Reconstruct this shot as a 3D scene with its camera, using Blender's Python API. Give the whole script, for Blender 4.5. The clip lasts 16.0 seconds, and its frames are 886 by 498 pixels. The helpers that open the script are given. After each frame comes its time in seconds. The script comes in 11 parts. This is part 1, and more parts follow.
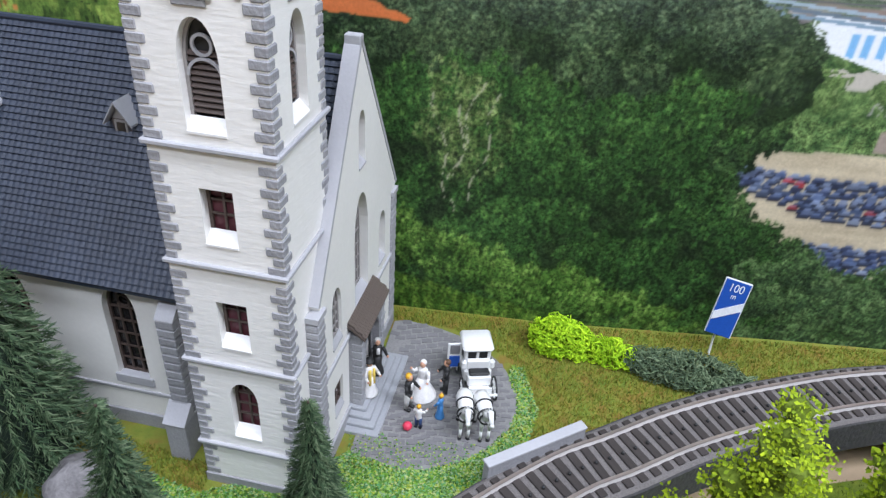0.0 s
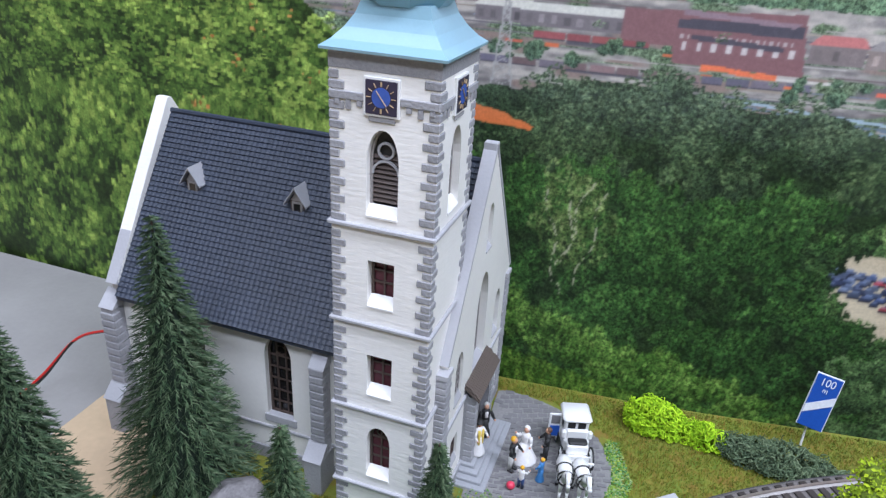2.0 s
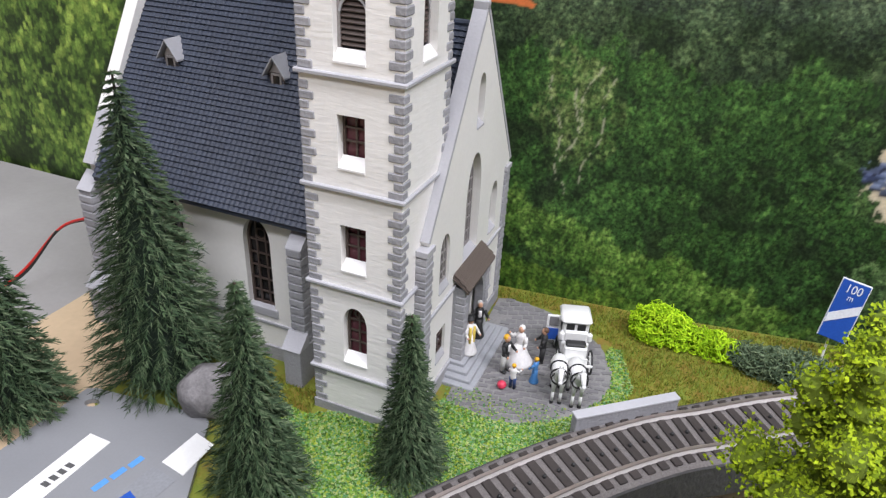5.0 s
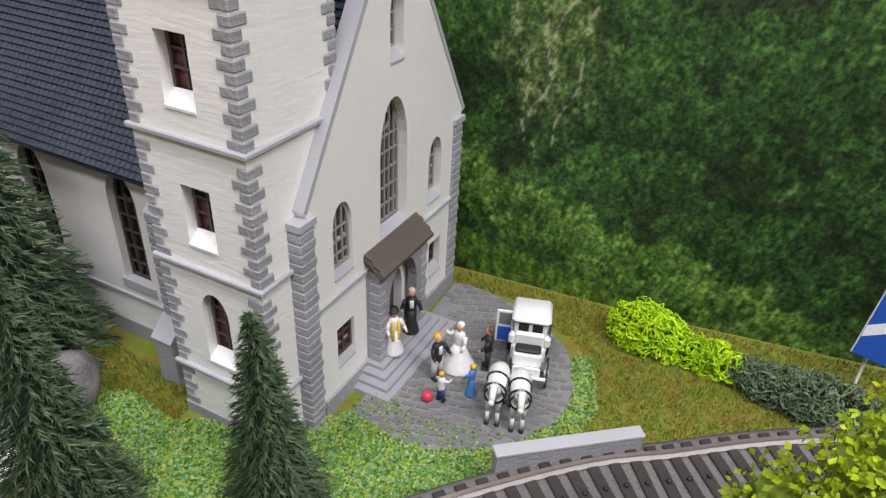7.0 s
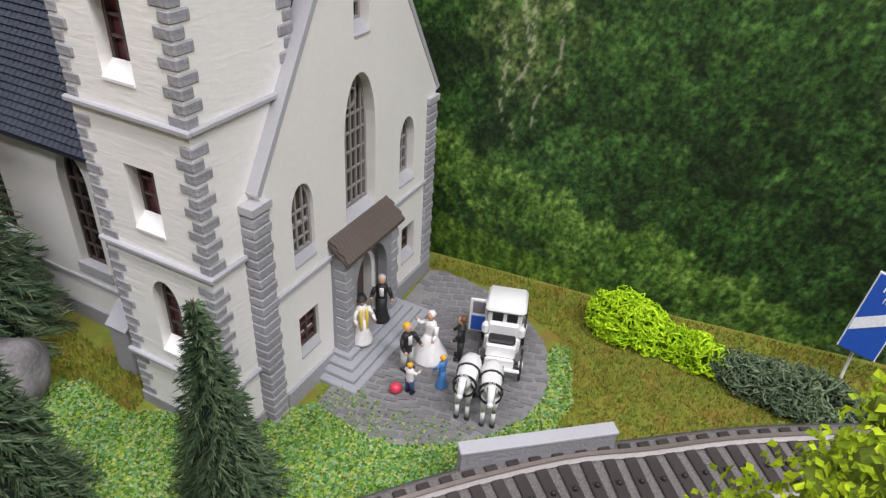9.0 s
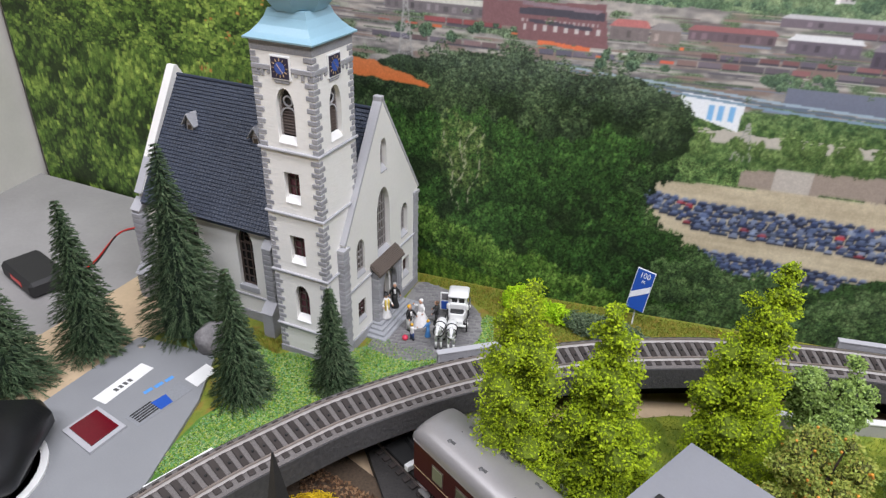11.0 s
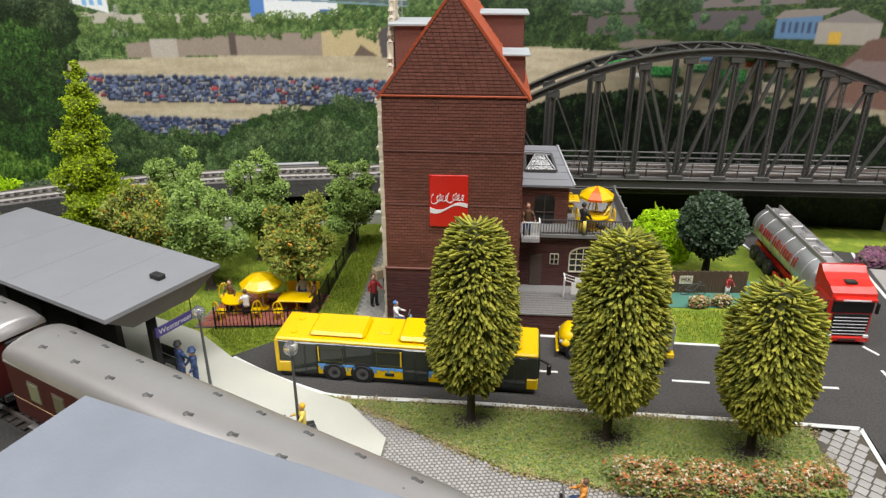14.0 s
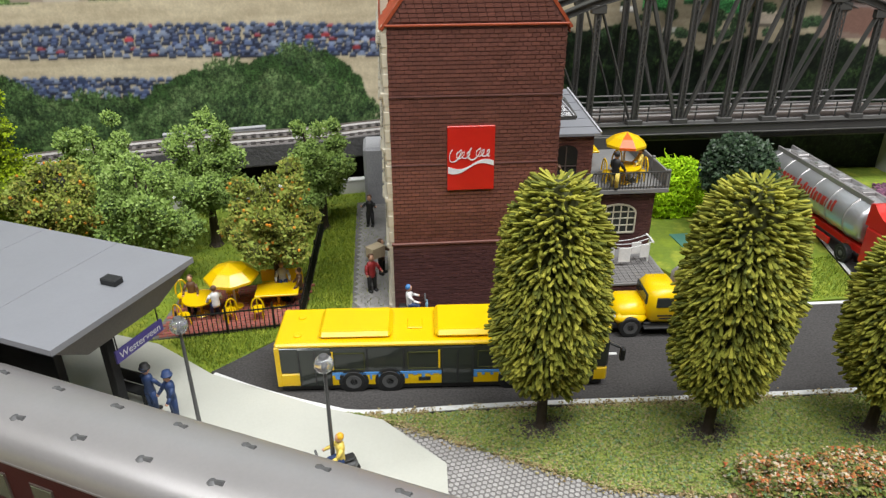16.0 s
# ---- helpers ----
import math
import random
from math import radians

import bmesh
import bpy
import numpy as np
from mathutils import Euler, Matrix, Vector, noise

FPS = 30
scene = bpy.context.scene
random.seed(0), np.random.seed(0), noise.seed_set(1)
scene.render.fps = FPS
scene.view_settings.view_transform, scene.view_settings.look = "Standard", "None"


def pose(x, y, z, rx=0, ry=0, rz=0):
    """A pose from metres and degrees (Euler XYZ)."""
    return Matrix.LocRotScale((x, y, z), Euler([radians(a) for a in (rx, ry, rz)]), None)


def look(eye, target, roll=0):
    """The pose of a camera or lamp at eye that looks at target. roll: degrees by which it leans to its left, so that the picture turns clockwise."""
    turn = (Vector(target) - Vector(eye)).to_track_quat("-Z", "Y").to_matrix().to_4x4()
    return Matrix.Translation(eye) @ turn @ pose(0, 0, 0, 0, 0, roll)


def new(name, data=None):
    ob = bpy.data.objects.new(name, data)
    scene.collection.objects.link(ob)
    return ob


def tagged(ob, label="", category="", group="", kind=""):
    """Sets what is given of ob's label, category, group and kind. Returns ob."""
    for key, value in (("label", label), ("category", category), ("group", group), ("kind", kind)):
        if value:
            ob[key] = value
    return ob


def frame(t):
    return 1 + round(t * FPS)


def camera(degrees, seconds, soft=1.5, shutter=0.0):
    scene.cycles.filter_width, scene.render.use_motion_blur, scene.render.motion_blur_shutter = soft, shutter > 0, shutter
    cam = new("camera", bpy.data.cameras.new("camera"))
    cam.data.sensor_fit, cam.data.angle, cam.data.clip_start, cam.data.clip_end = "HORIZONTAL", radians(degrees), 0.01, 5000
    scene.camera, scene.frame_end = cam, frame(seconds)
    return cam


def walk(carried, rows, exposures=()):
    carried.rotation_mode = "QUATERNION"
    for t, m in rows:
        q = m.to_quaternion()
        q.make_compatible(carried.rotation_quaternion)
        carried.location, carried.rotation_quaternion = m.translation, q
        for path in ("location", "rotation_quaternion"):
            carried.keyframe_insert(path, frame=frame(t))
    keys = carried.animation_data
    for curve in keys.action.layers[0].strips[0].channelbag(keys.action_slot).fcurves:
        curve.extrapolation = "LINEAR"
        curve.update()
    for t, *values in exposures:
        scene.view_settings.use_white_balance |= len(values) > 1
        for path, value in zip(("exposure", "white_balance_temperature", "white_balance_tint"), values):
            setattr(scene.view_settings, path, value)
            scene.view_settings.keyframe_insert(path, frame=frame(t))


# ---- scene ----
cam = camera(66.4, 16.0, soft=1.35)
PATH = [
    (0, (0.0046, 0.0026, 0.3634), (0.0084, 1.0972, -0.3387), 4.1),
    (0.5, (-0.0059, -0.0078, 0.3569), (-0.0540, 1.1070, -0.3094), 4.3),
    (1, (-0.0137, -0.0202, 0.3582), (-0.1229, 1.1200, -0.2561), 3.8),
    (1.5, (-0.0143, -0.0279, 0.3588), (-0.1618, 1.1213, -0.2314), 3.7),
    (2, (-0.0091, -0.0370, 0.3809), (-0.1736, 1.1187, -0.1898), 3.5),
    (2.5, (-0.0059, -0.0481, 0.3978), (-0.2093, 1.1226, -0.1294), 2.8),
    (3, (-0.0052, -0.0585, 0.4258), (-0.2288, 1.1278, -0.0565), 2.4),
    (3.5, (-0.0039, -0.0578, 0.4173), (-0.2399, 1.1362, -0.0390), 1.8),
    (4, (-0.0007, -0.0461, 0.3770), (-0.2223, 1.1343, -0.1209), 2.2),
    (4.5, (0.0039, -0.0370, 0.3517), (-0.2093, 1.1115, -0.2191), 2.8),
    (4.7, (0.0078, -0.0345, 0.3465), (-0.2080, 1.0966, -0.2568), 2.9),
    (6.8, (0.0416, 0.0234, 0.3146), (-0.2600, 1.0900, -0.3647), 2.9),
    (7, (0.0474, 0.0384, 0.3120), (-0.2613, 1.0985, -0.3750), 3.0),
    (7.5, (0.0527, 0.0559, 0.3068), (-0.2535, 1.1037, -0.3991), 3.2),
    (8, (0.0527, 0.0585, 0.3003), (-0.2509, 1.0966, -0.4206), 3.5),
    (8.5, (0.0533, 0.0585, 0.2990), (-0.2451, 1.0998, -0.4199), 3.6),
    (8.7, (0.0527, 0.0578, 0.3003), (-0.2418, 1.1024, -0.4160), 3.8),
    (10.8, (0.0923, -0.1229, 0.4147), (-0.1781, 0.9627, -0.2470), 2.5),
    (11, (0.1073, -0.1482, 0.4238), (-0.1618, 0.9477, -0.2217), 1.8),
    (11.5, (0.1930, -0.1996, 0.4167), (-0.0182, 0.9432, -0.1664), 0.7),
    (12, (0.2788, -0.2613, 0.3932), (0.2087, 0.9185, -0.1489), 0.2),
    (12.5, (0.3367, -0.2906, 0.3698), (0.4108, 0.8951, -0.1580), 0.9),
    (13, (0.3685, -0.3068, 0.3549), (0.5272, 0.8684, -0.1781), 1.3),
    (13.5, (0.3848, -0.3172, 0.3413), (0.5291, 0.8612, -0.1878), 0.8),
    (14, (0.4056, -0.3165, 0.3309), (0.5122, 0.8665, -0.1976), -0.0),
    (14.5, (0.4258, -0.3191, 0.3250), (0.5103, 0.8651, -0.2041), -0.2),
    (15, (0.4167, -0.3010, 0.3126), (0.5129, 0.8814, -0.2184), -0.9),
    (15.5, (0.3770, -0.2626, 0.3107), (0.5635, 0.8944, -0.2522), -1.0),
    (16, (0.3536, -0.2399, 0.3023), (0.6416, 0.8840, -0.2834), -0.2),
]
walk(cam, [(t, look(eye, target, roll)) for t, eye, target, roll in PATH],
     [(0, 0.22, 5950, 17), (1.5, 0.2, 5800, 17), (2.5, 0.12, 5700, 20.5), (3.7, 0.14, 5700, 21), (4.7, 0.2, 6350, 20), (7, 0.0, 6650, 20), (8.7, 0.0, 6650, 20),
      (11, 0.03, 6450, 19), (12, 0.0, 6750, 18), (13, 0.06, 7050, 14.5), (16, 0.04, 6750, 11.5)])

# A model railway at 1:87 in a lit exhibition room. Plans below are drawn in units of 6.5 mm (about 0.57 m of the prototype).
U = 0.0065
world = bpy.data.worlds.new("room_air")
scene.world = world
world.use_nodes = True
world.node_tree.nodes["Background"].inputs["Color"].default_value = (0.9, 0.95, 1.0, 1)
world.node_tree.nodes["Background"].inputs["Strength"].default_value = 0.003


def ceiling_lamp(x, y, z, sx, sy, power, colour):
    data = bpy.data.lights.new("ceiling_lamp", "AREA")
    data.shape, data.size, data.size_y, data.energy, data.color = "RECTANGLE", sx, sy, power, colour
    ob = new("ceiling_lamp", data)
    ob.location = (x, y, z)
    return ob


# rows of fluorescent tubes under the ceiling
ceiling_lamp(0.95, -0.30, 1.52, 1.2, 0.25, 27.5, (0.93, 0.97, 1.0))
ceiling_lamp(0.05, -0.75, 1.52, 1.2, 0.25, 18.0, (0.92, 0.97, 1.0))
ceiling_lamp(-0.55, -0.10, 1.52, 1.2, 0.25, 8.4, (0.92, 0.97, 1.0))
scene.view_settings.exposure = 0.0


# ---- materials ----
def mat(name, colour, rough=0.6, metal=0.0, fine=900.0, coarse=45.0, var=0.12, stain=0.12, bump=0.15, each=0.0, island=0.0, coat=0.0, spec=0.5):
    """A surface with grain and stains at two scales, fine relief and a variation from piece to piece."""
    m = bpy.data.materials.new(name)
    m.use_nodes = True
    t, link = m.node_tree, m.node_tree.links.new
    b = t.nodes["Principled BSDF"]
    b.inputs["Roughness"].default_value, b.inputs["Metallic"].default_value = rough, metal
    b.inputs["Coat Weight"].default_value, b.inputs["Specular IOR Level"].default_value = coat, spec
    co = t.nodes.new("ShaderNodeTexCoord")
    total = None
    small = None
    for scale, amount, detail in ((fine, var, 3.0), (coarse, stain, 4.0)):
        n = t.nodes.new("ShaderNodeTexNoise")
        n.inputs["Scale"].default_value, n.inputs["Detail"].default_value = scale, detail
        link(co.outputs["Object"], n.inputs["Vector"])
        small = small or n
        k = t.nodes.new("ShaderNodeMath")
        k.operation = "MULTIPLY_ADD"
        k.inputs[1].default_value, k.inputs[2].default_value = 3.0 * amount, (1.0 if total is None else 0.0) - 1.5 * amount
        link(n.outputs["Fac"], k.inputs[0])
        if total is not None:
            s = t.nodes.new("ShaderNodeMath")
            link(total, s.inputs[0])
            link(k.outputs[0], s.inputs[1])
            total = s.outputs[0]
        else:
            total = k.outputs[0]
    for amount, kind, socket in ((each, "ShaderNodeObjectInfo", "Random"), (island, "ShaderNodeNewGeometry", "Random Per Island")):
        if amount:
            o = t.nodes.new(kind)
            k = t.nodes.new("ShaderNodeMath")
            k.operation = "MULTIPLY_ADD"
            k.inputs[1].default_value, k.inputs[2].default_value = 2 * amount, -amount
            link(o.outputs[socket], k.inputs[0])
            s = t.nodes.new("ShaderNodeMath")
            link(total, s.inputs[0])
            link(k.outputs[0], s.inputs[1])
            total = s.outputs[0]
    h = t.nodes.new("ShaderNodeHueSaturation")
    h.inputs["Color"].default_value = (*colour, 1)
    link(total, h.inputs["Value"])
    link(h.outputs["Color"], b.inputs["Base Color"])
    if bump:
        p = t.nodes.new("ShaderNodeBump")
        p.inputs["Strength"].default_value, p.inputs["Distance"].default_value = bump, 0.0006
        link(small.outputs["Fac"], p.inputs["Height"])
        link(p.outputs["Normal"], b.inputs["Normal"])
    return m


def two_tone(name, a, b_, scale, rough=0.85, island=0.0, bump=0.3, third=None):
    """A ground or leaf colour that runs between two or three tones in patches."""
    m = mat(name, a, rough, fine=scale * 6, bump=bump, island=island)
    t, link = m.node_tree, m.node_tree.links.new
    h = next(n for n in t.nodes if n.type == "HUE_SAT")
    n = t.nodes.new("ShaderNodeTexNoise")
    n.inputs["Scale"].default_value, n.inputs["Detail"].default_value, n.inputs["Roughness"].default_value = scale, 5.0, 0.65
    link(next(k for k in t.nodes if k.type == "TEX_COORD").outputs["Object"], n.inputs["Vector"])
    r = t.nodes.new("ShaderNodeValToRGB")
    r.color_ramp.elements[0].position, r.color_ramp.elements[1].position = 0.36, 0.64
    r.color_ramp.elements[0].color, r.color_ramp.elements[1].color = (*a, 1), (*b_, 1)
    if third:
        e = r.color_ramp.elements.new(0.5)
        e.color = (*third, 1)
    link(n.outputs["Fac"], r.inputs["Fac"])
    link(r.outputs["Color"], h.inputs["Color"])
    return m


def island_tones(name, tones, rough=0.8, bump=0.0, sheen=0.3):
    """Flakes, leaves or blooms, each of one of several tones."""
    m = mat(name, tones[0], rough, var=0.1, stain=0.15, bump=bump, spec=sheen)
    t, link = m.node_tree, m.node_tree.links.new
    h = next(n for n in t.nodes if n.type == "HUE_SAT")
    g = t.nodes.new("ShaderNodeNewGeometry")
    r = t.nodes.new("ShaderNodeValToRGB")
    r.color_ramp.interpolation = "CONSTANT"
    r.color_ramp.elements[0].color = (*tones[0], 1)
    r.color_ramp.elements[1].position, r.color_ramp.elements[1].color = 1 / len(tones), (*tones[1], 1)
    for k, c in enumerate(tones[2:], 2):
        e = r.color_ramp.elements.new(k / len(tones))
        e.color = (*c, 1)
    link(g.outputs["Random Per Island"], r.inputs["Fac"])
    link(r.outputs["Color"], h.inputs["Color"])
    return m


def plaster(name, colour, relief=0.3):
    """Cast white plaster with faint horizontal stone courses in relief."""
    m = mat(name, colour, 0.62, fine=500, coarse=30, var=0.03, stain=0.05, bump=0.0)
    t, link = m.node_tree, m.node_tree.links.new
    co = next(k for k in t.nodes if k.type == "TEX_COORD")
    mp = t.nodes.new("ShaderNodeMapping")
    mp.inputs["Scale"].default_value = (90, 90, 420)
    n = t.nodes.new("ShaderNodeTexNoise")
    n.inputs["Scale"].default_value, n.inputs["Detail"].default_value, n.inputs["Distortion"].default_value = 1.6, 3.0, 0.4
    p = t.nodes.new("ShaderNodeBump")
    p.inputs["Strength"].default_value, p.inputs["Distance"].default_value = relief, 0.0006
    link(co.outputs["Object"], mp.inputs["Vector"])
    link(mp.outputs["Vector"], n.inputs["Vector"])
    link(n.outputs["Fac"], p.inputs["Height"])
    link(p.outputs["Normal"], t.nodes["Principled BSDF"].inputs["Normal"])
    return m


def glass(name, tint, rough=0.08):
    m = mat(name, tint, rough, var=0.02, stain=0.1, bump=0.0)
    return m


WHITE = plaster("white_plaster", (0.87, 0.855, 0.81))
SMOOTHWHITE = plaster("smooth_white_plaster", (0.85, 0.835, 0.79), 0.08)
SILL = mat("white_sill_paint", (0.85, 0.84, 0.82), 0.5, var=0.03, stain=0.04)
STONE = mat("grey_stone", (0.33, 0.33, 0.345), 0.75, var=0.14, stain=0.14, bump=0.6, each=0.10)
LEDGE = mat("grey_ledge_stone", (0.42, 0.42, 0.44), 0.65, var=0.06, stain=0.08)
TERRACE = mat("grey_terrace_screed", (0.20, 0.195, 0.19), 0.8, var=0.08, stain=0.12)
COPING = mat("light_grey_coping", (0.44, 0.44, 0.46), 0.6, var=0.05, stain=0.06)
SLATE = mat("blue_black_roof_tile", (0.034, 0.044, 0.068), 0.5, var=0.1, stain=0.15, island=0.12)
DOME = mat("pale_blue_dome_plastic", (0.28, 0.47, 0.56), 0.32, var=0.03, stain=0.05, bump=0.04)
BROWN = mat("brown_window_plastic", (0.085, 0.06, 0.05), 0.5, var=0.1, stain=0.1)
GREYFRAME = mat("grey_tracery_plastic", (0.32, 0.30, 0.29), 0.5, var=0.08)
DARKGLASS = glass("dark_window_glass", (0.02, 0.018, 0.018))
STAINED = island_tones("stained_glass", [(0.10, 0.06, 0.04), (0.22, 0.14, 0.05), (0.12, 0.04, 0.05), (0.05, 0.05, 0.06), (0.09, 0.07, 0.05)], 0.25)
CLOCKBLUE = mat("blue_clock_dial", (0.05, 0.11, 0.42), 0.35)
CLOCKDARK = mat("dark_clock_ground", (0.035, 0.03, 0.06), 0.4)
GOLD = mat("gilt_paint", (0.62, 0.46, 0.27), 0.4, metal=0.3)
PORCHTILE = mat("brown_porch_tile", (0.11, 0.085, 0.07), 0.6, island=0.2)
STEP = mat("grey_step_stone", (0.33, 0.34, 0.36), 0.6, var=0.08)
PAVER = mat("dark_grey_paving", (0.185, 0.18, 0.185), 0.8, var=0.12, stain=0.10, bump=0.3, each=0.05, island=0.06)
PAVEBED = mat("paving_joint", (0.23, 0.225, 0.22), 0.9, var=0.2)
TURF = two_tone("olive_turf", (0.14, 0.19, 0.018), (0.22, 0.15, 0.024), 95, third=(0.19, 0.21, 0.024), bump=0.8)
FLOCK = two_tone("green_flock", (0.06, 0.17, 0.02), (0.13, 0.27, 0.04), 130, bump=0.9)
LAWN = two_tone("bright_lawn", (0.20, 0.27, 0.018), (0.30, 0.34, 0.035), 60, third=(0.15, 0.22, 0.02), bump=0.8)
FLAKES = island_tones("clover_flakes", [(0.09, 0.22, 0.02), (0.17, 0.34, 0.04), (0.26, 0.42, 0.08), (0.10, 0.28, 0.10), (0.06, 0.13, 0.02), (0.30, 0.38, 0.04), (0.16, 0.32, 0.12), (0.40, 0.46, 0.16), (0.28, 0.40, 0.20)])
BLADES = island_tones("grass_fibres", [(0.18, 0.26, 0.018), (0.27, 0.34, 0.03), (0.35, 0.40, 0.05), (0.12, 0.18, 0.02)])
BLADES2 = island_tones("olive_grass_fibres", [(0.17, 0.22, 0.02), (0.25, 0.27, 0.03), (0.28, 0.19, 0.035), (0.11, 0.16, 0.018), (0.30, 0.26, 0.04), (0.21, 0.26, 0.025)])
VERGE = two_tone("grey_green_verge", (0.16, 0.21, 0.05), (0.34, 0.30, 0.12), 120, bump=0.8)
STRAW = island_tones("dry_straw_foam", [(0.46, 0.38, 0.20), (0.34, 0.26, 0.12), (0.24, 0.17, 0.08), (0.40, 0.36, 0.16)])
VERGEFLAKES = island_tones("verge_flakes", [(0.19, 0.26, 0.05), (0.26, 0.32, 0.08), (0.34, 0.35, 0.10), (0.14, 0.20, 0.055), (0.18, 0.27, 0.13), (0.30, 0.33, 0.07), (0.36, 0.32, 0.15), (0.22, 0.29, 0.06)])
BOARD = mat("bare_plywood", (0.60, 0.45, 0.29), 0.65, fine=300, var=0.06, stain=0.1)
WALLWHITE = mat("off_white_wall_paint", (0.64, 0.62, 0.57), 0.8, fine=300, coarse=9, var=0.03, stain=0.22)
RAILTOP = mat("nickel_silver_rail", (0.55, 0.46, 0.42), 0.3, metal=0.8, var=0.08)
RAILSIDE = mat("white_rail_side", (0.72, 0.68, 0.65), 0.4, metal=0.2, var=0.1)
PAPER = mat("crumpled_grey_paper", (0.31, 0.30, 0.29), 0.85, fine=300, coarse=18, var=0.04, stain=0.14, bump=0.25)
ROOMWALL = mat("grey_room_paint", (0.10, 0.10, 0.10), 0.8, var=0.03, stain=0.1)
SLEEPER = mat("dark_sleeper_plastic", (0.042, 0.034, 0.031), 0.65, var=0.15, each=0.12)
BALLAST = mat("dark_grey_ballast", (0.165, 0.150, 0.142), 0.85, fine=1500, var=0.35, bump=0.9)
BEDSIDE = mat("coarse_dark_roadbed", (0.055, 0.053, 0.053), 0.5, fine=520, var=0.35, bump=1.0)
DARKBALLAST = mat("black_brown_ballast", (0.036, 0.033, 0.031), 0.8, fine=700, var=0.35, stain=0.2, bump=1.0)
DIMPANE = mat("dim_green_window_pane", (0.13, 0.14, 0.09), 0.2, var=0.1, stain=0.3, bump=0.0)
CONCRETE = mat("pale_concrete", (0.46, 0.45, 0.42), 0.8, var=0.06, stain=0.1)
# flat black for boards that stand in for deep shade
SHADEBLACK = mat("black_shade_board", (0.012, 0.012, 0.013), 0.9)
ASPHALT = mat("dark_asphalt", (0.056, 0.052, 0.050), 0.9, fine=1000, coarse=60, var=0.5, stain=0.10, bump=0.5)
LINE = mat("white_road_paint", (0.72, 0.72, 0.70), 0.6, var=0.1)
PLATFORM = mat("pale_platform_card", (0.50, 0.50, 0.44), 0.8, var=0.03, stain=0.05)
HEX = mat("grey_hexagon_paving", (0.345, 0.33, 0.315), 0.75, each=0.1, island=0.12)
SOIL = mat("dark_damp_soil", (0.085, 0.072, 0.056), 0.95, var=0.3)
HEXBED = mat("dark_paving_joint", (0.165, 0.155, 0.15), 0.9)
# the house base's own plum; also darkens the annex brick that lies in shade
PLUMBRICK = mat("plum_and_shaded_brick", (0.095, 0.036, 0.034), 0.6, var=0.12, stain=0.10, bump=0.25, island=0.14)
BRICK = mat("red_brown_brick", (0.180, 0.066, 0.050), 0.5, var=0.12, stain=0.10, bump=0.25, each=0.14, island=0.14)
MORTAR = mat("dark_brick_joint", (0.115, 0.045, 0.036), 0.8, var=0.15)
REDTILE = mat("orange_red_roof_tile", (0.36, 0.065, 0.022), 0.5, island=0.12)
STUCCO = mat("cream_stucco", (0.62, 0.56, 0.44), 0.65, var=0.05, stain=0.12)
ZINC = mat("pale_zinc_sheet", (0.42, 0.45, 0.47), 0.45, var=0.04)
GREYROOF = mat("grey_card_roof", (0.235, 0.24, 0.26), 0.55, fine=700, var=0.03, stain=0.05, bump=0.05)
IRON = mat("dark_grey_bridge_iron", (0.068, 0.066, 0.062), 0.5, var=0.08, stain=0.1)
BLACK = mat("black_plastic", (0.012, 0.012, 0.013), 0.35)
SOFTBLACK = mat("matt_black_plastic", (0.02, 0.02, 0.02), 0.6)
YELLOW = mat("bus_yellow_plastic", (0.82, 0.52, 0.002), 0.34, var=0.02, stain=0.03, bump=0.02, coat=0.12)
BLUE = mat("light_blue_print", (0.10, 0.32, 0.70), 0.4)
SMOKE = glass("smoked_glazing", (0.035, 0.04, 0.035), 0.06)
TYRE = mat("black_tyre", (0.015, 0.015, 0.015), 0.7)
RIM = mat("grey_rim", (0.10, 0.10, 0.10), 0.4)
SILVER = mat("silver_coach_roof", (0.44, 0.42, 0.415), 0.38, metal=0.6, var=0.03, stain=0.06, bump=0.04)
CHROME = mat("brushed_tank_metal", (0.62, 0.62, 0.63), 0.33, metal=0.75, var=0.03)
MAROON = mat("maroon_coach_side", (0.0638, 0.009, 0.009), 0.4)
CREAM = mat("cream_window_blind", (0.62, 0.58, 0.45), 0.6)
PRINTRED = mat("dull_red_print", (0.36, 0.035, 0.025), 0.4, var=0.1)
RED = mat("bright_red_plastic", (0.62, 0.02, 0.012), 0.3, var=0.03, coat=0.12)
WHITEP = mat("white_plastic", (0.82, 0.82, 0.80), 0.4, var=0.03)
SIGNBLUE = mat("blue_sign", (0.02, 0.09, 0.42), 0.4)
SIGNWHITE = mat("white_sign_print", (0.8, 0.82, 0.85), 0.4)
VIOLET = mat("violet_blue_sign", (0.09, 0.07, 0.30), 0.5)
SKIN = mat("flesh_paint", (0.62, 0.34, 0.22), 0.5)
HAIR = mat("yellow_hair_paint", (0.78, 0.42, 0.02), 0.5)
BRUNETTE = mat("brown_hair_paint", (0.12, 0.06, 0.03), 0.5)
FIRGREEN = island_tones("fir_needles", [(0.040, 0.078, 0.034), (0.062, 0.110, 0.050), (0.095, 0.150, 0.070), (0.028, 0.055, 0.025), (0.14, 0.19, 0.10)], 0.7)
BARK = mat("dark_bark", (0.05, 0.036, 0.025), 0.85, fine=500, var=0.3, bump=0.7)
FIRCORE = mat("shaded_fir_core", (0.014, 0.028, 0.016), 0.95, var=0.3)
FRUITCORE = mat("shaded_ochre_green_foam", (0.09, 0.10, 0.02), 0.9, fine=600, var=0.3, bump=1.0)
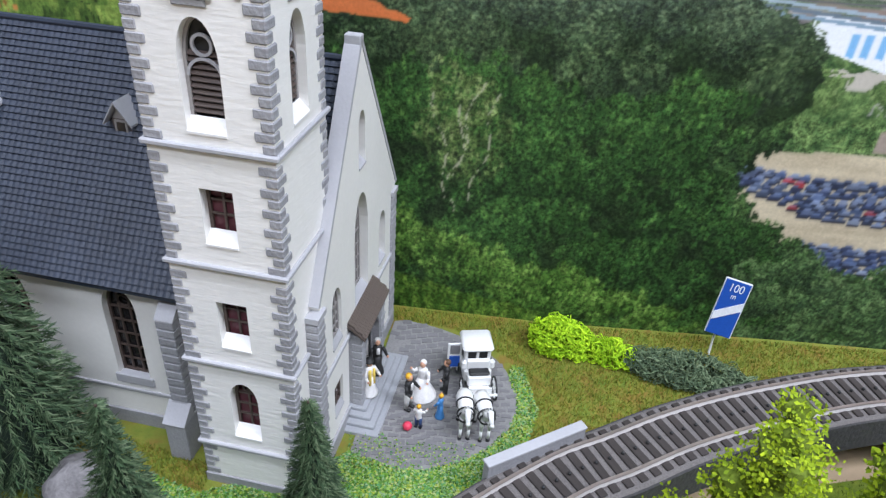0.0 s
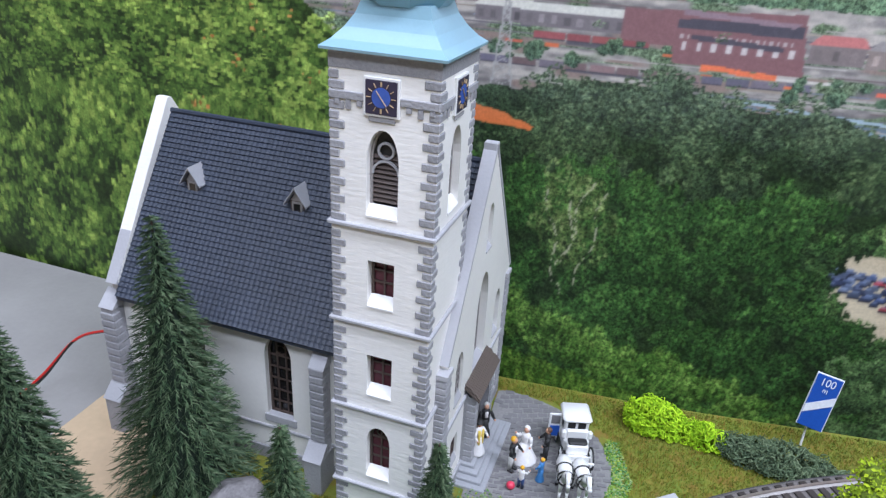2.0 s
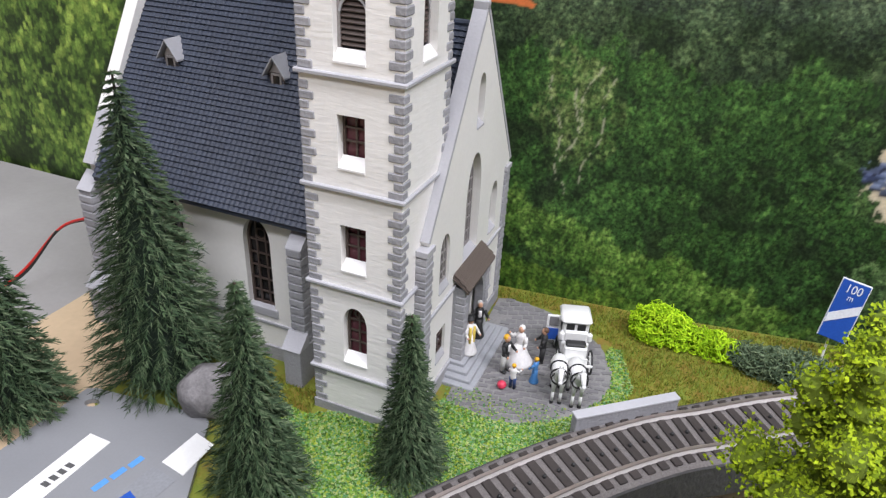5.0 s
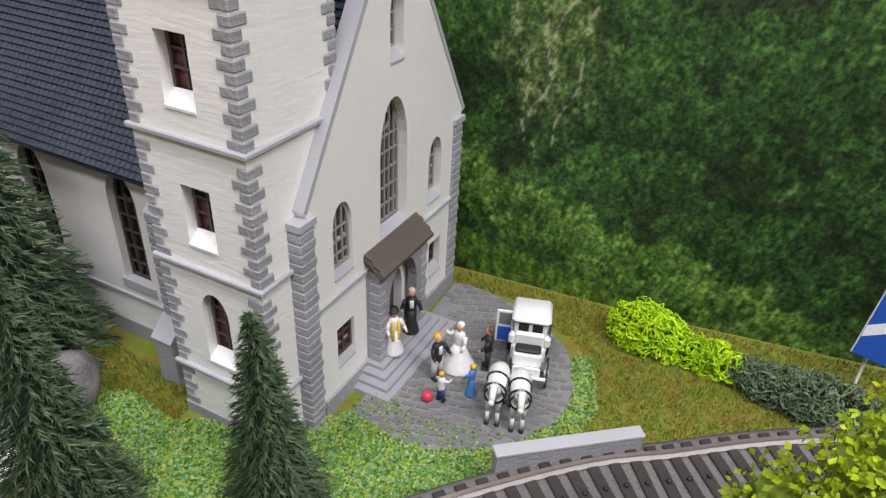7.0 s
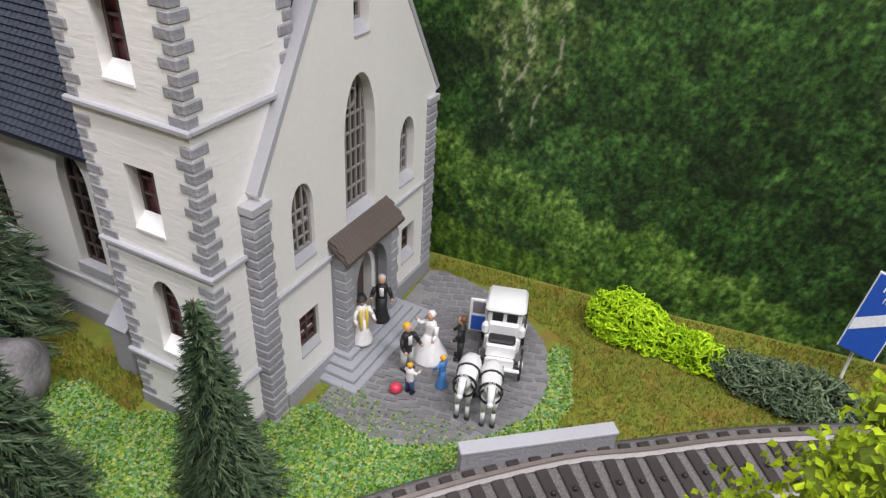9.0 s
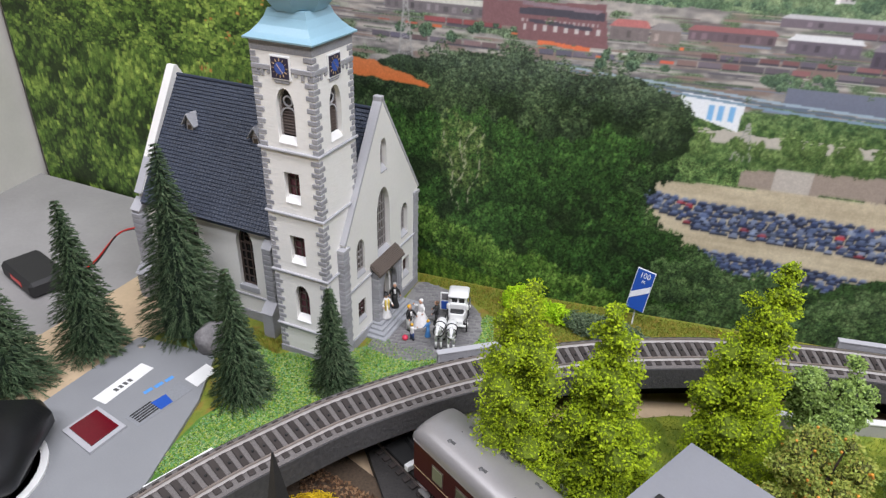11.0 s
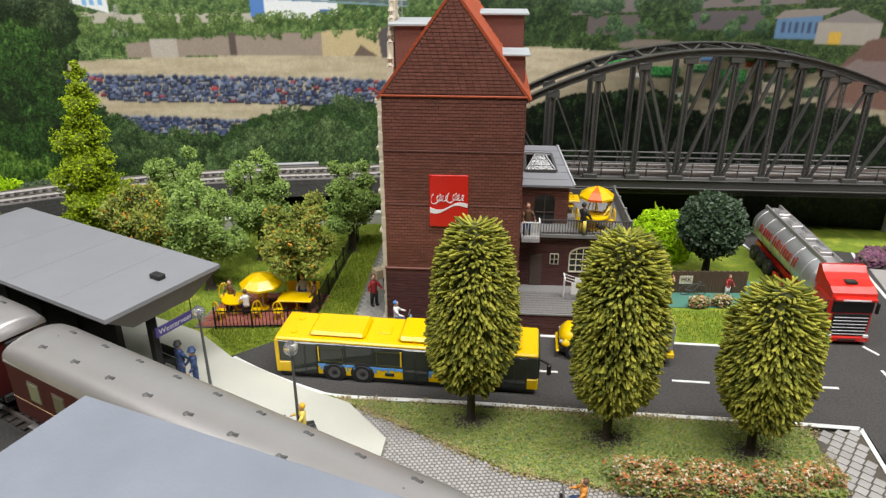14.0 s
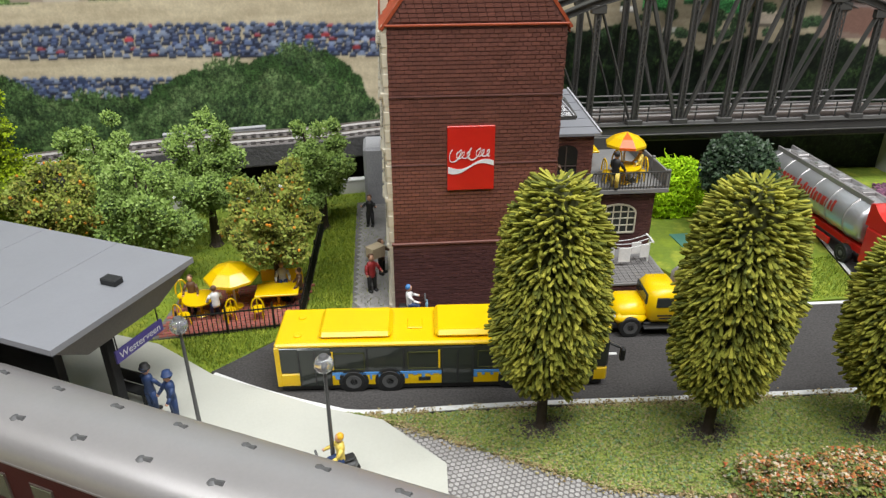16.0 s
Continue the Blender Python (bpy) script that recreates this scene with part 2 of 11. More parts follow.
POPLAR = island_tones("yellow_green_foliage", [(0.26, 0.37, 0.008), (0.33, 0.44, 0.010), (0.40, 0.52, 0.012), (0.18, 0.27, 0.008), (0.29, 0.40, 0.008)])
POPLARCORE = mat("shaded_yellow_green_foam", (0.13, 0.185, 0.010), 0.9, fine=420, coarse=120, var=0.35, stain=0.3, bump=1.0)
APPLE = island_tones("soft_green_foliage", [(0.22, 0.34, 0.07), (0.29, 0.42, 0.11), (0.36, 0.49, 0.15), (0.18, 0.28, 0.055), (0.25, 0.37, 0.08)])
APPLECORE = mat("shaded_soft_green_foam", (0.09, 0.15, 0.04), 0.9, fine=600, var=0.3, bump=1.0)
FRUITLEAF = island_tones("ochre_green_foliage", [(0.26, 0.31, 0.05), (0.33, 0.37, 0.07), (0.19, 0.24, 0.035), (0.37, 0.34, 0.07), (0.30, 0.37, 0.08), (0.23, 0.28, 0.045)])
FRUIT = mat("orange_fruit", (0.75, 0.30, 0.03), 0.5, island=0.3)
OLIVE = island_tones("olive_tufts", [(0.19, 0.20, 0.025), (0.27, 0.27, 0.035), (0.40, 0.38, 0.055), (0.11, 0.125, 0.02), (0.23, 0.24, 0.03), (0.33, 0.32, 0.045)])
# dark olive for crown cores, shade put into the colour; also bus window surrounds
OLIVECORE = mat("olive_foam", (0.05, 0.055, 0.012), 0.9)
LAUREL = island_tones("dark_leaves", [(0.026, 0.052, 0.022), (0.042, 0.078, 0.034), (0.016, 0.034, 0.015), (0.065, 0.105, 0.055)], 0.4)
LIME = island_tones("neon_lichen", [(0.38, 0.62, 0.01), (0.48, 0.72, 0.015), (0.30, 0.52, 0.01)], 0.75)
GREYLICHEN = island_tones("grey_green_lichen", [(0.10, 0.15, 0.08), (0.15, 0.21, 0.11), (0.07, 0.11, 0.06), (0.19, 0.25, 0.14)], 0.85)
GOLDLICHEN = island_tones("golden_lichen", [(0.62, 0.42, 0.01), (0.50, 0.34, 0.01), (0.70, 0.50, 0.02)], 0.85)
BOULDER = mat("pale_speckled_boulder", (0.20, 0.19, 0.19), 0.75, fine=700, coarse=120, var=0.3, stain=0.45, bump=0.8)
MULCH = island_tones("brown_bark_mulch", [(0.13, 0.065, 0.032), (0.20, 0.11, 0.055), (0.27, 0.16, 0.085), (0.07, 0.04, 0.024)])
MULCHBED = mat("brown_mulch_bed", (0.08, 0.055, 0.035), 0.9, fine=700, var=0.4, bump=1.0)
BLOOMS = island_tones("white_and_orange_blooms", [(0.56, 0.46, 0.33), (0.58, 0.24, 0.08), (0.60, 0.50, 0.36), (0.46, 0.13, 0.05), (0.15, 0.19, 0.05), (0.22, 0.24, 0.07), (0.44, 0.30, 0.12), (0.12, 0.16, 0.04), (0.40, 0.20, 0.07), (0.18, 0.20, 0.06)])
GREYPLASTIC = mat("grey_sheet_plastic", (0.255, 0.262, 0.272), 0.4, var=0.03, stain=0.05)
DARKRED = mat("dark_red_window", (0.13, 0.005, 0.012), 0.15)
PLUM = island_tones("plum_heather", [(0.16, 0.06, 0.12), (0.22, 0.10, 0.16), (0.10, 0.08, 0.06), (0.28, 0.12, 0.18)])
BOXGREEN = mat("blue_green_slab", (0.07, 0.21, 0.16), 0.7)
FENCEBROWN = mat("brown_board_fence", (0.10, 0.065, 0.04), 0.7)


# ---- building helpers ----
I4 = Matrix.Identity(4)


def at(x, y, z, rz=0.0, rx=0.0, ry=0.0):
    return pose(x * U, y * U, z * U, rx, ry, rz)


def thing(name, place, label="", category="", group="", kind=""):
    """A top-level thing: an Empty at its base that parents its parts."""
    ob = new(name)
    ob.matrix_basis = place
    ob.empty_display_size = 0.005
    return tagged(ob, label, category, group, kind)


def as_mesh(name, bm, mats):
    bm.transform(Matrix.Scale(U, 4))
    me = bpy.data.meshes.new(name)
    bm.to_mesh(me)
    bm.free()
    for m in mats if isinstance(mats, (list, tuple)) else [mats]:
        me.materials.append(m)
    return me


def part(name, bm, mats, parent=None, label="", smooth=False, place=None):
    """Links a bmesh, drawn in plan units, as one mesh object under a thing or a part."""
    bmesh.ops.recalc_face_normals(bm, faces=bm.faces)
    me = as_mesh(name, bm, mats)
    if smooth:
        me.polygons.foreach_set("use_smooth", [True] * len(me.polygons))
    ob = new(name, me)
    if parent is not None:
        ob.parent = parent
    if place is not None:
        ob.matrix_basis = place
    return tagged(ob, label)


def piece(name, me, parent, place):
    """A piece that shares its mesh with others."""
    ob = new(name, me)
    ob.parent = parent
    ob.matrix_basis = place
    return ob


def B():
    return bmesh.new()


def box(bm, x0, x1, y0, y1, z0, z1, bevel=0.0, m=I4, mi=0):
    vs = [bm.verts.new(m @ Vector((x, y, z))) for x in (x0, x1) for y in (y0, y1) for z in (z0, z1)]
    fs = [bm.faces.new([vs[i] for i in q]) for q in ((0, 1, 3, 2), (4, 6, 7, 5), (0, 4, 5, 1), (2, 3, 7, 6), (0, 2, 6, 4), (1, 5, 7, 3))]
    for f in fs:
        f.material_index = mi
    if bevel:
        r = bmesh.ops.bevel(bm, geom=list({e for f in fs for e in f.edges}), offset=bevel, segments=1, affect="EDGES", clamp_overlap=True)
        for f in r["faces"]:
            f.material_index = mi
    return bm


def prism(bm, pts, z0, z1, m=I4, mi=0):
    """An upright prism over a convex or simple outline in x and y."""
    a = [bm.verts.new(m @ Vector((x, y, z0))) for x, y in pts]
    b = [bm.verts.new(m @ Vector((x, y, z1))) for x, y in pts]
    fs = [bm.faces.new(a), bm.faces.new(b)]
    fs += [bm.faces.new([a[i], a[(i + 1) % len(a)], b[(i + 1) % len(a)], b[i]]) for i in range(len(a))]
    for f in fs:
        f.material_index = mi
    return bm


def wall_frame(ox, oy, oz, ax, ay):
    """Maps (along, up, inward) to the plan: along the direction (ax, ay), inward to its left."""
    n = math.hypot(ax, ay)
    ax, ay = ax / n, ay / n
    return Matrix(((ax, 0, -ay, ox), (ay, 0, ax, oy), (0, 1, 0, oz), (0, 0, 0, 1)))


def slab(bm, outer, holes, depth, m=I4, mi=0, start=0.0):
    """A wall of some thickness with openings that go through it, drawn in (along, up)."""
    edges = []
    for loop in (outer, *holes):
        vs = [bm.verts.new((a, b, start)) for a, b in loop]
        edges += [bm.edges.new((vs[i], vs[(i + 1) % len(vs)])) for i in range(len(vs))]
    faces = [g for g in bmesh.ops.triangle_fill(bm, use_beauty=True, use_dissolve=False, edges=edges)["geom"] if isinstance(g, bmesh.types.BMFace)]
    ext = bmesh.ops.extrude_face_region(bm, geom=faces, use_keep_orig=True)["geom"]
    top = [g for g in ext if isinstance(g, bmesh.types.BMVert)]
    bmesh.ops.translate(bm, verts=top, vec=(0, 0, depth))
    allv = {v for e in edges for v in e.verts} | set(top)
    for v in allv:
        v.co = m @ v.co
    for f in {f for v in allv for f in v.link_faces}:
        f.material_index = mi
    return bm


def gothic(cx, z0, half, spring, apex, n=7):
    """The outline of a pointed window."""
    right = []
    for k in range(n + 1):
        t = k / n
        right.append((cx + half * (1 - t ** 1.7), spring + (apex - spring) * math.sin(t * math.pi / 2) ** 0.95))
    left = [(2 * cx - x, z) for x, z in reversed(right[:-1])]
    return [(cx - half, z0), (cx + half, z0), *right, *left]


def rect(x0, x1, z0, z1):
    return [(x0, z0), (x1, z0), (x1, z1), (x0, z1)]


def shrink(loop, cx, cz, kx, kz):
    return [(cx + (x - cx) * kx, cz + (z - cz) * kz) for x, z in loop]


def rod(bm, a, b, r0, r1=None, n=6, mi=0, caps=True):
    a, b = Vector(a), Vector(b)
    r1 = r0 if r1 is None else r1
    d = (b - a).normalized()
    s = d.orthogonal().normalized()
    t = d.cross(s)
    rings = []
    for p, r in ((a, r0), (b, r1)):
        rings.append([bm.verts.new(p + r * (math.cos(2 * math.pi * k / n) * s + math.sin(2 * math.pi * k / n) * t)) for k in range(n)])
    fs = [bm.faces.new([rings[0][k], rings[0][(k + 1) % n], rings[1][(k + 1) % n], rings[1][k]]) for k in range(n)]
    if caps:
        fs += [bm.faces.new(rings[0]), bm.faces.new(rings[1])]
    for f in fs:
        f.material_index = mi
    return bm


def beam(bm, a, b, w, h, mi=0):
    """A square bar from a to b: w across, h in the upright direction."""
    a, b = Vector(a), Vector(b)
    d = (b - a).normalized()
    up = Vector((0, 0, 1)) if abs(d.z) < 0.95 else Vector((0, 1, 0))
    s = d.cross(up).normalized()
    t = s.cross(d)
    rings = [[bm.verts.new(p + s * (w / 2 * i) + t * (h / 2 * j)) for i, j in ((-1, -1), (1, -1), (1, 1), (-1, 1))] for p in (a, b)]
    fs = [bm.faces.new([rings[0][k], rings[0][(k + 1) % 4], rings[1][(k + 1) % 4], rings[1][k]]) for k in range(4)]
    fs += [bm.faces.new(rings[0]), bm.faces.new(rings[1])]
    for f in fs:
        f.material_index = mi
    return bm


def lathe(bm, profile, n=12, cx=0.0, cy=0.0, turn=0.0, mi=0, sx=1.0, sy=1.0):
    rings = []
    for r, z in profile:
        rings.append([bm.verts.new((cx + sx * r * math.cos(turn + 2 * math.pi * k / n), cy + sy * r * math.sin(turn + 2 * math.pi * k / n), z)) for k in range(n)])
    fs = []
    for a, b in zip(rings, rings[1:]):
        fs += [bm.faces.new([a[k], a[(k + 1) % n], b[(k + 1) % n], b[k]]) for k in range(n)]
    fs += [bm.faces.new(rings[0]), bm.faces.new(rings[-1])]
    for f in fs:
        f.material_index = mi
    return bm


def ball(bm, c, r, mi=0, sx=1.0, sy=1.0, sz=1.0, n=8, rings=6):
    prof = []
    for k in range(rings + 1):
        a = -math.pi / 2 + math.pi * k / rings
        prof.append((max(r * math.cos(a), 0.02 * r), c[2] + r * sz * math.sin(a)))
    return lathe(bm, prof, n, c[0], c[1], 0, mi, sx, sy)


def sheet(name, outline, z0, z1, material, label, category="ground", kind="structure", parent=None):
    """A flat piece of ground with some thickness over any simple outline."""
    bm = B()
    slab(bm, outline, (), z1 - z0, Matrix(((1, 0, 0, 0), (0, 1, 0, 0), (0, 0, 1, z0), (0, 0, 0, 1))))
    ob = part(name, bm, material, parent)
    if parent is None:
        tagged(ob, label, category, kind=kind)
    return ob


def inside(p, poly):
    x, y = p
    hit = False
    for (x0, y0), (x1, y1) in zip(poly, poly[1:] + poly[:1]):
        if (y0 > y) != (y1 > y) and x < (x1 - x0) * (y - y0) / (y1 - y0) + x0:
            hit = not hit
    return hit


def raw(name, verts, faces, mats, parent=None, index=None):
    """A mesh from computed arrays of vertices, in plan units."""
    me = bpy.data.meshes.new(name)
    v = np.asarray(verts, float) * U
    me.from_pydata(v.tolist(), [], faces)
    for m in mats if isinstance(mats, (list, tuple)) else [mats]:
        me.materials.append(m)
    if index is not None:
        me.polygons.foreach_set("material_index", index)
    ob = new(name, me)
    if parent is not None:
        ob.parent = parent
    return ob


def scatter(poly, n, rng, keep=None):
    xs, ys = [p[0] for p in poly], [p[1] for p in poly]
    out = []
    tries = 0
    while len(out) < n and tries < 30 * n:
        tries += 1
        p = (rng.uniform(min(xs), max(xs)), rng.uniform(min(ys), max(ys)))
        if inside(p, poly) and (keep is None or keep(*p)):
            out.append(p)
    return out


def flakes(name, spots, z, size, material, rng, label, category, lift=0.06, parent=None):
    """Loose ground foam: small tilted crumbs, each an island of its own."""
    vs, fs = [], []
    for x, y in spots:
        s = size * rng.uniform(0.5, 1.4)
        a = rng.uniform(0, 6.28)
        h = z + rng.uniform(0, lift)
        k = len(vs)
        for j in range(3):
            vs.append((x + s * math.cos(a + 2.1 * j), y + s * math.sin(a + 2.1 * j), h + rng.uniform(-0.2, 0.9) * s))
        vs.append((x + rng.uniform(-0.2, 0.2) * s, y, h + rng.uniform(0.6, 1.3) * s))
        fs += [(k, k + 1, k + 3), (k + 1, k + 2, k + 3), (k + 2, k, k + 3)]
    ob = raw(name, vs, fs, material, parent)
    if parent is None:
        tagged(ob, label, category, kind="stuff")
    return ob


def blades(name, spots, z, height, material, rng, label, category):
    """Static grass: thin upright fibres."""
    vs, fs = [], []
    for x, y in spots:
        a, h, w = rng.uniform(0, 6.28), height * rng.uniform(0.5, 1.3), 0.035
        k = len(vs)
        lx, ly = rng.gauss(0, 0.4) * h, rng.gauss(0, 0.4) * h
        vs += [(x - w * math.cos(a), y - w * math.sin(a), z), (x + w * math.cos(a), y + w * math.sin(a), z), (x + lx, y + ly, z + h)]
        fs.append((k, k + 1, k + 2))
    return tagged(raw(name, vs, fs, material), label, category, kind="stuff")


# ---- the room ----
def room():
    x0, x1, y0, y1, z0, z1 = -1.7, 2.3, -2.4, 0.75, -0.95, 1.55
    t = 0.05
    for name, q, material, label in (
        ("wall_north", (x0, x1, y1, y1 + t, z0, z1), ROOMWALL, "plain grey painted room wall"),
        ("wall_south", (x0, x1, y0 - t, y0, z0, z1), ROOMWALL, "plain grey painted room wall"),
        ("wall_west", (x0 - t, x0, y0, y1, z0, z1), ROOMWALL, "plain grey painted room wall"),
        ("wall_east", (x1, x1 + t, y0, y1, z0, z1), ROOMWALL, "plain grey painted room wall"),
        ("floor", (x0, x1, y0, y1, z0 - t, z0), GREYPLASTIC, "plain grey exhibition room floor"),
        ("ceiling", (x0, x1, y0, y1, z1, z1 + t), ROOMWALL, "plain grey room ceiling"),
    ):
        tagged(part(name, box(B(), *[v / U for v in q]), material), label, name.split("_")[0], kind="structure")


room()

# ---- the printed photo backdrop: a curved paper sheet behind the layout ----
BACK = [(-68, 57.2), (-52, 54), (-26, 49.3), (-2, 45.6), (10, 44.6), (30, 44.4), (45, 43.9), (56, 42.6), (88, 37), (114, 30.5), (140, 22)]


def back_y(x):
    return np.interp(x, [p[0] for p in BACK], [p[1] for p in BACK])


def print_colours(X, Z):
    """The print: sky, wooded hills, town, rail yard, works, a car park and, nearest, a wood; all as flat pigment."""
    rs = np.random.RandomState(7)
    lattice = rs.rand(16, 128, 128)

    def vn(x, z, k):
        g = lattice[k % 16]
        xi, zi = np.floor(x).astype(int), np.floor(z).astype(int)
        fx, fz = x - xi, z - zi
        fx, fz = fx * fx * (3 - 2 * fx), fz * fz * (3 - 2 * fz)
        a, b, c, d = g[zi % 128, xi % 128], g[zi % 128, (xi + 1) % 128], g[(zi + 1) % 128, xi % 128], g[(zi + 1) % 128, (xi + 1) % 128]
        return (a * (1 - fx) + b * fx) * (1 - fz) + (c * (1 - fx) + d * fx) * fz

    def fbm(f, k, n=4, sx=1.0):
        return sum(vn(X * f * sx * 2 ** i + 17 * i, Z * f * 2 ** i + 31 * i, k + i) / 2 ** i for i in range(n)) / sum(0.5 ** i for i in range(n))

    def mix(a, b, t):
        return a + (b - a) * np.clip(t, 0, 1)[..., None]

    def rgb(*c):
        return np.array(c, float)

    def poly(pts, jx=0.0, jz=0.0):
        x, z = X + jx, Z + jz
        inside_ = np.zeros(X.shape, bool)
        for (xa, za), (xb, zb) in zip(pts, pts[1:] + pts[:1]):
            if za != zb:
                inside_ ^= ((za > z) != (zb > z)) & (x < (xb - xa) * (z - za) / (zb - za) + xa)
        return inside_

    big, mid, small, tiny = fbm(0.16, 0, 3), fbm(0.55, 3, 3), fbm(1.7, 6, 3), vn(X * 4.7, Z * 4.7, 9)
    rag = (fbm(0.9, 11, 4) - 0.5)
    speck = 0.6 * small + 0.4 * tiny

    # sky and far hills
    img = mix(rgb(206, 224, 238), rgb(132, 186, 226), (Z - 60) / 12 + 0.25 * (big - 0.5))
    hill = np.interp(X, [-30, -12, -7, 4, 7, 13, 20, 45, 70, 140], [63.6, 62.9, 62.4, 62.4, 62.8, 62.4, 61.5, 60.5, 60, 59]) + 0.5 * rag
    img = np.where((Z < hill)[..., None], mix(rgb(58, 88, 72), rgb(98, 132, 104), 1.2 * mid - 0.2 + 1.2 * (tiny - 0.5)), img)
    # town: green with roofs and walls
    town = Z < 60.3 + 0.5 * rag
    green = mix(rgb(70, 98, 62), rgb(120, 142, 96), 2.2 * small - 0.6)
    img = np.where(town[..., None], green, img)

    def rects(n, x0, x1, z0, z1, w, h, cols, dens=1.0):
        for _ in range(n):
            x, z = rs.uniform(x0, x1), rs.uniform(z0, z1)
            ww, hh = rs.uniform(*w), rs.uniform(*h)
            c = rgb(*cols[rs.randint(len(cols))]) * rs.uniform(0.85, 1.1)
            i0, i1 = np.searchsorted(xs, x), np.searchsorted(xs, x + ww)
            j0, j1 = np.searchsorted(zs, z), np.searchsorted(zs, z + hh)
            img[j0:j1, i0:i1] = c

    xs, zs = X[0], Z[:, 0]
    walls = [(240, 236, 226), (224, 216, 204), (232, 208, 180), (214, 210, 206)]
    roofs = [(192, 128, 112), (170, 116, 110), (196, 146, 130), (154, 118, 118), (144, 126, 130)]

    def paint(pts, c):
        """Fills one polygon, looking only at the cells round it."""
        i0, i1 = np.searchsorted(xs, [min(p[0] for p in pts), max(p[0] for p in pts)])
        j0, j1 = np.searchsorted(zs, [min(p[1] for p in pts), max(p[1] for p in pts)])
        if i1 <= i0 or j1 <= j0:
            return
        x, z = X[j0:j1, i0:i1], Z[j0:j1, i0:i1]
        on = np.zeros(x.shape, bool)
        for (xa, za), (xb, zb) in zip(pts, pts[1:] + pts[:1]):
            if za != zb:
                on ^= ((za > z) != (zb > z)) & (x < (xb - xa) * (z - za) / (zb - za) + xa)
        img[j0:j1, i0:i1][on] = c

    def houses(n, x0, x1, z0, z1, k=1.0):
        """Gabled houses, the farther ones first and smaller."""
        for z in np.sort(rs.uniform(z0, z1, n))[::-1]:
            f = k * np.interp(z, [54, 60], [1.0, 0.6])
            x, w, h, g = rs.uniform(x0, x1), f * rs.uniform(0.8, 1.5), f * rs.uniform(0.4, 0.6), f * rs.uniform(0.45, 0.75)
            wall, roof = rgb(*walls[rs.randint(len(walls))]) * rs.uniform(0.9, 1.05), rgb(*roofs[rs.randint(len(roofs))]) * rs.uniform(0.85, 1.15)
            paint([(x, z), (x + w, z), (x + w, z + h), (x, z + h)], wall * 0.86)
            for q in (0.25, 0.6):
                paint([(x + q * w, z + 0.3 * h), (x + q * w + 0.14, z + 0.3 * h), (x + q * w + 0.14, z + 0.75 * h), (x + q * w, z + 0.75 * h)], rgb(96, 92, 96))
            paint([(x - 0.08, z + h), (x + w, z + h), (x + w - 0.15 * w, z + 1.9 * h), (x + 0.1 * w, z + 1.9 * h)], roof)
            if rs.rand() < 0.6:
                paint([(x - g, z - 0.05), (x, z - 0.05), (x, z + h), (x - g / 2, z + 1.8 * h), (x - g, z + h)], wall * 1.08)
            if rs.rand() < 0.3:
                paint([(x + 0.5 * w, z + 1.7 * h), (x + 0.5 * w + 0.12, z + 1.7 * h), (x + 0.5 * w + 0.12, z + 2.3 * h), (x + 0.5 * w, z + 2.3 * h)], rgb(120, 90, 84))

    def groves(n, x0, x1, z0, z1, r, k=1.0):
        """Small round trees between the houses, lit from above."""
        for z in np.sort(rs.uniform(z0, z1, n))[::-1]:
            x, q = rs.uniform(x0, x1), rs.uniform(*r)
            i0, i1 = np.searchsorted(xs, [x - q, x + q])
            j0, j1 = np.searchsorted(zs, [z - q, z + q])
            a, b = X[j0:j1, i0:i1] - x, Z[j0:j1, i0:i1] - z
            on = a * a + b * b * 1.2 < q * q * (0.6 + 0.7 * tiny[j0:j1, i0:i1])
            c = k * mix(rgb(44, 68, 46), rgb(98, 128, 86), 0.4 + 0.5 * b / q + 0.9 * (tiny[j0:j1, i0:i1] - 0.5))
            img[j0:j1, i0:i1][on] = c[on]

    houses(150, -28, 24, 56.4, 59.2)
    groves(240, -28, 26, 55.4, 60.0, (0.25, 0.6))
    houses(130, 18, 130, 55.0, 58.6)
    groves(320, 20, 130, 54.4, 59.5, (0.25, 0.7))
    houses(46, -12, 8, 55.4, 57.0, 1.15)
    # terraced row under one long roof
    for k in range(9):
        x = -7.6 + 0.86 * k
        paint([(x, 55.3), (x + 0.86, 55.3), (x + 0.86, 55.85), (x, 55.85)], rgb(168, 122, 112) * (0.9 + 0.2 * (k % 2)))
        paint([(x, 55.8), (x + 0.86, 55.8), (x + 0.8, 56.4), (x, 56.4)], rgb(134, 84, 82) * (0.92 + 0.12 * (k % 3)))
    groves(90, -12, 16, 53.9, 55.0, (0.3, 0.6))
    # long brown flats beside the hall
    for x0, x1, c in ((5.7, 7.2, (186, 128, 104)), (7.4, 8.6, (172, 120, 100)), (8.9, 11.0, (190, 150, 120))):
        paint([(x0, 57.6), (x1, 57.5), (x1, 59.1), (x0, 59.0)], rgb(*c))
        for k in range(4):
            paint([(x0 + 0.1, 57.8 + 0.32 * k), (x1 - 0.1, 57.8 + 0.32 * k), (x1 - 0.1, 57.94 + 0.32 * k), (x0 + 0.1, 57.94 + 0.32 * k)], rgb(112, 84, 78))
    # three blocks of flats
    for x0, tint in ((-4.15, (138, 178, 204)), (0.45, (206, 150, 150)), (4.9, (150, 190, 172))):
        paint([(x0 - 0.1, 58.2), (x0 + 1.25, 57.8), (x0 + 1.3, 61.4), (x0, 61.5)], rgb(196, 206, 212))
        paint([(x0 - 0.1, 58.2), (x0 + 0.08, 58.15), (x0 + 0.16, 61.5), (x0, 61.5)], rgb(150, 140, 140))
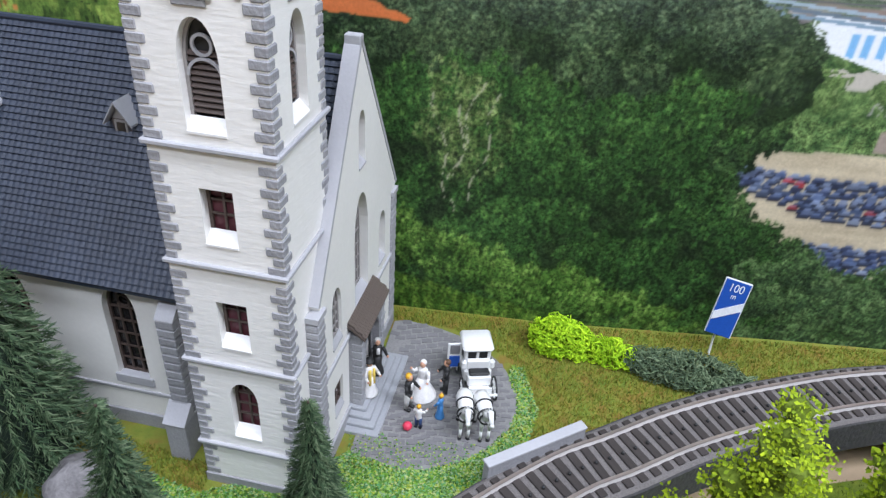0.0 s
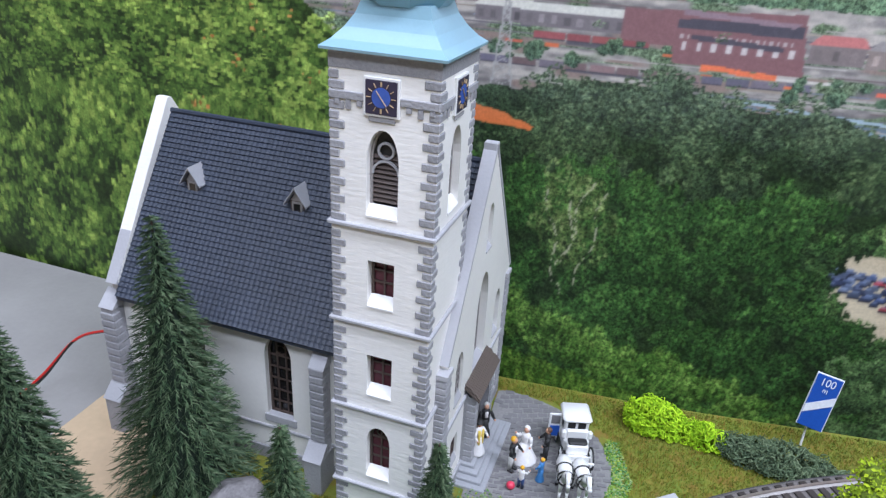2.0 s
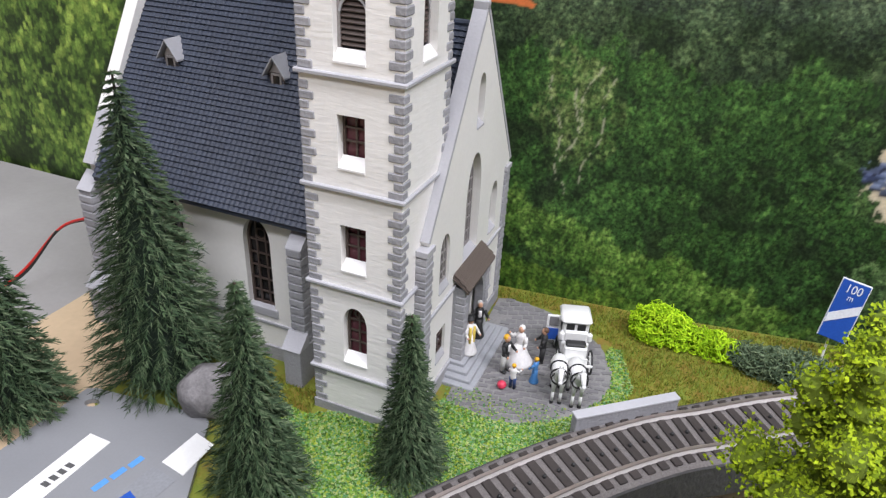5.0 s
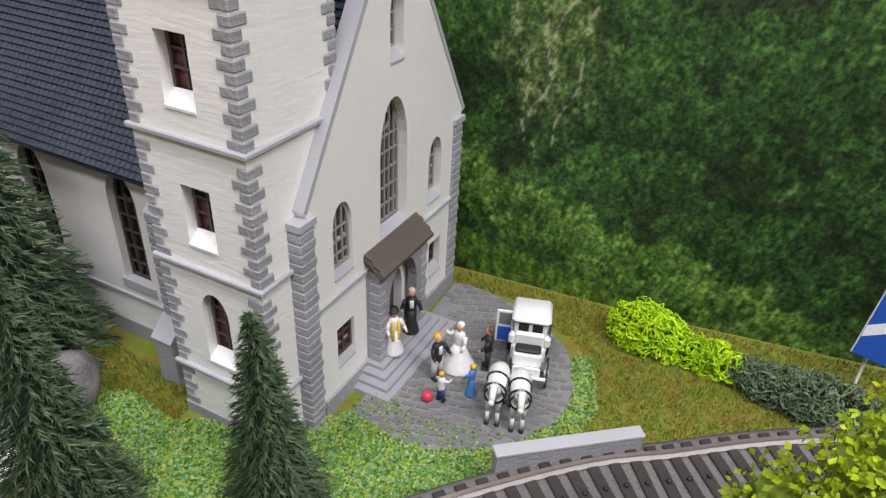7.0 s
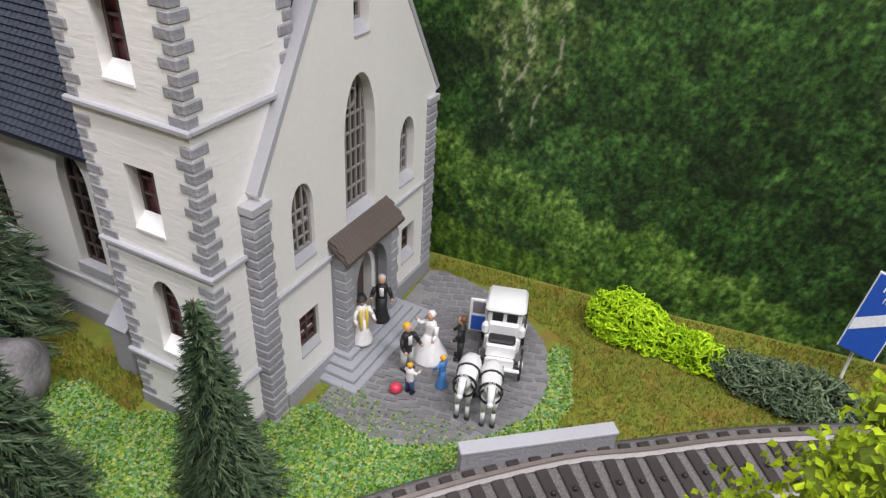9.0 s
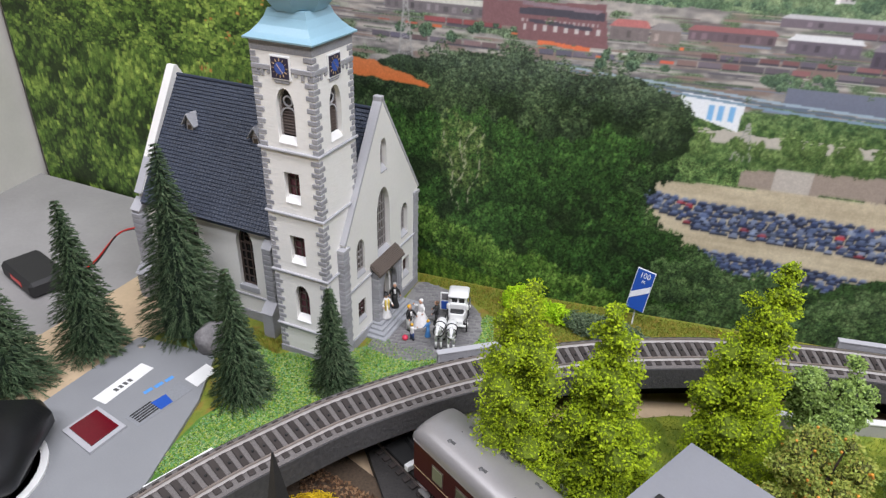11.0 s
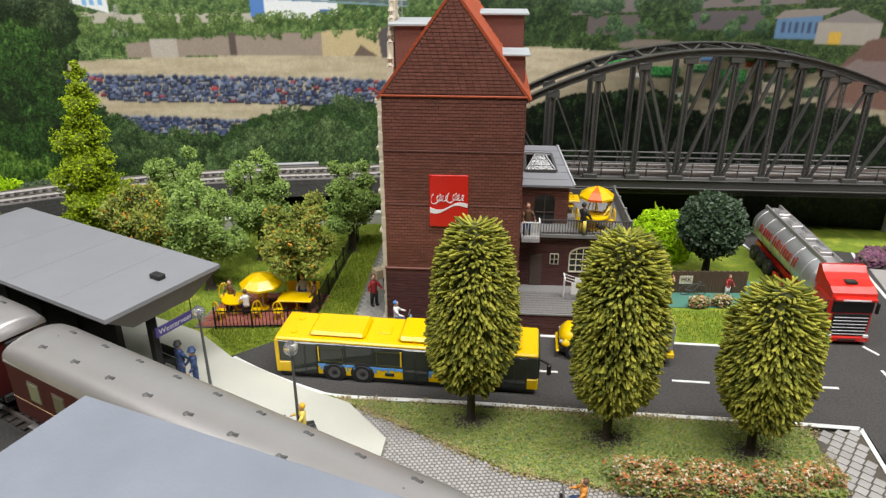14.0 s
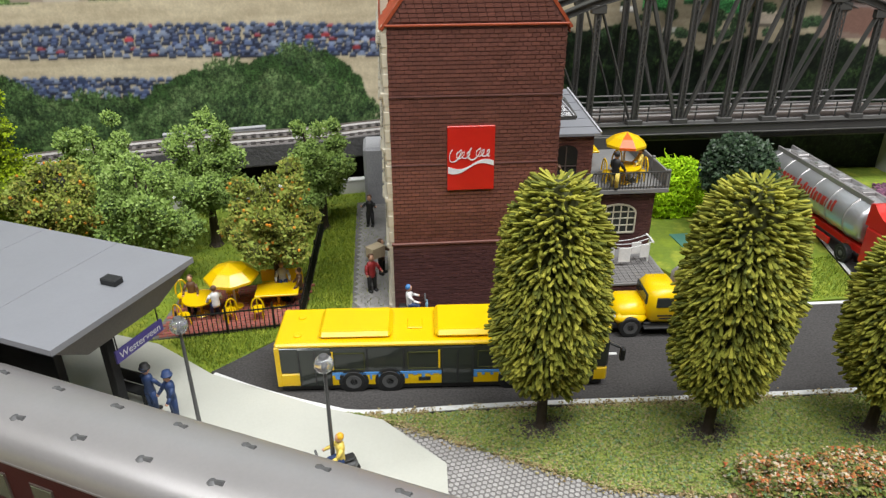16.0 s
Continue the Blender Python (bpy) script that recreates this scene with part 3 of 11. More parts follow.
        paint([(x0 + 1.25, 57.8), (x0 + 4.5, 58.0), (x0 + 4.3, 61.3), (x0 + 1.3, 61.4)], rgb(238, 238, 236))
        for k in range(11):
            z = 58.15 + 0.29 * k
            for q in range(8):
                x = x0 + 1.42 + 0.36 * q - 0.004 * k
                paint([(x, z), (x + 0.24, z), (x + 0.24, z + 0.16), (x, z + 0.16)], rgb(*tint) * (0.92 + 0.16 * rs.rand()))
        paint([(x0 + 1.6, 61.4), (x0 + 2.8, 61.4), (x0 + 2.8, 61.65), (x0 + 1.6, 61.65)], rgb(120, 122, 128))
    groves(60, -6, 11, 57.3, 58.3, (0.25, 0.5))
    # long school hall with an orange roof
    for (pts, c) in (([(8.5, 56.7), (8.6, 58.2), (17.5, 58.0), (18.8, 56.5)], (220, 146, 112)), ([(8.4, 55.6), (8.4, 56.6), (16.0, 56.5), (16.0, 54.9)], (150, 88, 72)), ([(16.0, 54.9), (16.0, 56.5), (18.3, 56.5), (18.0, 54.8)], (206, 214, 180)), ([(18.3, 54.9), (18.8, 56.6), (21, 57), (21.5, 55.2)], (214, 140, 110))):
        img[poly(pts)] = rgb(*c)
    paint([(10.9, 57.8), (12.0, 57.8), (11.8, 59.3), (11.4, 60.0), (11.0, 59.3)], rgb(88, 78, 84))
    for k in range(6):
        paint([(8.9 + 0.45 * k, 56.25), (9.15 + 0.45 * k, 56.25), (9.15 + 0.45 * k, 56.6), (8.9 + 0.45 * k, 56.6)], rgb(224, 232, 196))
    paint([(11.6, 59.9), (11.85, 59.9), (11.85, 61.9), (11.6, 61.9)], rgb(196, 156, 110))
    paint([(11.4, 61.75), (13.9, 61.85), (13.9, 62.0), (11.4, 61.9)], rgb(196, 156, 110))
    groves(60, 14, 24, 54.2, 55.4, (0.4, 0.8))
    # rail yard and works: long flat bands
    yard = (Z < 54.4 + 0.3 * rag) & (X > -30)
    band = vn(X * 0.25, Z * 2.6, 4) * 0.6 + vn(X * 1.3, Z * 3.4, 8) * 0.4
    yc = mix(rgb(92, 88, 86), rgb(178, 170, 158), 2.0 * band - 0.5)
    yc = mix(yc, rgb(84, 104, 70), 3.0 * (vn(X * 0.5, Z * 1.2, 13) - 0.62) * 2)
    yc = mix(yc, rgb(128, 108, 96), 3.0 * (vn(X * 0.3, Z * 2.2, 2) - 0.66) * 2)
    img = np.where(yard[..., None], yc, img)
    greys = [(126, 120, 116), (92, 88, 90), (76, 72, 78), (158, 150, 142), (186, 180, 170), (108, 90, 86), (112, 122, 138), (134, 110, 98), (82, 100, 74), (98, 116, 86), (146, 134, 116)]
    rects(150, -28, 30, 47.5, 54.2, (2.5, 9), (0.05, 0.14), greys)
    rects(230, 24, 138, 45.5, 54.5, (2.5, 10), (0.06, 0.18), greys)

    def shed(x0, x1, z, h, roof, wall, slope=0.0):
        """A long works building: pale or dark roof, dark wall with bays."""
        dz = slope * (x1 - x0)
        paint([(x0, z), (x1, z + dz), (x1, z + h + dz), (x0, z + h)], rgb(*wall))
        n = max(2, int((x1 - x0) / 0.9))
        for k in range(n):
            x = x0 + (x1 - x0) * (k + 0.25) / n
            zz = z + dz * (k + 0.25) / n
            paint([(x, zz + 0.2 * h), (x + 0.4, zz + 0.2 * h), (x + 0.4, zz + 0.75 * h), (x, zz + 0.75 * h)], rgb(*wall) * rs.uniform(0.65, 1.35))
        paint([(x0 - 0.2, z + h), (x1 + 0.2, z + h + dz), (x1 - 0.3, z + 1.55 * h + dz), (x0 + 0.5, z + 1.55 * h)], rgb(*roof))

    for x0, x1, z, h, roof, wall, sl in (
            (-7.5, 3.3, 52.0, 1.05, (206, 204, 190), (106, 98, 98), -0.008), (-27, -9, 52.6, 0.9, (122, 118, 122), (96, 92, 98), 0.0),
            (15.5, 19.0, 51.1, 1.2, (184, 104, 98), (112, 100, 96), 0.0), (19.2, 21.8, 51.0, 1.2, (140, 134, 130), (126, 112, 104), 0.02),
            (22.5, 30, 51.6, 0.9, (150, 90, 88), (96, 78, 82), 0.0), (31, 37, 51.2, 1.1, (222, 222, 220), (92, 82, 90), 0.0),
            (38, 52, 50.4, 1.5, (126, 116, 122), (72, 62, 72), -0.01), (53.6, 65, 50.0, 2.3, (214, 212, 210), (64, 56, 66), 0.0),
            (66, 78, 50.8, 1.3, (116, 88, 92), (58, 50, 58), 0.0), (78.5, 92, 51.2, 1.3, (204, 200, 196), (66, 56, 62), 0.0),
            (30, 44, 53.4, 0.7, (190, 188, 188), (104, 92, 98), 0.0), (46, 60, 53.9, 0.6, (168, 150, 148), (92, 78, 84), 0.0), (64, 88, 54.0, 0.7, (196, 192, 190), (84, 76, 82), 0.0),
            (94, 112, 50.2, 1.6, (132, 112, 110), (70, 60, 64), 0.0), (112, 130, 51.0, 1.4, (176, 170, 168), (78, 70, 74), 0.0),
            (72.2, 79.8, 49.4, 0.8, (216, 210, 190), (206, 200, 178), 0.0), (79.8, 88, 49.2, 0.9, (150, 138, 122), (208, 196, 160), 0.0)):
        shed(x0, x1, z, h, roof, wall, sl)
    # goods trains on the yard tracks
    for x0, x1, z, cols in ((-9, 16, 49.2, ((92, 84, 92), (112, 88, 86), (84, 80, 94))), (-3, 4, 51.2, ((146, 70, 66), (130, 62, 62))), (22, 50, 49.3, ((120, 76, 74), (96, 86, 92), (140, 110, 100))), (24, 46, 50.1, ((88, 80, 90), (124, 80, 78))), (36, 60, 52.9, ((112, 78, 80), (92, 84, 92))), (84, 120, 48.8, ((96, 80, 80), (118, 98, 92)))):
        x = x0
        while x < x1:
            w = rs.uniform(1.2, 2.2)
            paint([(x, z), (x + w, z), (x + w, z + 0.42), (x, z + 0.42)], rgb(*cols[rs.randint(len(cols))]) * rs.uniform(0.85, 1.15))
            paint([(x, z - 0.14), (x + w, z - 0.14), (x + w, z), (x, z)], rgb(58, 54, 60))
            x += w + 0.15
    for cx, cz, n in ((33, 48.6, 16), (60, 49.0, 22), (66.5, 48.8, 20), (88, 47.6, 26), (104, 47.8, 26), (120, 48, 20), (-3, 50.2, 8), (4.6, 51.4, 9), (18, 49.4, 8)):
        groves(n, cx - 3.2, cx + 3.2, cz - 0.7, cz + 0.6, (0.3, 0.75), 0.9)
    rects(10, -10, 25, 49, 50.8, (0.4, 1.4), (0.12, 0.3), [(214, 100, 54), (196, 84, 60)])
    # saw-tooth sheds of the works
    for x0, w, z0 in ((53.4, 3.4, 46.6), (57.0, 4.6, 46.7), (62.0, 4.2, 46.9), (66.4, 4.6, 46.6)):
        paint([(x0, z0), (x0 + w / 2, z0 + 1.3), (x0 + w, z0), (x0 + w, z0 - 1.1), (x0, z0 - 1.1)], rgb(84, 66, 70))
        paint([(x0 + w / 2, z0 + 1.3), (x0 + w / 2 + 2.2, z0 + 1.6), (x0 + w + 1.2, z0 + 0.3), (x0 + w, z0)], rgb(142, 100, 94))
        paint([(x0 + 0.3, z0 - 1.0), (x0 + w - 0.3, z0 - 1.0), (x0 + w - 0.3, z0 - 0.2), (x0 + 0.3, z0 - 0.2)], rgb(62, 54, 60))
    paint([(71, 46.2), (71.6, 48.0), (74.2, 49.4), (77.6, 46.4), (77.6, 45.8), (71, 45.6)], rgb(72, 62, 68))
    paint([(74.2, 49.4), (82, 48.9), (83.2, 47.6), (77.6, 46.4)], rgb(128, 92, 88))
    # brick engine house with window rows
    img[poly([(3.1, 51.6), (3.1, 53.7), (14.8, 54.1), (15.5, 50.1), (6.8, 50.3), (6.6, 51.4)])] = rgb(116, 76, 76)
    img[poly([(6.7, 52.7), (6.7, 53.3), (14.9, 53.4), (14.9, 52.6)])] = rgb(58, 54, 62)
    for k in range(17):
        img[poly([(7.0 + 0.45 * k, 52.05), (7.0 + 0.45 * k, 52.35), (7.2 + 0.45 * k, 52.35), (7.2 + 0.45 * k, 52.05)])] = rgb(176, 160, 156)
    for k in range(8):
        img[poly([(7.2 + k, 51.3), (7.2 + k, 51.8), (7.55 + k, 51.8), (7.55 + k, 51.3)])] = rgb(196, 186, 180)
    img[poly([(8.8, 50.0), (8.8, 50.4), (13.8, 50.1), (13.8, 49.7)], 0, 0.5 * rag)] = rgb(222, 104, 58)
    paint([(7.0, 53.55), (14.2, 53.2), (14.6, 53.5), (7.0, 53.95)], rgb(130, 106, 112))
    paint([(7.8, 52.0), (13.9, 51.6), (13.9, 51.95), (7.8, 52.35)], rgb(62, 56, 64))
    # pipe bridge, works hall, shrubs above the car park
    shrub = (Z < 45.6 + 0.8 * rag) & (X > 18)
    img = np.where(shrub[..., None], mix(rgb(50, 76, 42), rgb(112, 138, 80), 2.4 * speck - 0.7) * np.interp(X, [72, 82], [1.0, 0.7])[..., None], img)
    img = np.where(((Z < 43.4 + rag) & (Z > 42.2) & (X > 25) & (X < 47))[..., None], rgb(186, 180, 168), img)
    img[poly([(23, 45.0), (23, 47.0), (28.8, 46.3), (28.7, 43.4)])] = rgb(228, 232, 234)
    for k in range(3):
        img[poly([(25.6 + k, 44.4), (25.6 + k, 45.8), (26.1 + k, 45.8), (26.1 + k, 44.3)])] = rgb(120, 176, 220)
    img[poly([(46.2, 43), (46.2, 45.0), (48, 45.8), (48, 42.9)])] = rgb(84, 130, 196)
    img[poly([(48, 42.8), (48, 45.8), (53.5, 45.8), (57.3, 44.6), (57.3, 42.5)])] = rgb(230, 234, 238)
    img[poly([(51.5, 44.8), (51.5, 45.4), (53, 45.4), (53, 44.8)])] = rgb(58, 106, 190)
    img[poly([(55, 42.6), (55, 43.8), (56.5, 43.8), (56.5, 42.6)])] = rgb(58, 106, 190)
    img[poly([(32, 46.3), (32, 48.1), (51.4, 48.1), (51.4, 46.2)])] = rgb(100, 106, 122)
    img[poly([(47, 46.4), (47, 47.8), (51.4, 47.8), (51.4, 46.4)])] = rgb(196, 192, 178)
    for z0, c in ((0.0, (120, 146, 164)), (0.35, (90, 106, 118)), (0.7, (150, 170, 182))):
        img[poly([(12, 47.3 + z0), (12, 47.5 + z0), (32, 46.0 + z0), (66, 44.4 + z0), (66, 44.15 + z0), (32, 45.75 + z0)])] = rgb(*c)
    # pylons
    for x0, z0, z1 in ((64.5, 41, 57), (-5.2, 46, 54.5), (29.5, 40.6, 44.5)):
        for k in range(14):
            za, zb = z0 + (z1 - z0) * k / 14, z0 + (z1 - z0) * (k + 1) / 14
            wa, wb = 0.9 * (1 - k / 15), 0.9 * (1 - (k + 1) / 15)
            for a, b in ((-1, 1), (1, -1), (-1, -1), (1, 1)):
                img[poly([(x0 + a * wa, za), (x0 + a * wa + 0.14, za), (x0 + b * wb + 0.14, zb), (x0 + b * wb, zb)])] = rgb(158, 156, 150)
    # the sandy car park with its quarry wall and sheds behind
    lot = (Z < np.interp(X, [15, 21, 35, 55, 72, 80, 91, 105, 115, 140], [37.0, 37.5, 38, 38.2, 38, 39.6, 39.2, 38.2, 37.6, 37]) + 0.15 * rag) & (X > 14)
    sand = mix(rgb(172, 158, 132), rgb(212, 200, 172), 0.6 * vn(X * 0.3, Z * 2.4, 5) + 0.6 * (speck - 0.3))
    sand = sand * np.interp(X, [84, 96], [1.0, 0.82])[..., None]
    img = np.where(lot[..., None], sand, img)
    img[poly([(30, 38), (30, 39.6), (34.7, 40.2), (55, 41.1), (55, 38.2)], 0, 0.3 * rag)] = rgb(156, 142, 130)
    img[poly([(33, 38), (33, 40.2), (36.5, 40.3), (36.5, 38)])] = rgb(186, 178, 168)
    img[poly([(43, 38.2), (43, 41), (44, 41), (44, 38.2)])] = rgb(96, 84, 80)
    img[poly([(55, 38.2), (55, 41.2), (62.6, 41.6), (62.6, 38.2)])] = rgb(196, 178, 138)
    img[poly([(59, 38.2), (60, 39.5), (62, 38.2)])] = rgb(110, 96, 84)
    img[poly([(62.6, 38), (62.2, 41), (64, 42.3), (73, 42.2), (73, 37.8)])] = rgb(92, 86, 88)
    for k in range(4):
        img[poly([(63.4 + 2.4 * k, 38), (63.4 + 2.4 * k, 40.4), (65 + 2.4 * k, 40.4), (65 + 2.4 * k, 38)])] = rgb(60, 62, 76)
    # parked cars in rows
    paints = [(64, 76, 102), (84, 98, 128), (50, 58, 82), (68, 80, 110), (116, 128, 152), (44, 50, 70), (140, 150, 170), (58, 70, 104), (92, 100, 118), (54, 62, 84), (74, 84, 104), (48, 56, 78), (60, 72, 100), (86, 96, 120), (164, 60, 64)]

    def cars(quad, rows, step):
        (xa, za0, za1), (xb, zb0, zb1) = quad
        for r in range(rows):
            f = 1 - (r + 0.5) / rows
            x = xa + rs.uniform(0, step)
            while x < xb:
                u = (x - xa) / (xb - xa)
                z = (za0 + (zb0 - za0) * u) * (1 - f) + (za1 + (zb1 - za1) * u) * f + rs.uniform(-0.1, 0.1)
                w, h = step * rs.uniform(0.9, 1.15), 0.23
                c = rgb(*paints[rs.randint(len(paints))]) * rs.uniform(0.85, 1.15)
                i0, ia, ib, i1 = np.searchsorted(xs, [x, x + 0.22 * w, x + 0.78 * w, x + w])
                j0, j1, j2, j3 = np.searchsorted(zs, [z - 0.16, z, z + h, z + 1.75 * h])
                img[j0:j1, i0:i1] = rgb(34, 36, 48)
                img[j1:j2, i0:i1] = c
                img[j2:j3, ia:ib] = c * 0.65 + rgb(60, 66, 80)
                x += step * rs.uniform(1.0, 1.18)

    cars(((19.2, 35.6, 36.4), (27, 32.4, 35.6)), 6, 0.8)
    cars(((26.5, 32.4, 35.7), (52, 31.6, 35.2)), 9, 0.85)
    cars(((52, 31.6, 35.2), (70, 31.4, 34.9)), 9, 0.85)
    cars(((26.6, 28.0, 30.4), (46.5, 26.0, 29.5)), 7, 0.85)
    # the near wood: crown upon crown of leaf flecks, lit from above
    nz_, nx_ = X.shape
    sx = (nx_ - 1) / (xs[-1] - xs[0])
    rows_ = np.arange(nz_)

    def crowns(trees, leaf, per, dark, mid_, light, clip=None, shape=1.0):
        for x, z, r, tone in trees:
            n = int(per * r * r)
            a_, q = rs.uniform(0, 2 * np.pi, n), np.sqrt(rs.uniform(0, 1, n))
            lump = 1 + 0.22 * np.sin(3 * a_ + x) + 0.15 * np.sin(5 * a_ + 2 * z)
            dx, dz = q * np.cos(a_) * lump, q * np.sin(a_) * lump * 0.9
            lit = 0.42 + shape * (0.40 * dz - 0.12 * dx + 0.20 * np.sin(7 * dx + x) * np.sin(8 * dz + z)) + rs.normal(0, 0.20, n) + tone
            order = np.argsort(lit + rs.normal(0, 0.25, n))
            js = np.interp(z + dz * r, zs, rows_, -9, 10 ** 6).astype(int)
            for k in order:
                i, j = int((x + dx[k] * r - xs[0]) * sx), js[k]
                if i < 0 or j < 0 or i >= nx_ or j >= nz_ or (clip is not None and not clip[j, i]):
                    continue
                l = lit[k]
                c = dark + (mid_ - dark) * min(1, max(0, l * 2)) if l < 0.5 else mid_ + (light - mid_) * min(1, (l - 0.5) * 1.7)
                w, h = rs.randint(leaf[0], leaf[1]), rs.randint(leaf[0], leaf[1])
                img[j:j + h, i:i + w] = c * rs.uniform(0.88, 1.12)

    # single trees and hedges between the works
    crowns([(rs.uniform(24, 62), rs.uniform(40.9, 43.4), rs.uniform(0.5, 1.0), rs.uniform(-0.2, 0.1)) for _ in range(80)], (1, 3), 120, rgb(58, 80, 44), rgb(92, 116, 64), rgb(134, 154, 98))
    crowns([(rs.uniform(-26, 128), rs.uniform(46, 57.4), rs.uniform(0.25, 0.6), rs.uniform(-0.2, 0.1)) for _ in range(90)], (1, 2), 90, rgb(44, 62, 40), rgb(82, 106, 66), rgb(120, 142, 96))
    crowns([(rs.uniform(74, 130), rs.uniform(40, 46), rs.uniform(0.7, 1.6), rs.uniform(-0.25, 0.0)) for _ in range(34)], (1, 3), 60, rgb(28, 42, 26), rgb(58, 80, 44), rgb(96, 116, 72))
    outline = [(-40, 10), (-40, 46), (-7.3, 46.6), (-1.2, 48.0), (3, 48.6), (7.4, 49.0), (10.5, 47.6), (13.2, 47.0), (16.8, 47.5), (19.4, 47.3), (23.6, 45.6), (25.0, 42.5), (23.6, 39.4), (19.6, 37.2), (20.4, 33.6), (25.5, 30.6), (30.7, 27.8), (40.6, 27.4), (43.5, 29.2), (46.5, 30.4), (51, 31), (57.7, 32.7), (61, 32.2), (64.1, 30.3), (66, 27), (66.5, 10)]
    wood = poly(outline, 1.6 * rag, 1.6 * (mid - 0.5))
    img = np.where(wood[..., None], mix(rgb(24, 37, 21), rgb(44, 63, 33), 1.6 * speck - 0.3) * np.interp(X, [26, 34], [1.0, 1.5])[..., None], img)
    spots = []
    while len(spots) < 520:
        x, z = rs.uniform(-24, 66), rs.uniform(17, 49.5)
        j, i = min(nz_ - 1, int(np.searchsorted(zs, z))), min(nx_ - 1, int((x - xs[0]) * sx))
        if wood[j, i]:
            hollow = max(np.exp(-((x - cx) / rx) ** 2 - ((z - cz) / rz) ** 2) for cx, cz, rx, rz in ((14.5, 31, 3.5, 5), (13, 25, 5, 2.5), (-0.5, 33, 2, 2.5), (22, 27, 6, 4), (5.5, 33, 2.5, 2)))
            spots.append((x, z, rs.uniform(0.9, 2.3), 0.02 - 0.34 * hollow + rs.uniform(-0.10, 0.08)))
    spots.sort(key=lambda q: -q[1])
    crowns([q for q in spots if q[1] > 41], (1, 3), 100, rgb(24, 34, 24), rgb(50, 68, 42), rgb(88, 106, 68), None, 0.8)
    # ragged edge of the wood along the car park
    rim_ = [(23.6, 39.4), (20.4, 37.0), (20.6, 33.8), (25.2, 30.9), (30.4, 27.8), (36, 27.2), (41, 27.4)]
    crowns([(xa + (xb - xa) * k / 9 + rs.uniform(-0.5, 0.5), za + (zb - za) * k / 9 - rs.uniform(-0.3, 0.9), rs.uniform(0.6, 1.3), rs.uniform(-0.18, 0.0)) for (xa, za), (xb, zb) in zip(rim_, rim_[1:]) for k in range(9)], (1, 3), 100, rgb(24, 36, 22), rgb(46, 70, 36), rgb(84, 110, 60))
    crowns([q for q in spots if q[1] <= 41 and q[0] < 28], (1, 3), 110, rgb(24, 36, 20), rgb(42, 72, 32), rgb(84, 118, 56), None, 0.55)
    crowns([(x, z, 0.8 * r, t + 0.05) for x, z, r, t in spots if z <= 41 and x >= 28], (1, 3), 90, rgb(38, 54, 36), rgb(64, 86, 52), rgb(98, 118, 76))
    # birches
    crowns([(1.3, 39.5, 2.6, 0.06), (2.8, 37.6, 2.4, 0.05), (0.4, 36.6, 2.2, 0.04), (2.0, 34.6, 2.3, 0.02)], (1, 3), 46, rgb(40, 58, 30), rgb(74, 96, 48), rgb(132, 146, 92))
    for x0, dx, z0, z1 in ((0.6, 2.2, 31, 41), (0.9, -1.5, 32, 40.5), (2.6, 1.4, 31.5, 40), (1.2, 0.5, 30, 39)):
        on = (np.abs(X - (x0 + dx * (Z - z0) / (z1 - z0) + 0.35 * np.sin(Z * 1.1))) < 0.06) & (Z > z0) & (Z < z1) & (tiny > 0.5)
        img[on] = rgb(168, 164, 142)
    # orange roofs among the trees
    img[poly([(-14, 44.6), (-13, 46.6), (-9, 46.4), (-5, 45.3), (-2.2, 44.6), (-2.6, 44.2), (-9, 44.6)], 0.5 * rag, 0.4 * rag)] = rgb(206, 112, 58)
    # bushes and meadow at the foot of the wood
    foot_z = np.interp(np.linspace(-5, 24, 46), [-5, -3, 2, 6, 11, 16, 25], [30.2, 29.4, 28.0, 26.8, 26.0, 24.0, 21])
    crowns([(x + rs.uniform(-0.4, 0.4), z - rs.uniform(0.2, 3.4), rs.uniform(0.9, 1.7), rs.uniform(-0.1, 0.12)) for x, z in zip(np.linspace(-5, 24, 46), foot_z) for _ in range(2)], (1, 3), 90, rgb(24, 42, 16), rgb(62, 94, 36), rgb(118, 148, 70))
    meadow = (Z < np.interp(X, [-6, -3, 3, 8, 12, 18], [25.0, 24.4, 23.2, 22.2, 21.4, 20.0]) + 0.5 * rag) & (X < 20)
    img = np.where(meadow[..., None], mix(rgb(44, 72, 24), rgb(98, 126, 48), 0.45 + 1.5 * (vn(X * 5.5, Z * 1.6, 3) - 0.5) + 0.5 * (tiny - 0.5)), img)
    crowns([(rs.uniform(24, 66), rs.uniform(19, 28), rs.uniform(1.0, 2.0), rs.uniform(-0.2, 0.02)) for _ in range(90)], (1, 3), 80, rgb(34, 50, 32), rgb(66, 90, 52), rgb(104, 128, 80))
    # behind the bridge: dark wood, works and sheds
    right = poly([(76, 10), (78, 30), (83, 32.6), (88, 33.9), (93, 34.2), (97, 34.4), (100, 32.6), (103, 31.6), (107, 33.0), (111, 32.6), (115, 33.6), (119, 33), (126, 30), (130, 10)], 1.5 * rag, 1.3 * rag)
    img = np.where(right[..., None], mix(rgb(12, 19, 14), rgb(40, 58, 34), 1.8 * speck - 0.5), img)
    crowns([(rs.uniform(78, 126), rs.uniform(20, 34.5), rs.uniform(1.0, 2.2), rs.uniform(-0.3, -0.05)) for _ in range(120)], (1, 3), 60, rgb(12, 20, 14), rgb(36, 54, 30), rgb(72, 94, 54), right)
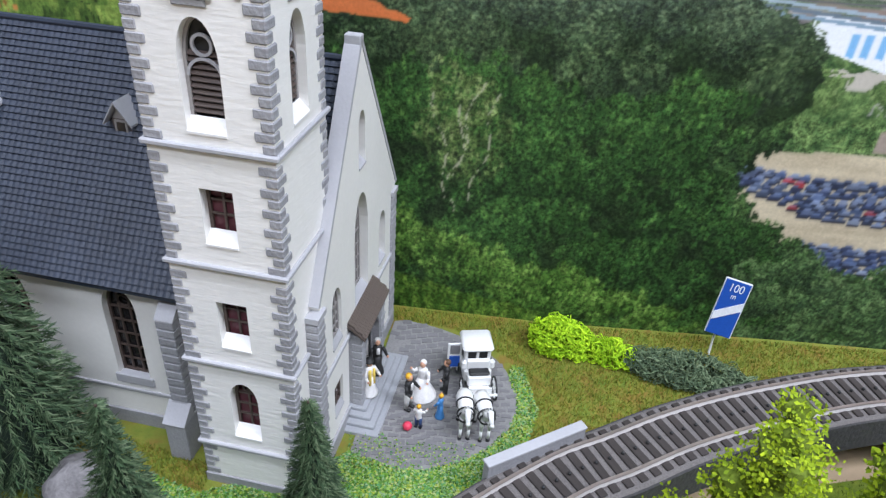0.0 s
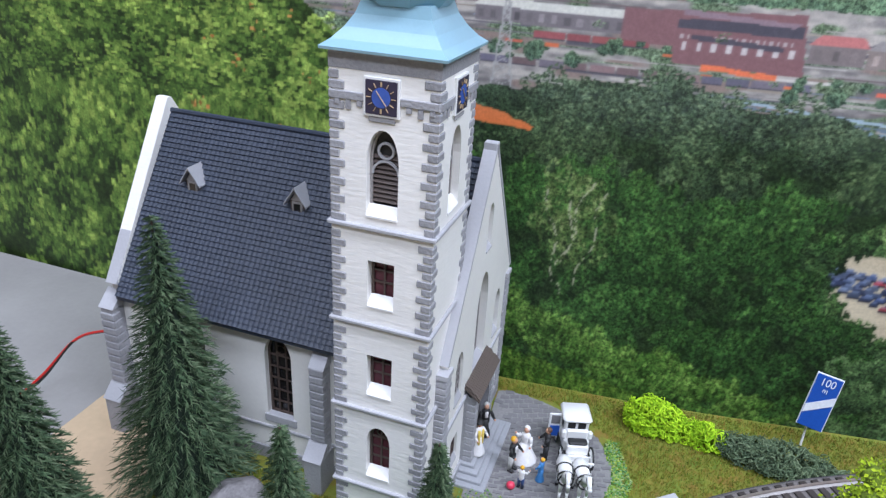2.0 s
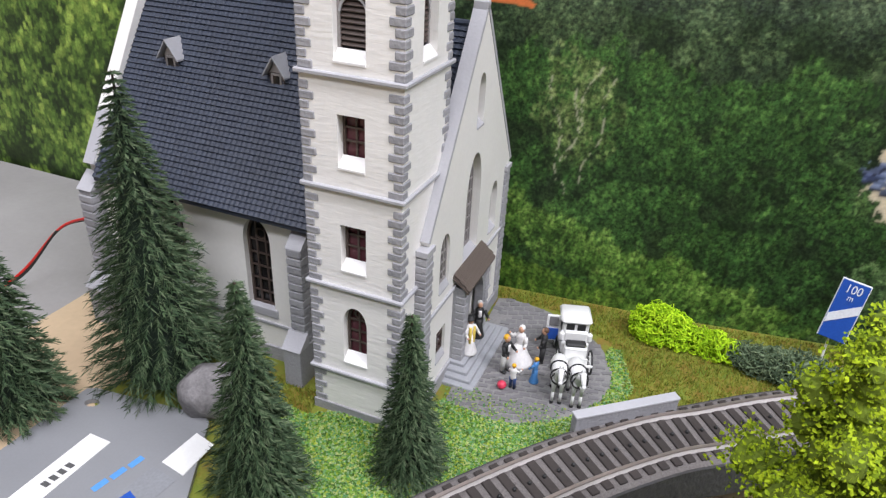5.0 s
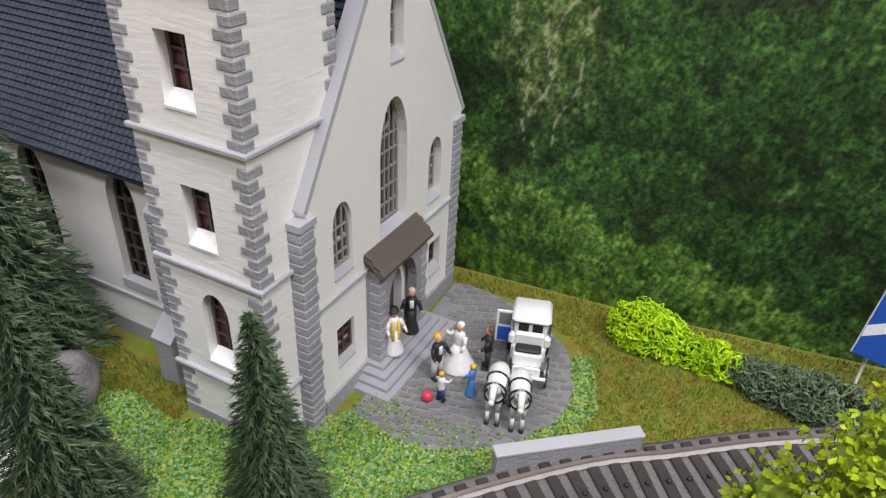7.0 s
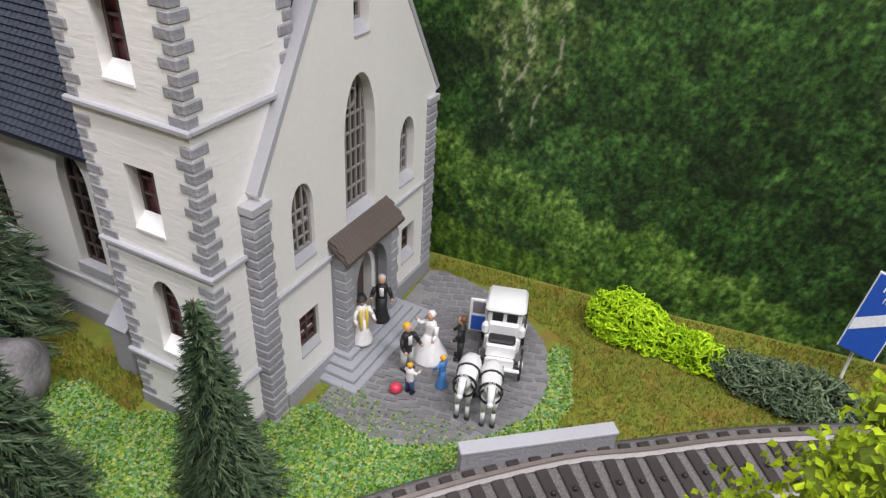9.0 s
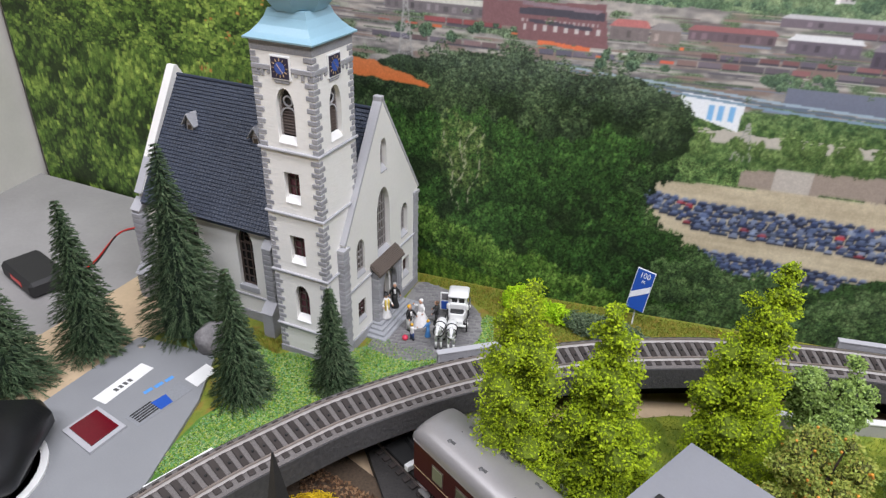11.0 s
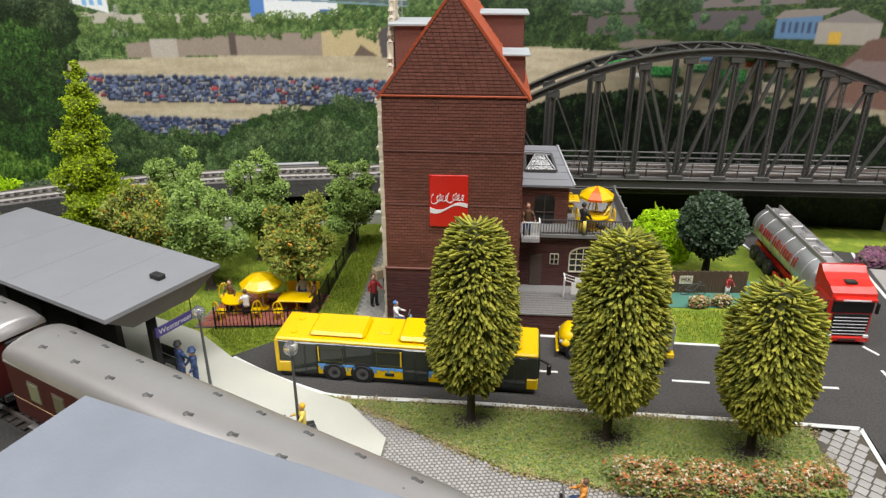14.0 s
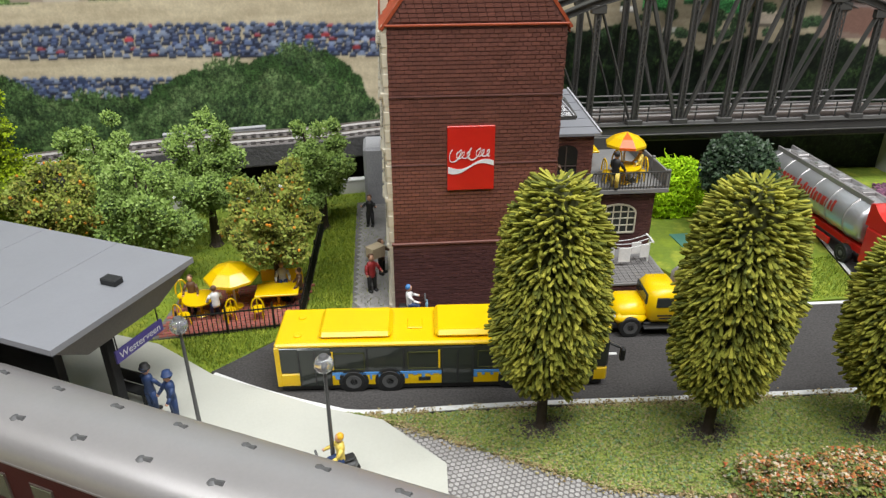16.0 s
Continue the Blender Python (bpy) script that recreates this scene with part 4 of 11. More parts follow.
    # the works yard behind the bridge: pale ground, green skips, a blue house, silo and brown roofs
    for x, z, w, h, c in ((90.3, 37.2, 3.2, 1.2, (70, 150, 86)), (96.0, 36.0, 3.4, 1.5, (60, 136, 74)), (100.4, 36.8, 2.6, 1.0, (84, 150, 96)), (104.2, 35.6, 2.8, 1.6, (64, 132, 78)), (112.6, 37.0, 2.0, 1.4, (70, 140, 84)), (106.8, 37.6, 2.4, 0.6, (206, 96, 60)), (101.6, 38.2, 2.6, 0.5, (110, 150, 200)), (98.6, 33.6, 1.8, 0.7, (196, 196, 190)), (108.0, 34.2, 3.0, 1.8, (176, 164, 148)), (93.6, 35.8, 1.6, 0.7, (226, 224, 218))):
        paint([(x, z), (x + w, z), (x + w, z + h), (x, z + h)], rgb(*c))
        paint([(x, z), (x + w, z), (x + w, z + 0.2 * h), (x, z + 0.2 * h)], rgb(*c) * 0.5)
        paint([(x + 0.1, z + 0.85 * h), (x + w - 0.1, z + 0.85 * h), (x + w - 0.3, z + h), (x + 0.3, z + h)], np.minimum(255, rgb(*c) * 1.25))
    for pts, c in (([(84, 43.2), (84, 45), (112, 46.6), (112, 45.0)], (112, 104, 102)), ([(86, 44.3), (86, 44.75), (99.5, 47.0), (120, 48.0), (120, 47.5), (99.5, 46.5)], (158, 152, 150)), ([(88, 41.2), (88, 43.2), (96, 43.6), (96, 41.2)], (98, 90, 88)), ([(97, 41.8), (97, 43.8), (108, 44.2), (108, 41.8)], (92, 86, 88)), ([(92, 39.6), (92, 40.6), (108, 40.4), (108, 39.4)], (124, 114, 104)),
                   ([(109.3, 41), (109.3, 43.3), (114.2, 43.8), (114.2, 41)], (92, 124, 156)), ([(109.0, 43.2), (110, 44.2), (116, 44.6), (114.4, 43.7)], (134, 126, 120)), ([(113.8, 40.5), (113.8, 43.0), (120.4, 42.9), (120.4, 40.4)], (156, 149, 140)), ([(113.6, 42.9), (117.1, 44.4), (120.6, 42.9)], (128, 123, 120)), ([(115.2, 40.5), (115.2, 41.8), (116.4, 41.8), (116.4, 40.5)], (196, 160, 70)),
                   ([(115.5, 33), (115.5, 37.4), (118, 38.4), (126, 38.0), (126, 33)], (124, 106, 96)), ([(117.0, 38.0), (119.4, 41.0), (124, 42.3), (130, 41), (130, 37)], (108, 84, 76)), ([(116, 36.6), (118.6, 38.8), (128, 38.2), (128, 35.4)], (126, 112, 108)), ([(117.2, 34.0), (119, 36.4), (128, 35.8), (128, 32)], (116, 88, 78))):
        paint(pts, rgb(*c))
    groves(34, 86, 109, 41.2, 46.4, (0.5, 1.3), 0.9)
    groves(40, 88, 116, 33.2, 37.0, (0.3, 0.8), 0.75)
    for k in range(6):
        img[poly([(110.0 + 0.7 * k, 41.6), (110.0 + 0.7 * k, 43), (110.35 + 0.7 * k, 43), (110.35 + 0.7 * k, 41.6)])] = rgb(62, 76, 100)
    trees = ((Z < 46.5 + 2 * rag) & (Z > 40.5) & (X > 74) & (X < 86)) | ((((X - 97) / 3) ** 2 + ((Z - 43.6) / 2.3) ** 2) < 1 + rag)
    img = np.where(trees[..., None], mix(rgb(28, 44, 28), rgb(70, 94, 54), 2.2 * speck - 0.6), img)
    # the second sheet, pasted on to the left: sunlit shrubs close up
    edge = np.interp(Z, [10, 40, 48, 54, 63, 80], [-15, -15.5, -16.8, -23.5, -27.5, -30])
    lb = X < edge + 1.6 * rag
    img = np.where(lb[..., None], mix(rgb(26, 38, 18), rgb(56, 76, 32), 1.5 * speck - 0.3), img)
    shrubs = []
    while len(shrubs) < 430:
        x, z = rs.uniform(-68, -15), rs.uniform(15, 66)
        if x < np.interp(z, [10, 40, 48, 54, 63, 80], [-15, -15.5, -16.8, -23.5, -27.5, -30]):
            shrubs.append((x, z, rs.uniform(1.2, 3.4), np.interp(x, [-70, -52, -40, -30, -18], [-0.14, -0.10, -0.05, 0.05, 0.12]) + rs.uniform(-0.22, 0.14)))
    shrubs.sort(key=lambda q: -q[1] + 6 * rs.uniform(-1, 1))
    crowns(shrubs, (2, 6), 26, rgb(32, 48, 22), rgb(80, 108, 46), rgb(150, 172, 80))
    crowns([(rs.uniform(-34, -17), rs.uniform(40, 62), rs.uniform(0.4, 0.9), rs.uniform(-0.1, 0.2)) for _ in range(26)], (1, 4), 9, rgb(120, 74, 40), rgb(176, 112, 62), rgb(206, 160, 90), lb)
    # distance haze put into the print's pigment: its far parts are paler and bluer
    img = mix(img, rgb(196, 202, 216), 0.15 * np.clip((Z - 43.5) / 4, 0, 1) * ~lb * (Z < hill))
    # the print is a little soft, with fine grain
    pad = np.pad(img, ((1, 1), (1, 1), (0, 0)), mode="edge")
    soft_ = sum(w * pad[j:j + nz_, i:i + nx_] for j, i, w in ((0, 1, 0.12), (2, 1, 0.12), (1, 0, 0.12), (1, 2, 0.12), (1, 1, 0.36), (0, 0, 0.04), (0, 2, 0.04), (2, 0, 0.04), (2, 2, 0.04)))
    img = (0.6 * soft_ + 0.4 * img) * 1.08
    c = np.clip(img, 0, 255) / 255
    leafy = np.clip((img[..., 1] - np.maximum(img[..., 0], img[..., 2])) / 14, 0.12, 1) * np.where(Z > 56, 0.3, np.where((Z > 40) & (X > 20), 0.5, 1))
    leafy = np.where(lb, 0.45 * leafy, leafy)
    return np.where(c <= 0.04045, c / 12.92, ((c + 0.055) / 1.055) ** 2.4), leafy


def backdrop():
    xs = np.linspace(-67, 131, 1560)
    zs = np.r_[np.linspace(16.5, 43, 150, endpoint=False), np.linspace(43, 64, 220, endpoint=False), np.linspace(64, 71, 30)]
    nx, nz = len(xs), len(zs)
    ys = back_y(xs)
    ys = np.convolve(np.pad(ys, 40, mode="edge"), np.ones(81) / 81, "valid")
    X, Z = np.meshgrid(xs, zs)
    verts = np.stack([X, np.broadcast_to(ys, X.shape), Z], -1).reshape(-1, 3) * U
    i = np.arange((nz - 1) * (nx - 1))
    a = i // (nx - 1) * nx + i % (nx - 1)
    quads = np.stack([a, a + 1, a + nx + 1, a + nx], -1).astype(np.int32)
    me = bpy.data.meshes.new("backdrop")
    me.vertices.add(len(verts))
    me.vertices.foreach_set("co", verts.ravel())
    me.loops.add(quads.size)
    me.loops.foreach_set("vertex_index", quads.ravel())
    me.polygons.add(len(quads))
    me.polygons.foreach_set("loop_start", np.arange(0, quads.size, 4))
    me.update(calc_edges=True)
    me.polygons.foreach_set("use_smooth", np.ones(len(quads), bool))
    ink = me.color_attributes.new("ink", "FLOAT_COLOR", "POINT")
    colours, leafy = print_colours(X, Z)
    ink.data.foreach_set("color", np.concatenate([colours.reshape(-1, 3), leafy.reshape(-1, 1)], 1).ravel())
    m = bpy.data.materials.new("printed_paper")
    m.use_nodes = True
    t = m.node_tree
    n = t.nodes.new("ShaderNodeAttribute")
    n.attribute_name = "ink"
    b = t.nodes["Principled BSDF"]
    # leaf-sized dapple in the print's foliage
    co = t.nodes.new("ShaderNodeTexCoord")
    total = None
    for scale, low, high, stretch in ((620.0, 0.45, 1.58, (0.34, 0.68)), (150.0, 0.72, 1.28, (0.34, 0.66))):
        g = t.nodes.new("ShaderNodeTexNoise")
        g.inputs["Scale"].default_value, g.inputs["Detail"].default_value, g.inputs["Roughness"].default_value = scale, 2.0, 0.6
        t.links.new(co.outputs["Object"], g.inputs["Vector"])
        r = t.nodes.new("ShaderNodeMapRange")
        for k, v in zip(("From Min", "From Max", "To Min", "To Max"), (*stretch, low, high)):
            r.inputs[k].default_value = v
        t.links.new(g.outputs["Fac"], r.inputs["Value"])
        if total is None:
            total = r.outputs["Result"]
        else:
            k = t.nodes.new("ShaderNodeMath")
            k.operation = "MULTIPLY"
            t.links.new(total, k.inputs[0])
            t.links.new(r.outputs["Result"], k.inputs[1])
            total = k.outputs[0]
    f = t.nodes.new("ShaderNodeMix")
    f.inputs[2].default_value = 1.0
    t.links.new(n.outputs["Alpha"], f.inputs[0])
    t.links.new(total, f.inputs[3])
    hs = t.nodes.new("ShaderNodeHueSaturation")
    t.links.new(n.outputs["Color"], hs.inputs["Color"])
    t.links.new(f.outputs[0], hs.inputs["Value"])
    t.links.new(hs.outputs["Color"], b.inputs["Base Color"])
    b.inputs["Roughness"].default_value, b.inputs["Specular IOR Level"].default_value = 0.55, 0.3
    me.materials.append(m)
    tagged(new("backdrop", me), "curved paper backdrop printed with a photo of woods, town and car park", "backdrop", kind="structure")


backdrop()
# the bare wall beside and below the print
bm = B()
prism(bm, [(-68.2, 57.6), (-68.2, 40), (-100, 30), (-100, 34), (-72, 44), (-72, 60)], -20, 110)
tagged(part("wall_end", bm, WALLWHITE), "stained off-white wall end beside the printed backdrop", "wall", kind="structure")
bm = B()
slab(bm, [(-100, 63), (-68, 58.2), (-52, 55), (-26, 50.4), (-2, 46.8), (10, 45.8), (30, 45.6), (45, 45.2), (56, 44), (88, 38.4), (114, 32), (140, 24), (140, 25.5), (114, 33.5), (56, 45.5), (10, 47.2), (-26, 52), (-100, 64.5)], (), 110, Matrix.Translation((0, 0, -20)))
tagged(part("wall_backing", bm, WALLWHITE), "off-white board behind the printed backdrop", "wall", kind="structure")

# ---- ground ----
ZP, ZT = 21.2, 17.5
LINE_PTS = [(-20, -14), (-16.2, -6), (-12, 2.8), (-9, 8.2), (-5.5, 13.1), (-2.5, 16.9), (1, 20.4), (4.9, 23.8), (9.2, 26.9), (12.3, 28.5), (16.3, 30.7), (20.6, 32.6), (24.8, 34.1), (31, 35.9), (39.4, 37.3), (46, 37.9), (53.7, 38.0), (60, 37.9), (67, 37.1), (78, 34.2), (90, 31.6), (106, 29.0), (130, 25.2)]


def spline(pts, step):
    """Points at even steps along a smooth line through the given ones."""
    dense = []
    p = [np.array(q, float) for q in pts]
    p = [2 * p[0] - p[1], *p, 2 * p[-1] - p[-2]]
    for k in range(1, len(p) - 2):
        for t in np.linspace(0, 1, 24, endpoint=False):
            a, b, c, d = p[k - 1], p[k], p[k + 1], p[k + 2]
            dense.append(0.5 * (2 * b + (c - a) * t + (2 * a - 5 * b + 4 * c - d) * t ** 2 + (3 * b - a - 3 * c + d) * t ** 3))
    dense = np.array(dense)
    s = np.r_[0, np.cumsum(np.linalg.norm(np.diff(dense, axis=0), axis=1))]
    at_ = np.arange(0, s[-1], step)
    return np.stack([np.interp(at_, s, dense[:, i]) for i in range(dense.shape[1])], 1)


TRACK = spline(LINE_PTS, 0.98)


def offset(line, d):
    t = np.gradient(line, axis=0)
    t /= np.linalg.norm(t, axis=1)[:, None]
    return line + d * np.stack([-t[:, 1], t[:, 0]], 1)


def rail_z(x):
    return np.interp(x, [60, 80], [24.3, 25.9])


tagged(part("shelf", box(B(), -84, -47, 50.5, 53, 61.6, 63.2, 0.1), mat("dark_teal_board", (0.02, 0.10, 0.08), 0.4)), "dark teal shelf board high on the wall", "shelf", kind="structure")
outer_edge = [tuple(p) for p in offset(TRACK, 2.6) if -17 < p[0] < 70]
tagged(part("ground", box(B(), -100, 140, -120, 62, 15.0, 17.0), BOARD), "plywood base board of the model layout", "base board", kind="structure")
plateau = [*outer_edge[::3], (70, 41.5), (56, 42.4), (45, 43.7), (30, 44.2), (10, 44.4), (-2, 45.3), (-8, 45.8), (-12, 40), (-24, 28), (-27, 24), (-16.5, 14.5), (-15.6, 8)]
sheet("ground_turf", plateau, 19.4, ZP, TURF, "sloping olive and rust coloured turf beside the church", "grass")
sheet("ground_board", [(-16, 5), (-15, 15), (-26, 25), (-8.2, 40), (-8.2, 46), (-28, 41), (-34, 34.5), (-34.9, 36.2), (-35.6, 31.9), (-37.5, 22), (-60, 8), (-60, -25), (-24, -25)], 19.2, ZP - 0.05, BOARD, "bare pale plywood board under the fir trees", "board")
sheet("ground_paper", [(-8.2, 46), (-28, 41), (-34, 34.5), (-34.9, 36.0), (-35.6, 31.9), (-37.5, 22), (-60, 8), (-96, 8), (-96, 61), (-60, 55), (-26, 49), (-8.2, 47)], 19.2, ZP - 0.12, PAPER, "crumpled pale grey paper on the board behind the church", "paper")
sheet("ground_flock", [*[p for p in outer_edge if p[0] < 7][::2], (6.4, 29.5), (5.2, 31.2), (1, 28.6), (-5.2, 28.4), (-12.5, 25.5), (-16, 27), (-18.5, 25.5), (-13.4, 19), (-15, 15.6), (-15.8, 9)], ZP - 0.3, ZP + 0.05, FLOCK, "bright green clover flock round the church", "grass")
# lower level: lawn
lawn = [(66, 10), (62, 31), (66, 35.2), (48, 35.8), (36, 34.4), (27, 32.4), (17, 28.2), (9.5, 24.2), (13, 17.5), (22, 13), (40, 8), (48.5, 4.2), (54, 8.6)]
sheet("ground_lawn", lawn, 16.9, ZT, LAWN, "bright yellow-green lawn under the fruit trees", "lawn")


# ---- the curved railway line ----
def ribbon(bm, line, d0, d1, z, mi=0):
    """A flat strip between two offsets of a line; z: a height or one a point."""
    a, b = offset(line, d0), offset(line, d1)
    z = np.broadcast_to(z, len(line))
    va = [bm.verts.new((*p, h)) for p, h in zip(a, z)]
    vb = [bm.verts.new((*p, h)) for p, h in zip(b, z)]
    for k in range(len(line) - 1):
        bm.faces.new([va[k], va[k + 1], vb[k + 1], vb[k]]).material_index = mi
    return va, vb


def swept(bm, line, corners, z, mi=0):
    """A bar of the given section (offset, height) along a line."""
    z = np.broadcast_to(z, len(line))
    rows = [[bm.verts.new((*p, h + dz)) for p, h in zip(offset(line, d), z)] for d, dz in corners]
    n = len(rows)
    for j in range(n):
        a, b = rows[j], rows[(j + 1) % n]
        for k in range(len(line) - 1):
            bm.faces.new([a[k], a[k + 1], b[k + 1], b[k]]).material_index = mi
    bm.faces.new([r[0] for r in rows]).material_index = mi
    bm.faces.new([r[-1] for r in rows]).material_index = mi


def railway():
    t = thing("railway_track", at(0, 0, 0), "curved single railway track on a dark ballasted roadbed", "railway track")
    zr = rail_z(TRACK[:, 0])
    bm = B()
    swept(bm, TRACK, [(-2.55, -0.62), (2.5, -0.62), (3.0, -2.0), (2.6, -2.9), (-2.4, -2.9), (-2.9, -2.6)], zr)
    part("roadbed", bm, BEDSIDE, t, "coarse black-grey roadbed")
    bm = B()
    swept(bm, TRACK, [(-2.4, -0.6), (-2.2, -0.48), (2.2, -0.48), (2.4, -0.6)], zr)
    part("ballast", bm, BALLAST, t)
    for side in (-1.42, 1.42):
        bm = B()
        swept(bm, TRACK, [(side - 0.10, 0.0), (side + 0.10, 0.0), (side + 0.10, -0.07), (side - 0.10, -0.07)], zr)
        rail = part("rail", bm, RAILTOP, t)
        bm = B()
        swept(bm, TRACK, [(side - 0.06, -0.075), (side + 0.06, -0.075), (side + 0.14, -0.36), (side - 0.14, -0.36)], zr)
        part("rail_foot", bm, RAILSIDE, rail)
    bm = box(B(), -2.1, 2.1, -0.27, 0.27, -0.5, -0.33, 0.04)
    me = as_mesh("sleeper", bm, SLEEPER)
    bm = lathe(B(), [(0.11, -0.40), (0.11, -0.18), (0.03, -0.12)], 6)
    stud = as_mesh("stud", bm, SOFTBLACK)
    d = np.gradient(TRACK, axis=0)
    for p, q in zip(TRACK, d):
        if p[0] < 100:
            a = math.degrees(math.atan2(q[1], q[0]))
            s = piece("sleeper", me, t, at(p[0], p[1], float(rail_z(p[0])), a + 90))
            piece("stud", stud, s, at(0, 0, 0))
    # black board added in place of the deep shade under the viaduct
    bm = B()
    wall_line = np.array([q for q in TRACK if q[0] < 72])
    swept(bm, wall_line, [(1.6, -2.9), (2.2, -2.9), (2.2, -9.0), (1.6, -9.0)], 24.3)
    tagged(part("viaduct_back", bm, SHADEBLACK), "black board added for the shade under the railway viaduct", "board", kind="structure")
    for x0, y0, x1, y1, z, lab in ((4.3, 26.3, 10.4, 29.8, 24.85, "low grey parapet wall beside the track"), (42.5, 40.6, 53.5, 41.0, 24.3, "pale low parapet wall beyond the track")):
        w = thing("parapet_wall", at(x0, y0, 0, math.degrees(math.atan2(y1 - y0, x1 - x0))), lab, "wall", "parapet walls")
        n = math.hypot(x1 - x0, y1 - y0)
        part("wall_body", box(B(), 0, n, 0, 0.55, 21, z - 0.18, 0.03), STONE, w)
        part("coping", box(B(), -0.05, n + 0.05, -0.06, 0.62, z - 0.18, z, 0.04), COPING, w)
    es = thing('edge_strip', at(-14.6, 7.3, ZP, math.degrees(math.atan2(5.2, 3.0))), 'white plastic strip along the clover edge', 'edging')
    part('strip', box(B(), 0, 6.0, -0.25, 0.25, -0.1, 0.45, 0.04), WHITEP, es)
    # concrete abutment under the line and the low wall along the lawn
    for x0, y0, x1, y1, z0, z1 in ((5.6, 21.8, 11.0, 25.6, 17, 22.1), (36, 33.4, 48, 35.2, 17, 19.0), (48, 35.2, 66, 34.9, 17, 19.0), (-19, -12, -7.6, 6.0, 17, 22.4)):
        w = thing("retaining_wall", at(x0, y0, 0, math.degrees(math.atan2(y1 - y0, x1 - x0))), "pale concrete retaining wall below the railway viaduct", "wall", "retaining walls")
        n = math.hypot(x1 - x0, y1 - y0)
        part("wall_body", box(B(), 0, n, 0, 0.6, z0, z1, 0.03), CONCRETE, w)
        part("coping", box(B(), -0.05, n + 0.05, -0.1, 0.7, z1, z1 + 0.2, 0.03), WHITEP, w, "white painted top edge")


railway()


# ---- the church ----
def window_unit(parent, outline, cx, z0, z1, m, recess, bars_x, bars_z, frame_mat, glass_mat, name="window", bar=0.11, tracery=False):
    """A pane set back in its opening, with a frame round it and glazing bars."""
    half = max(abs(x - cx) for x, z in outline)
    inner = shrink(outline, cx, (z0 + z1) / 2, 1 - 0.16 / half, 1 - 0.3 / (z1 - z0))
    bm = B()
    slab(bm, outline, [inner], 0.16, m, start=recess)
    fr = part(name, bm, frame_mat, parent)
    bm = B()
    slab(bm, shrink(outline, cx, (z0 + z1) / 2, 0.97, 0.98), (), 0.05, m, start=recess + 0.2)
    part("pane", bm, glass_mat, fr)
    bm = B()

    def top_at(x):
        tops = [z for (xa, za), (xb, zb) in zip(outline, outline[1:] + outline[:1]) if min(xa, xb) <= x <= max(xa, xb) and xa != xb for z in [za + (zb - za) * (x - xa) / (xb - xa)]]
        return max(tops) if tops else z1

    for x in bars_x:
        box(bm, x - bar / 2, x + bar / 2, z0, top_at(x), recess + 0.02, recess + 0.13, m=m)
    for z in bars_z:
        xs = []
        for (xa, za), (xb, zb) in zip(outline, outline[1:] + outline[:1]):
            if za != zb and min(za, zb) <= z <= max(za, zb):
                xs.append(xa + (xb - xa) * (z - za) / (zb - za))
        box(bm, min(xs), max(xs), z - bar / 2, z + bar / 2, recess + 0.03, recess + 0.12, m=m)
    if tracery:
        r = half * 0.36
        zc = z1 - 0.38 * (z1 - z0) * 0.5
        for k in range(14):
            a, b = 2 * math.pi * k / 14, 2 * math.pi * (k + 1) / 14
            p, q = (cx + r * math.cos(a), zc + r * math.sin(a)), (cx + r * math.cos(b), zc + r * math.sin(b))
            beam(bm, m @ Vector((*p, recess + 0.07)), m @ Vector((*q, recess + 0.07)), bar, 0.1)
    if len(bm.verts):
        part("glazing_bar", bm, frame_mat, fr)
    else:
        bm.free()
    return fr


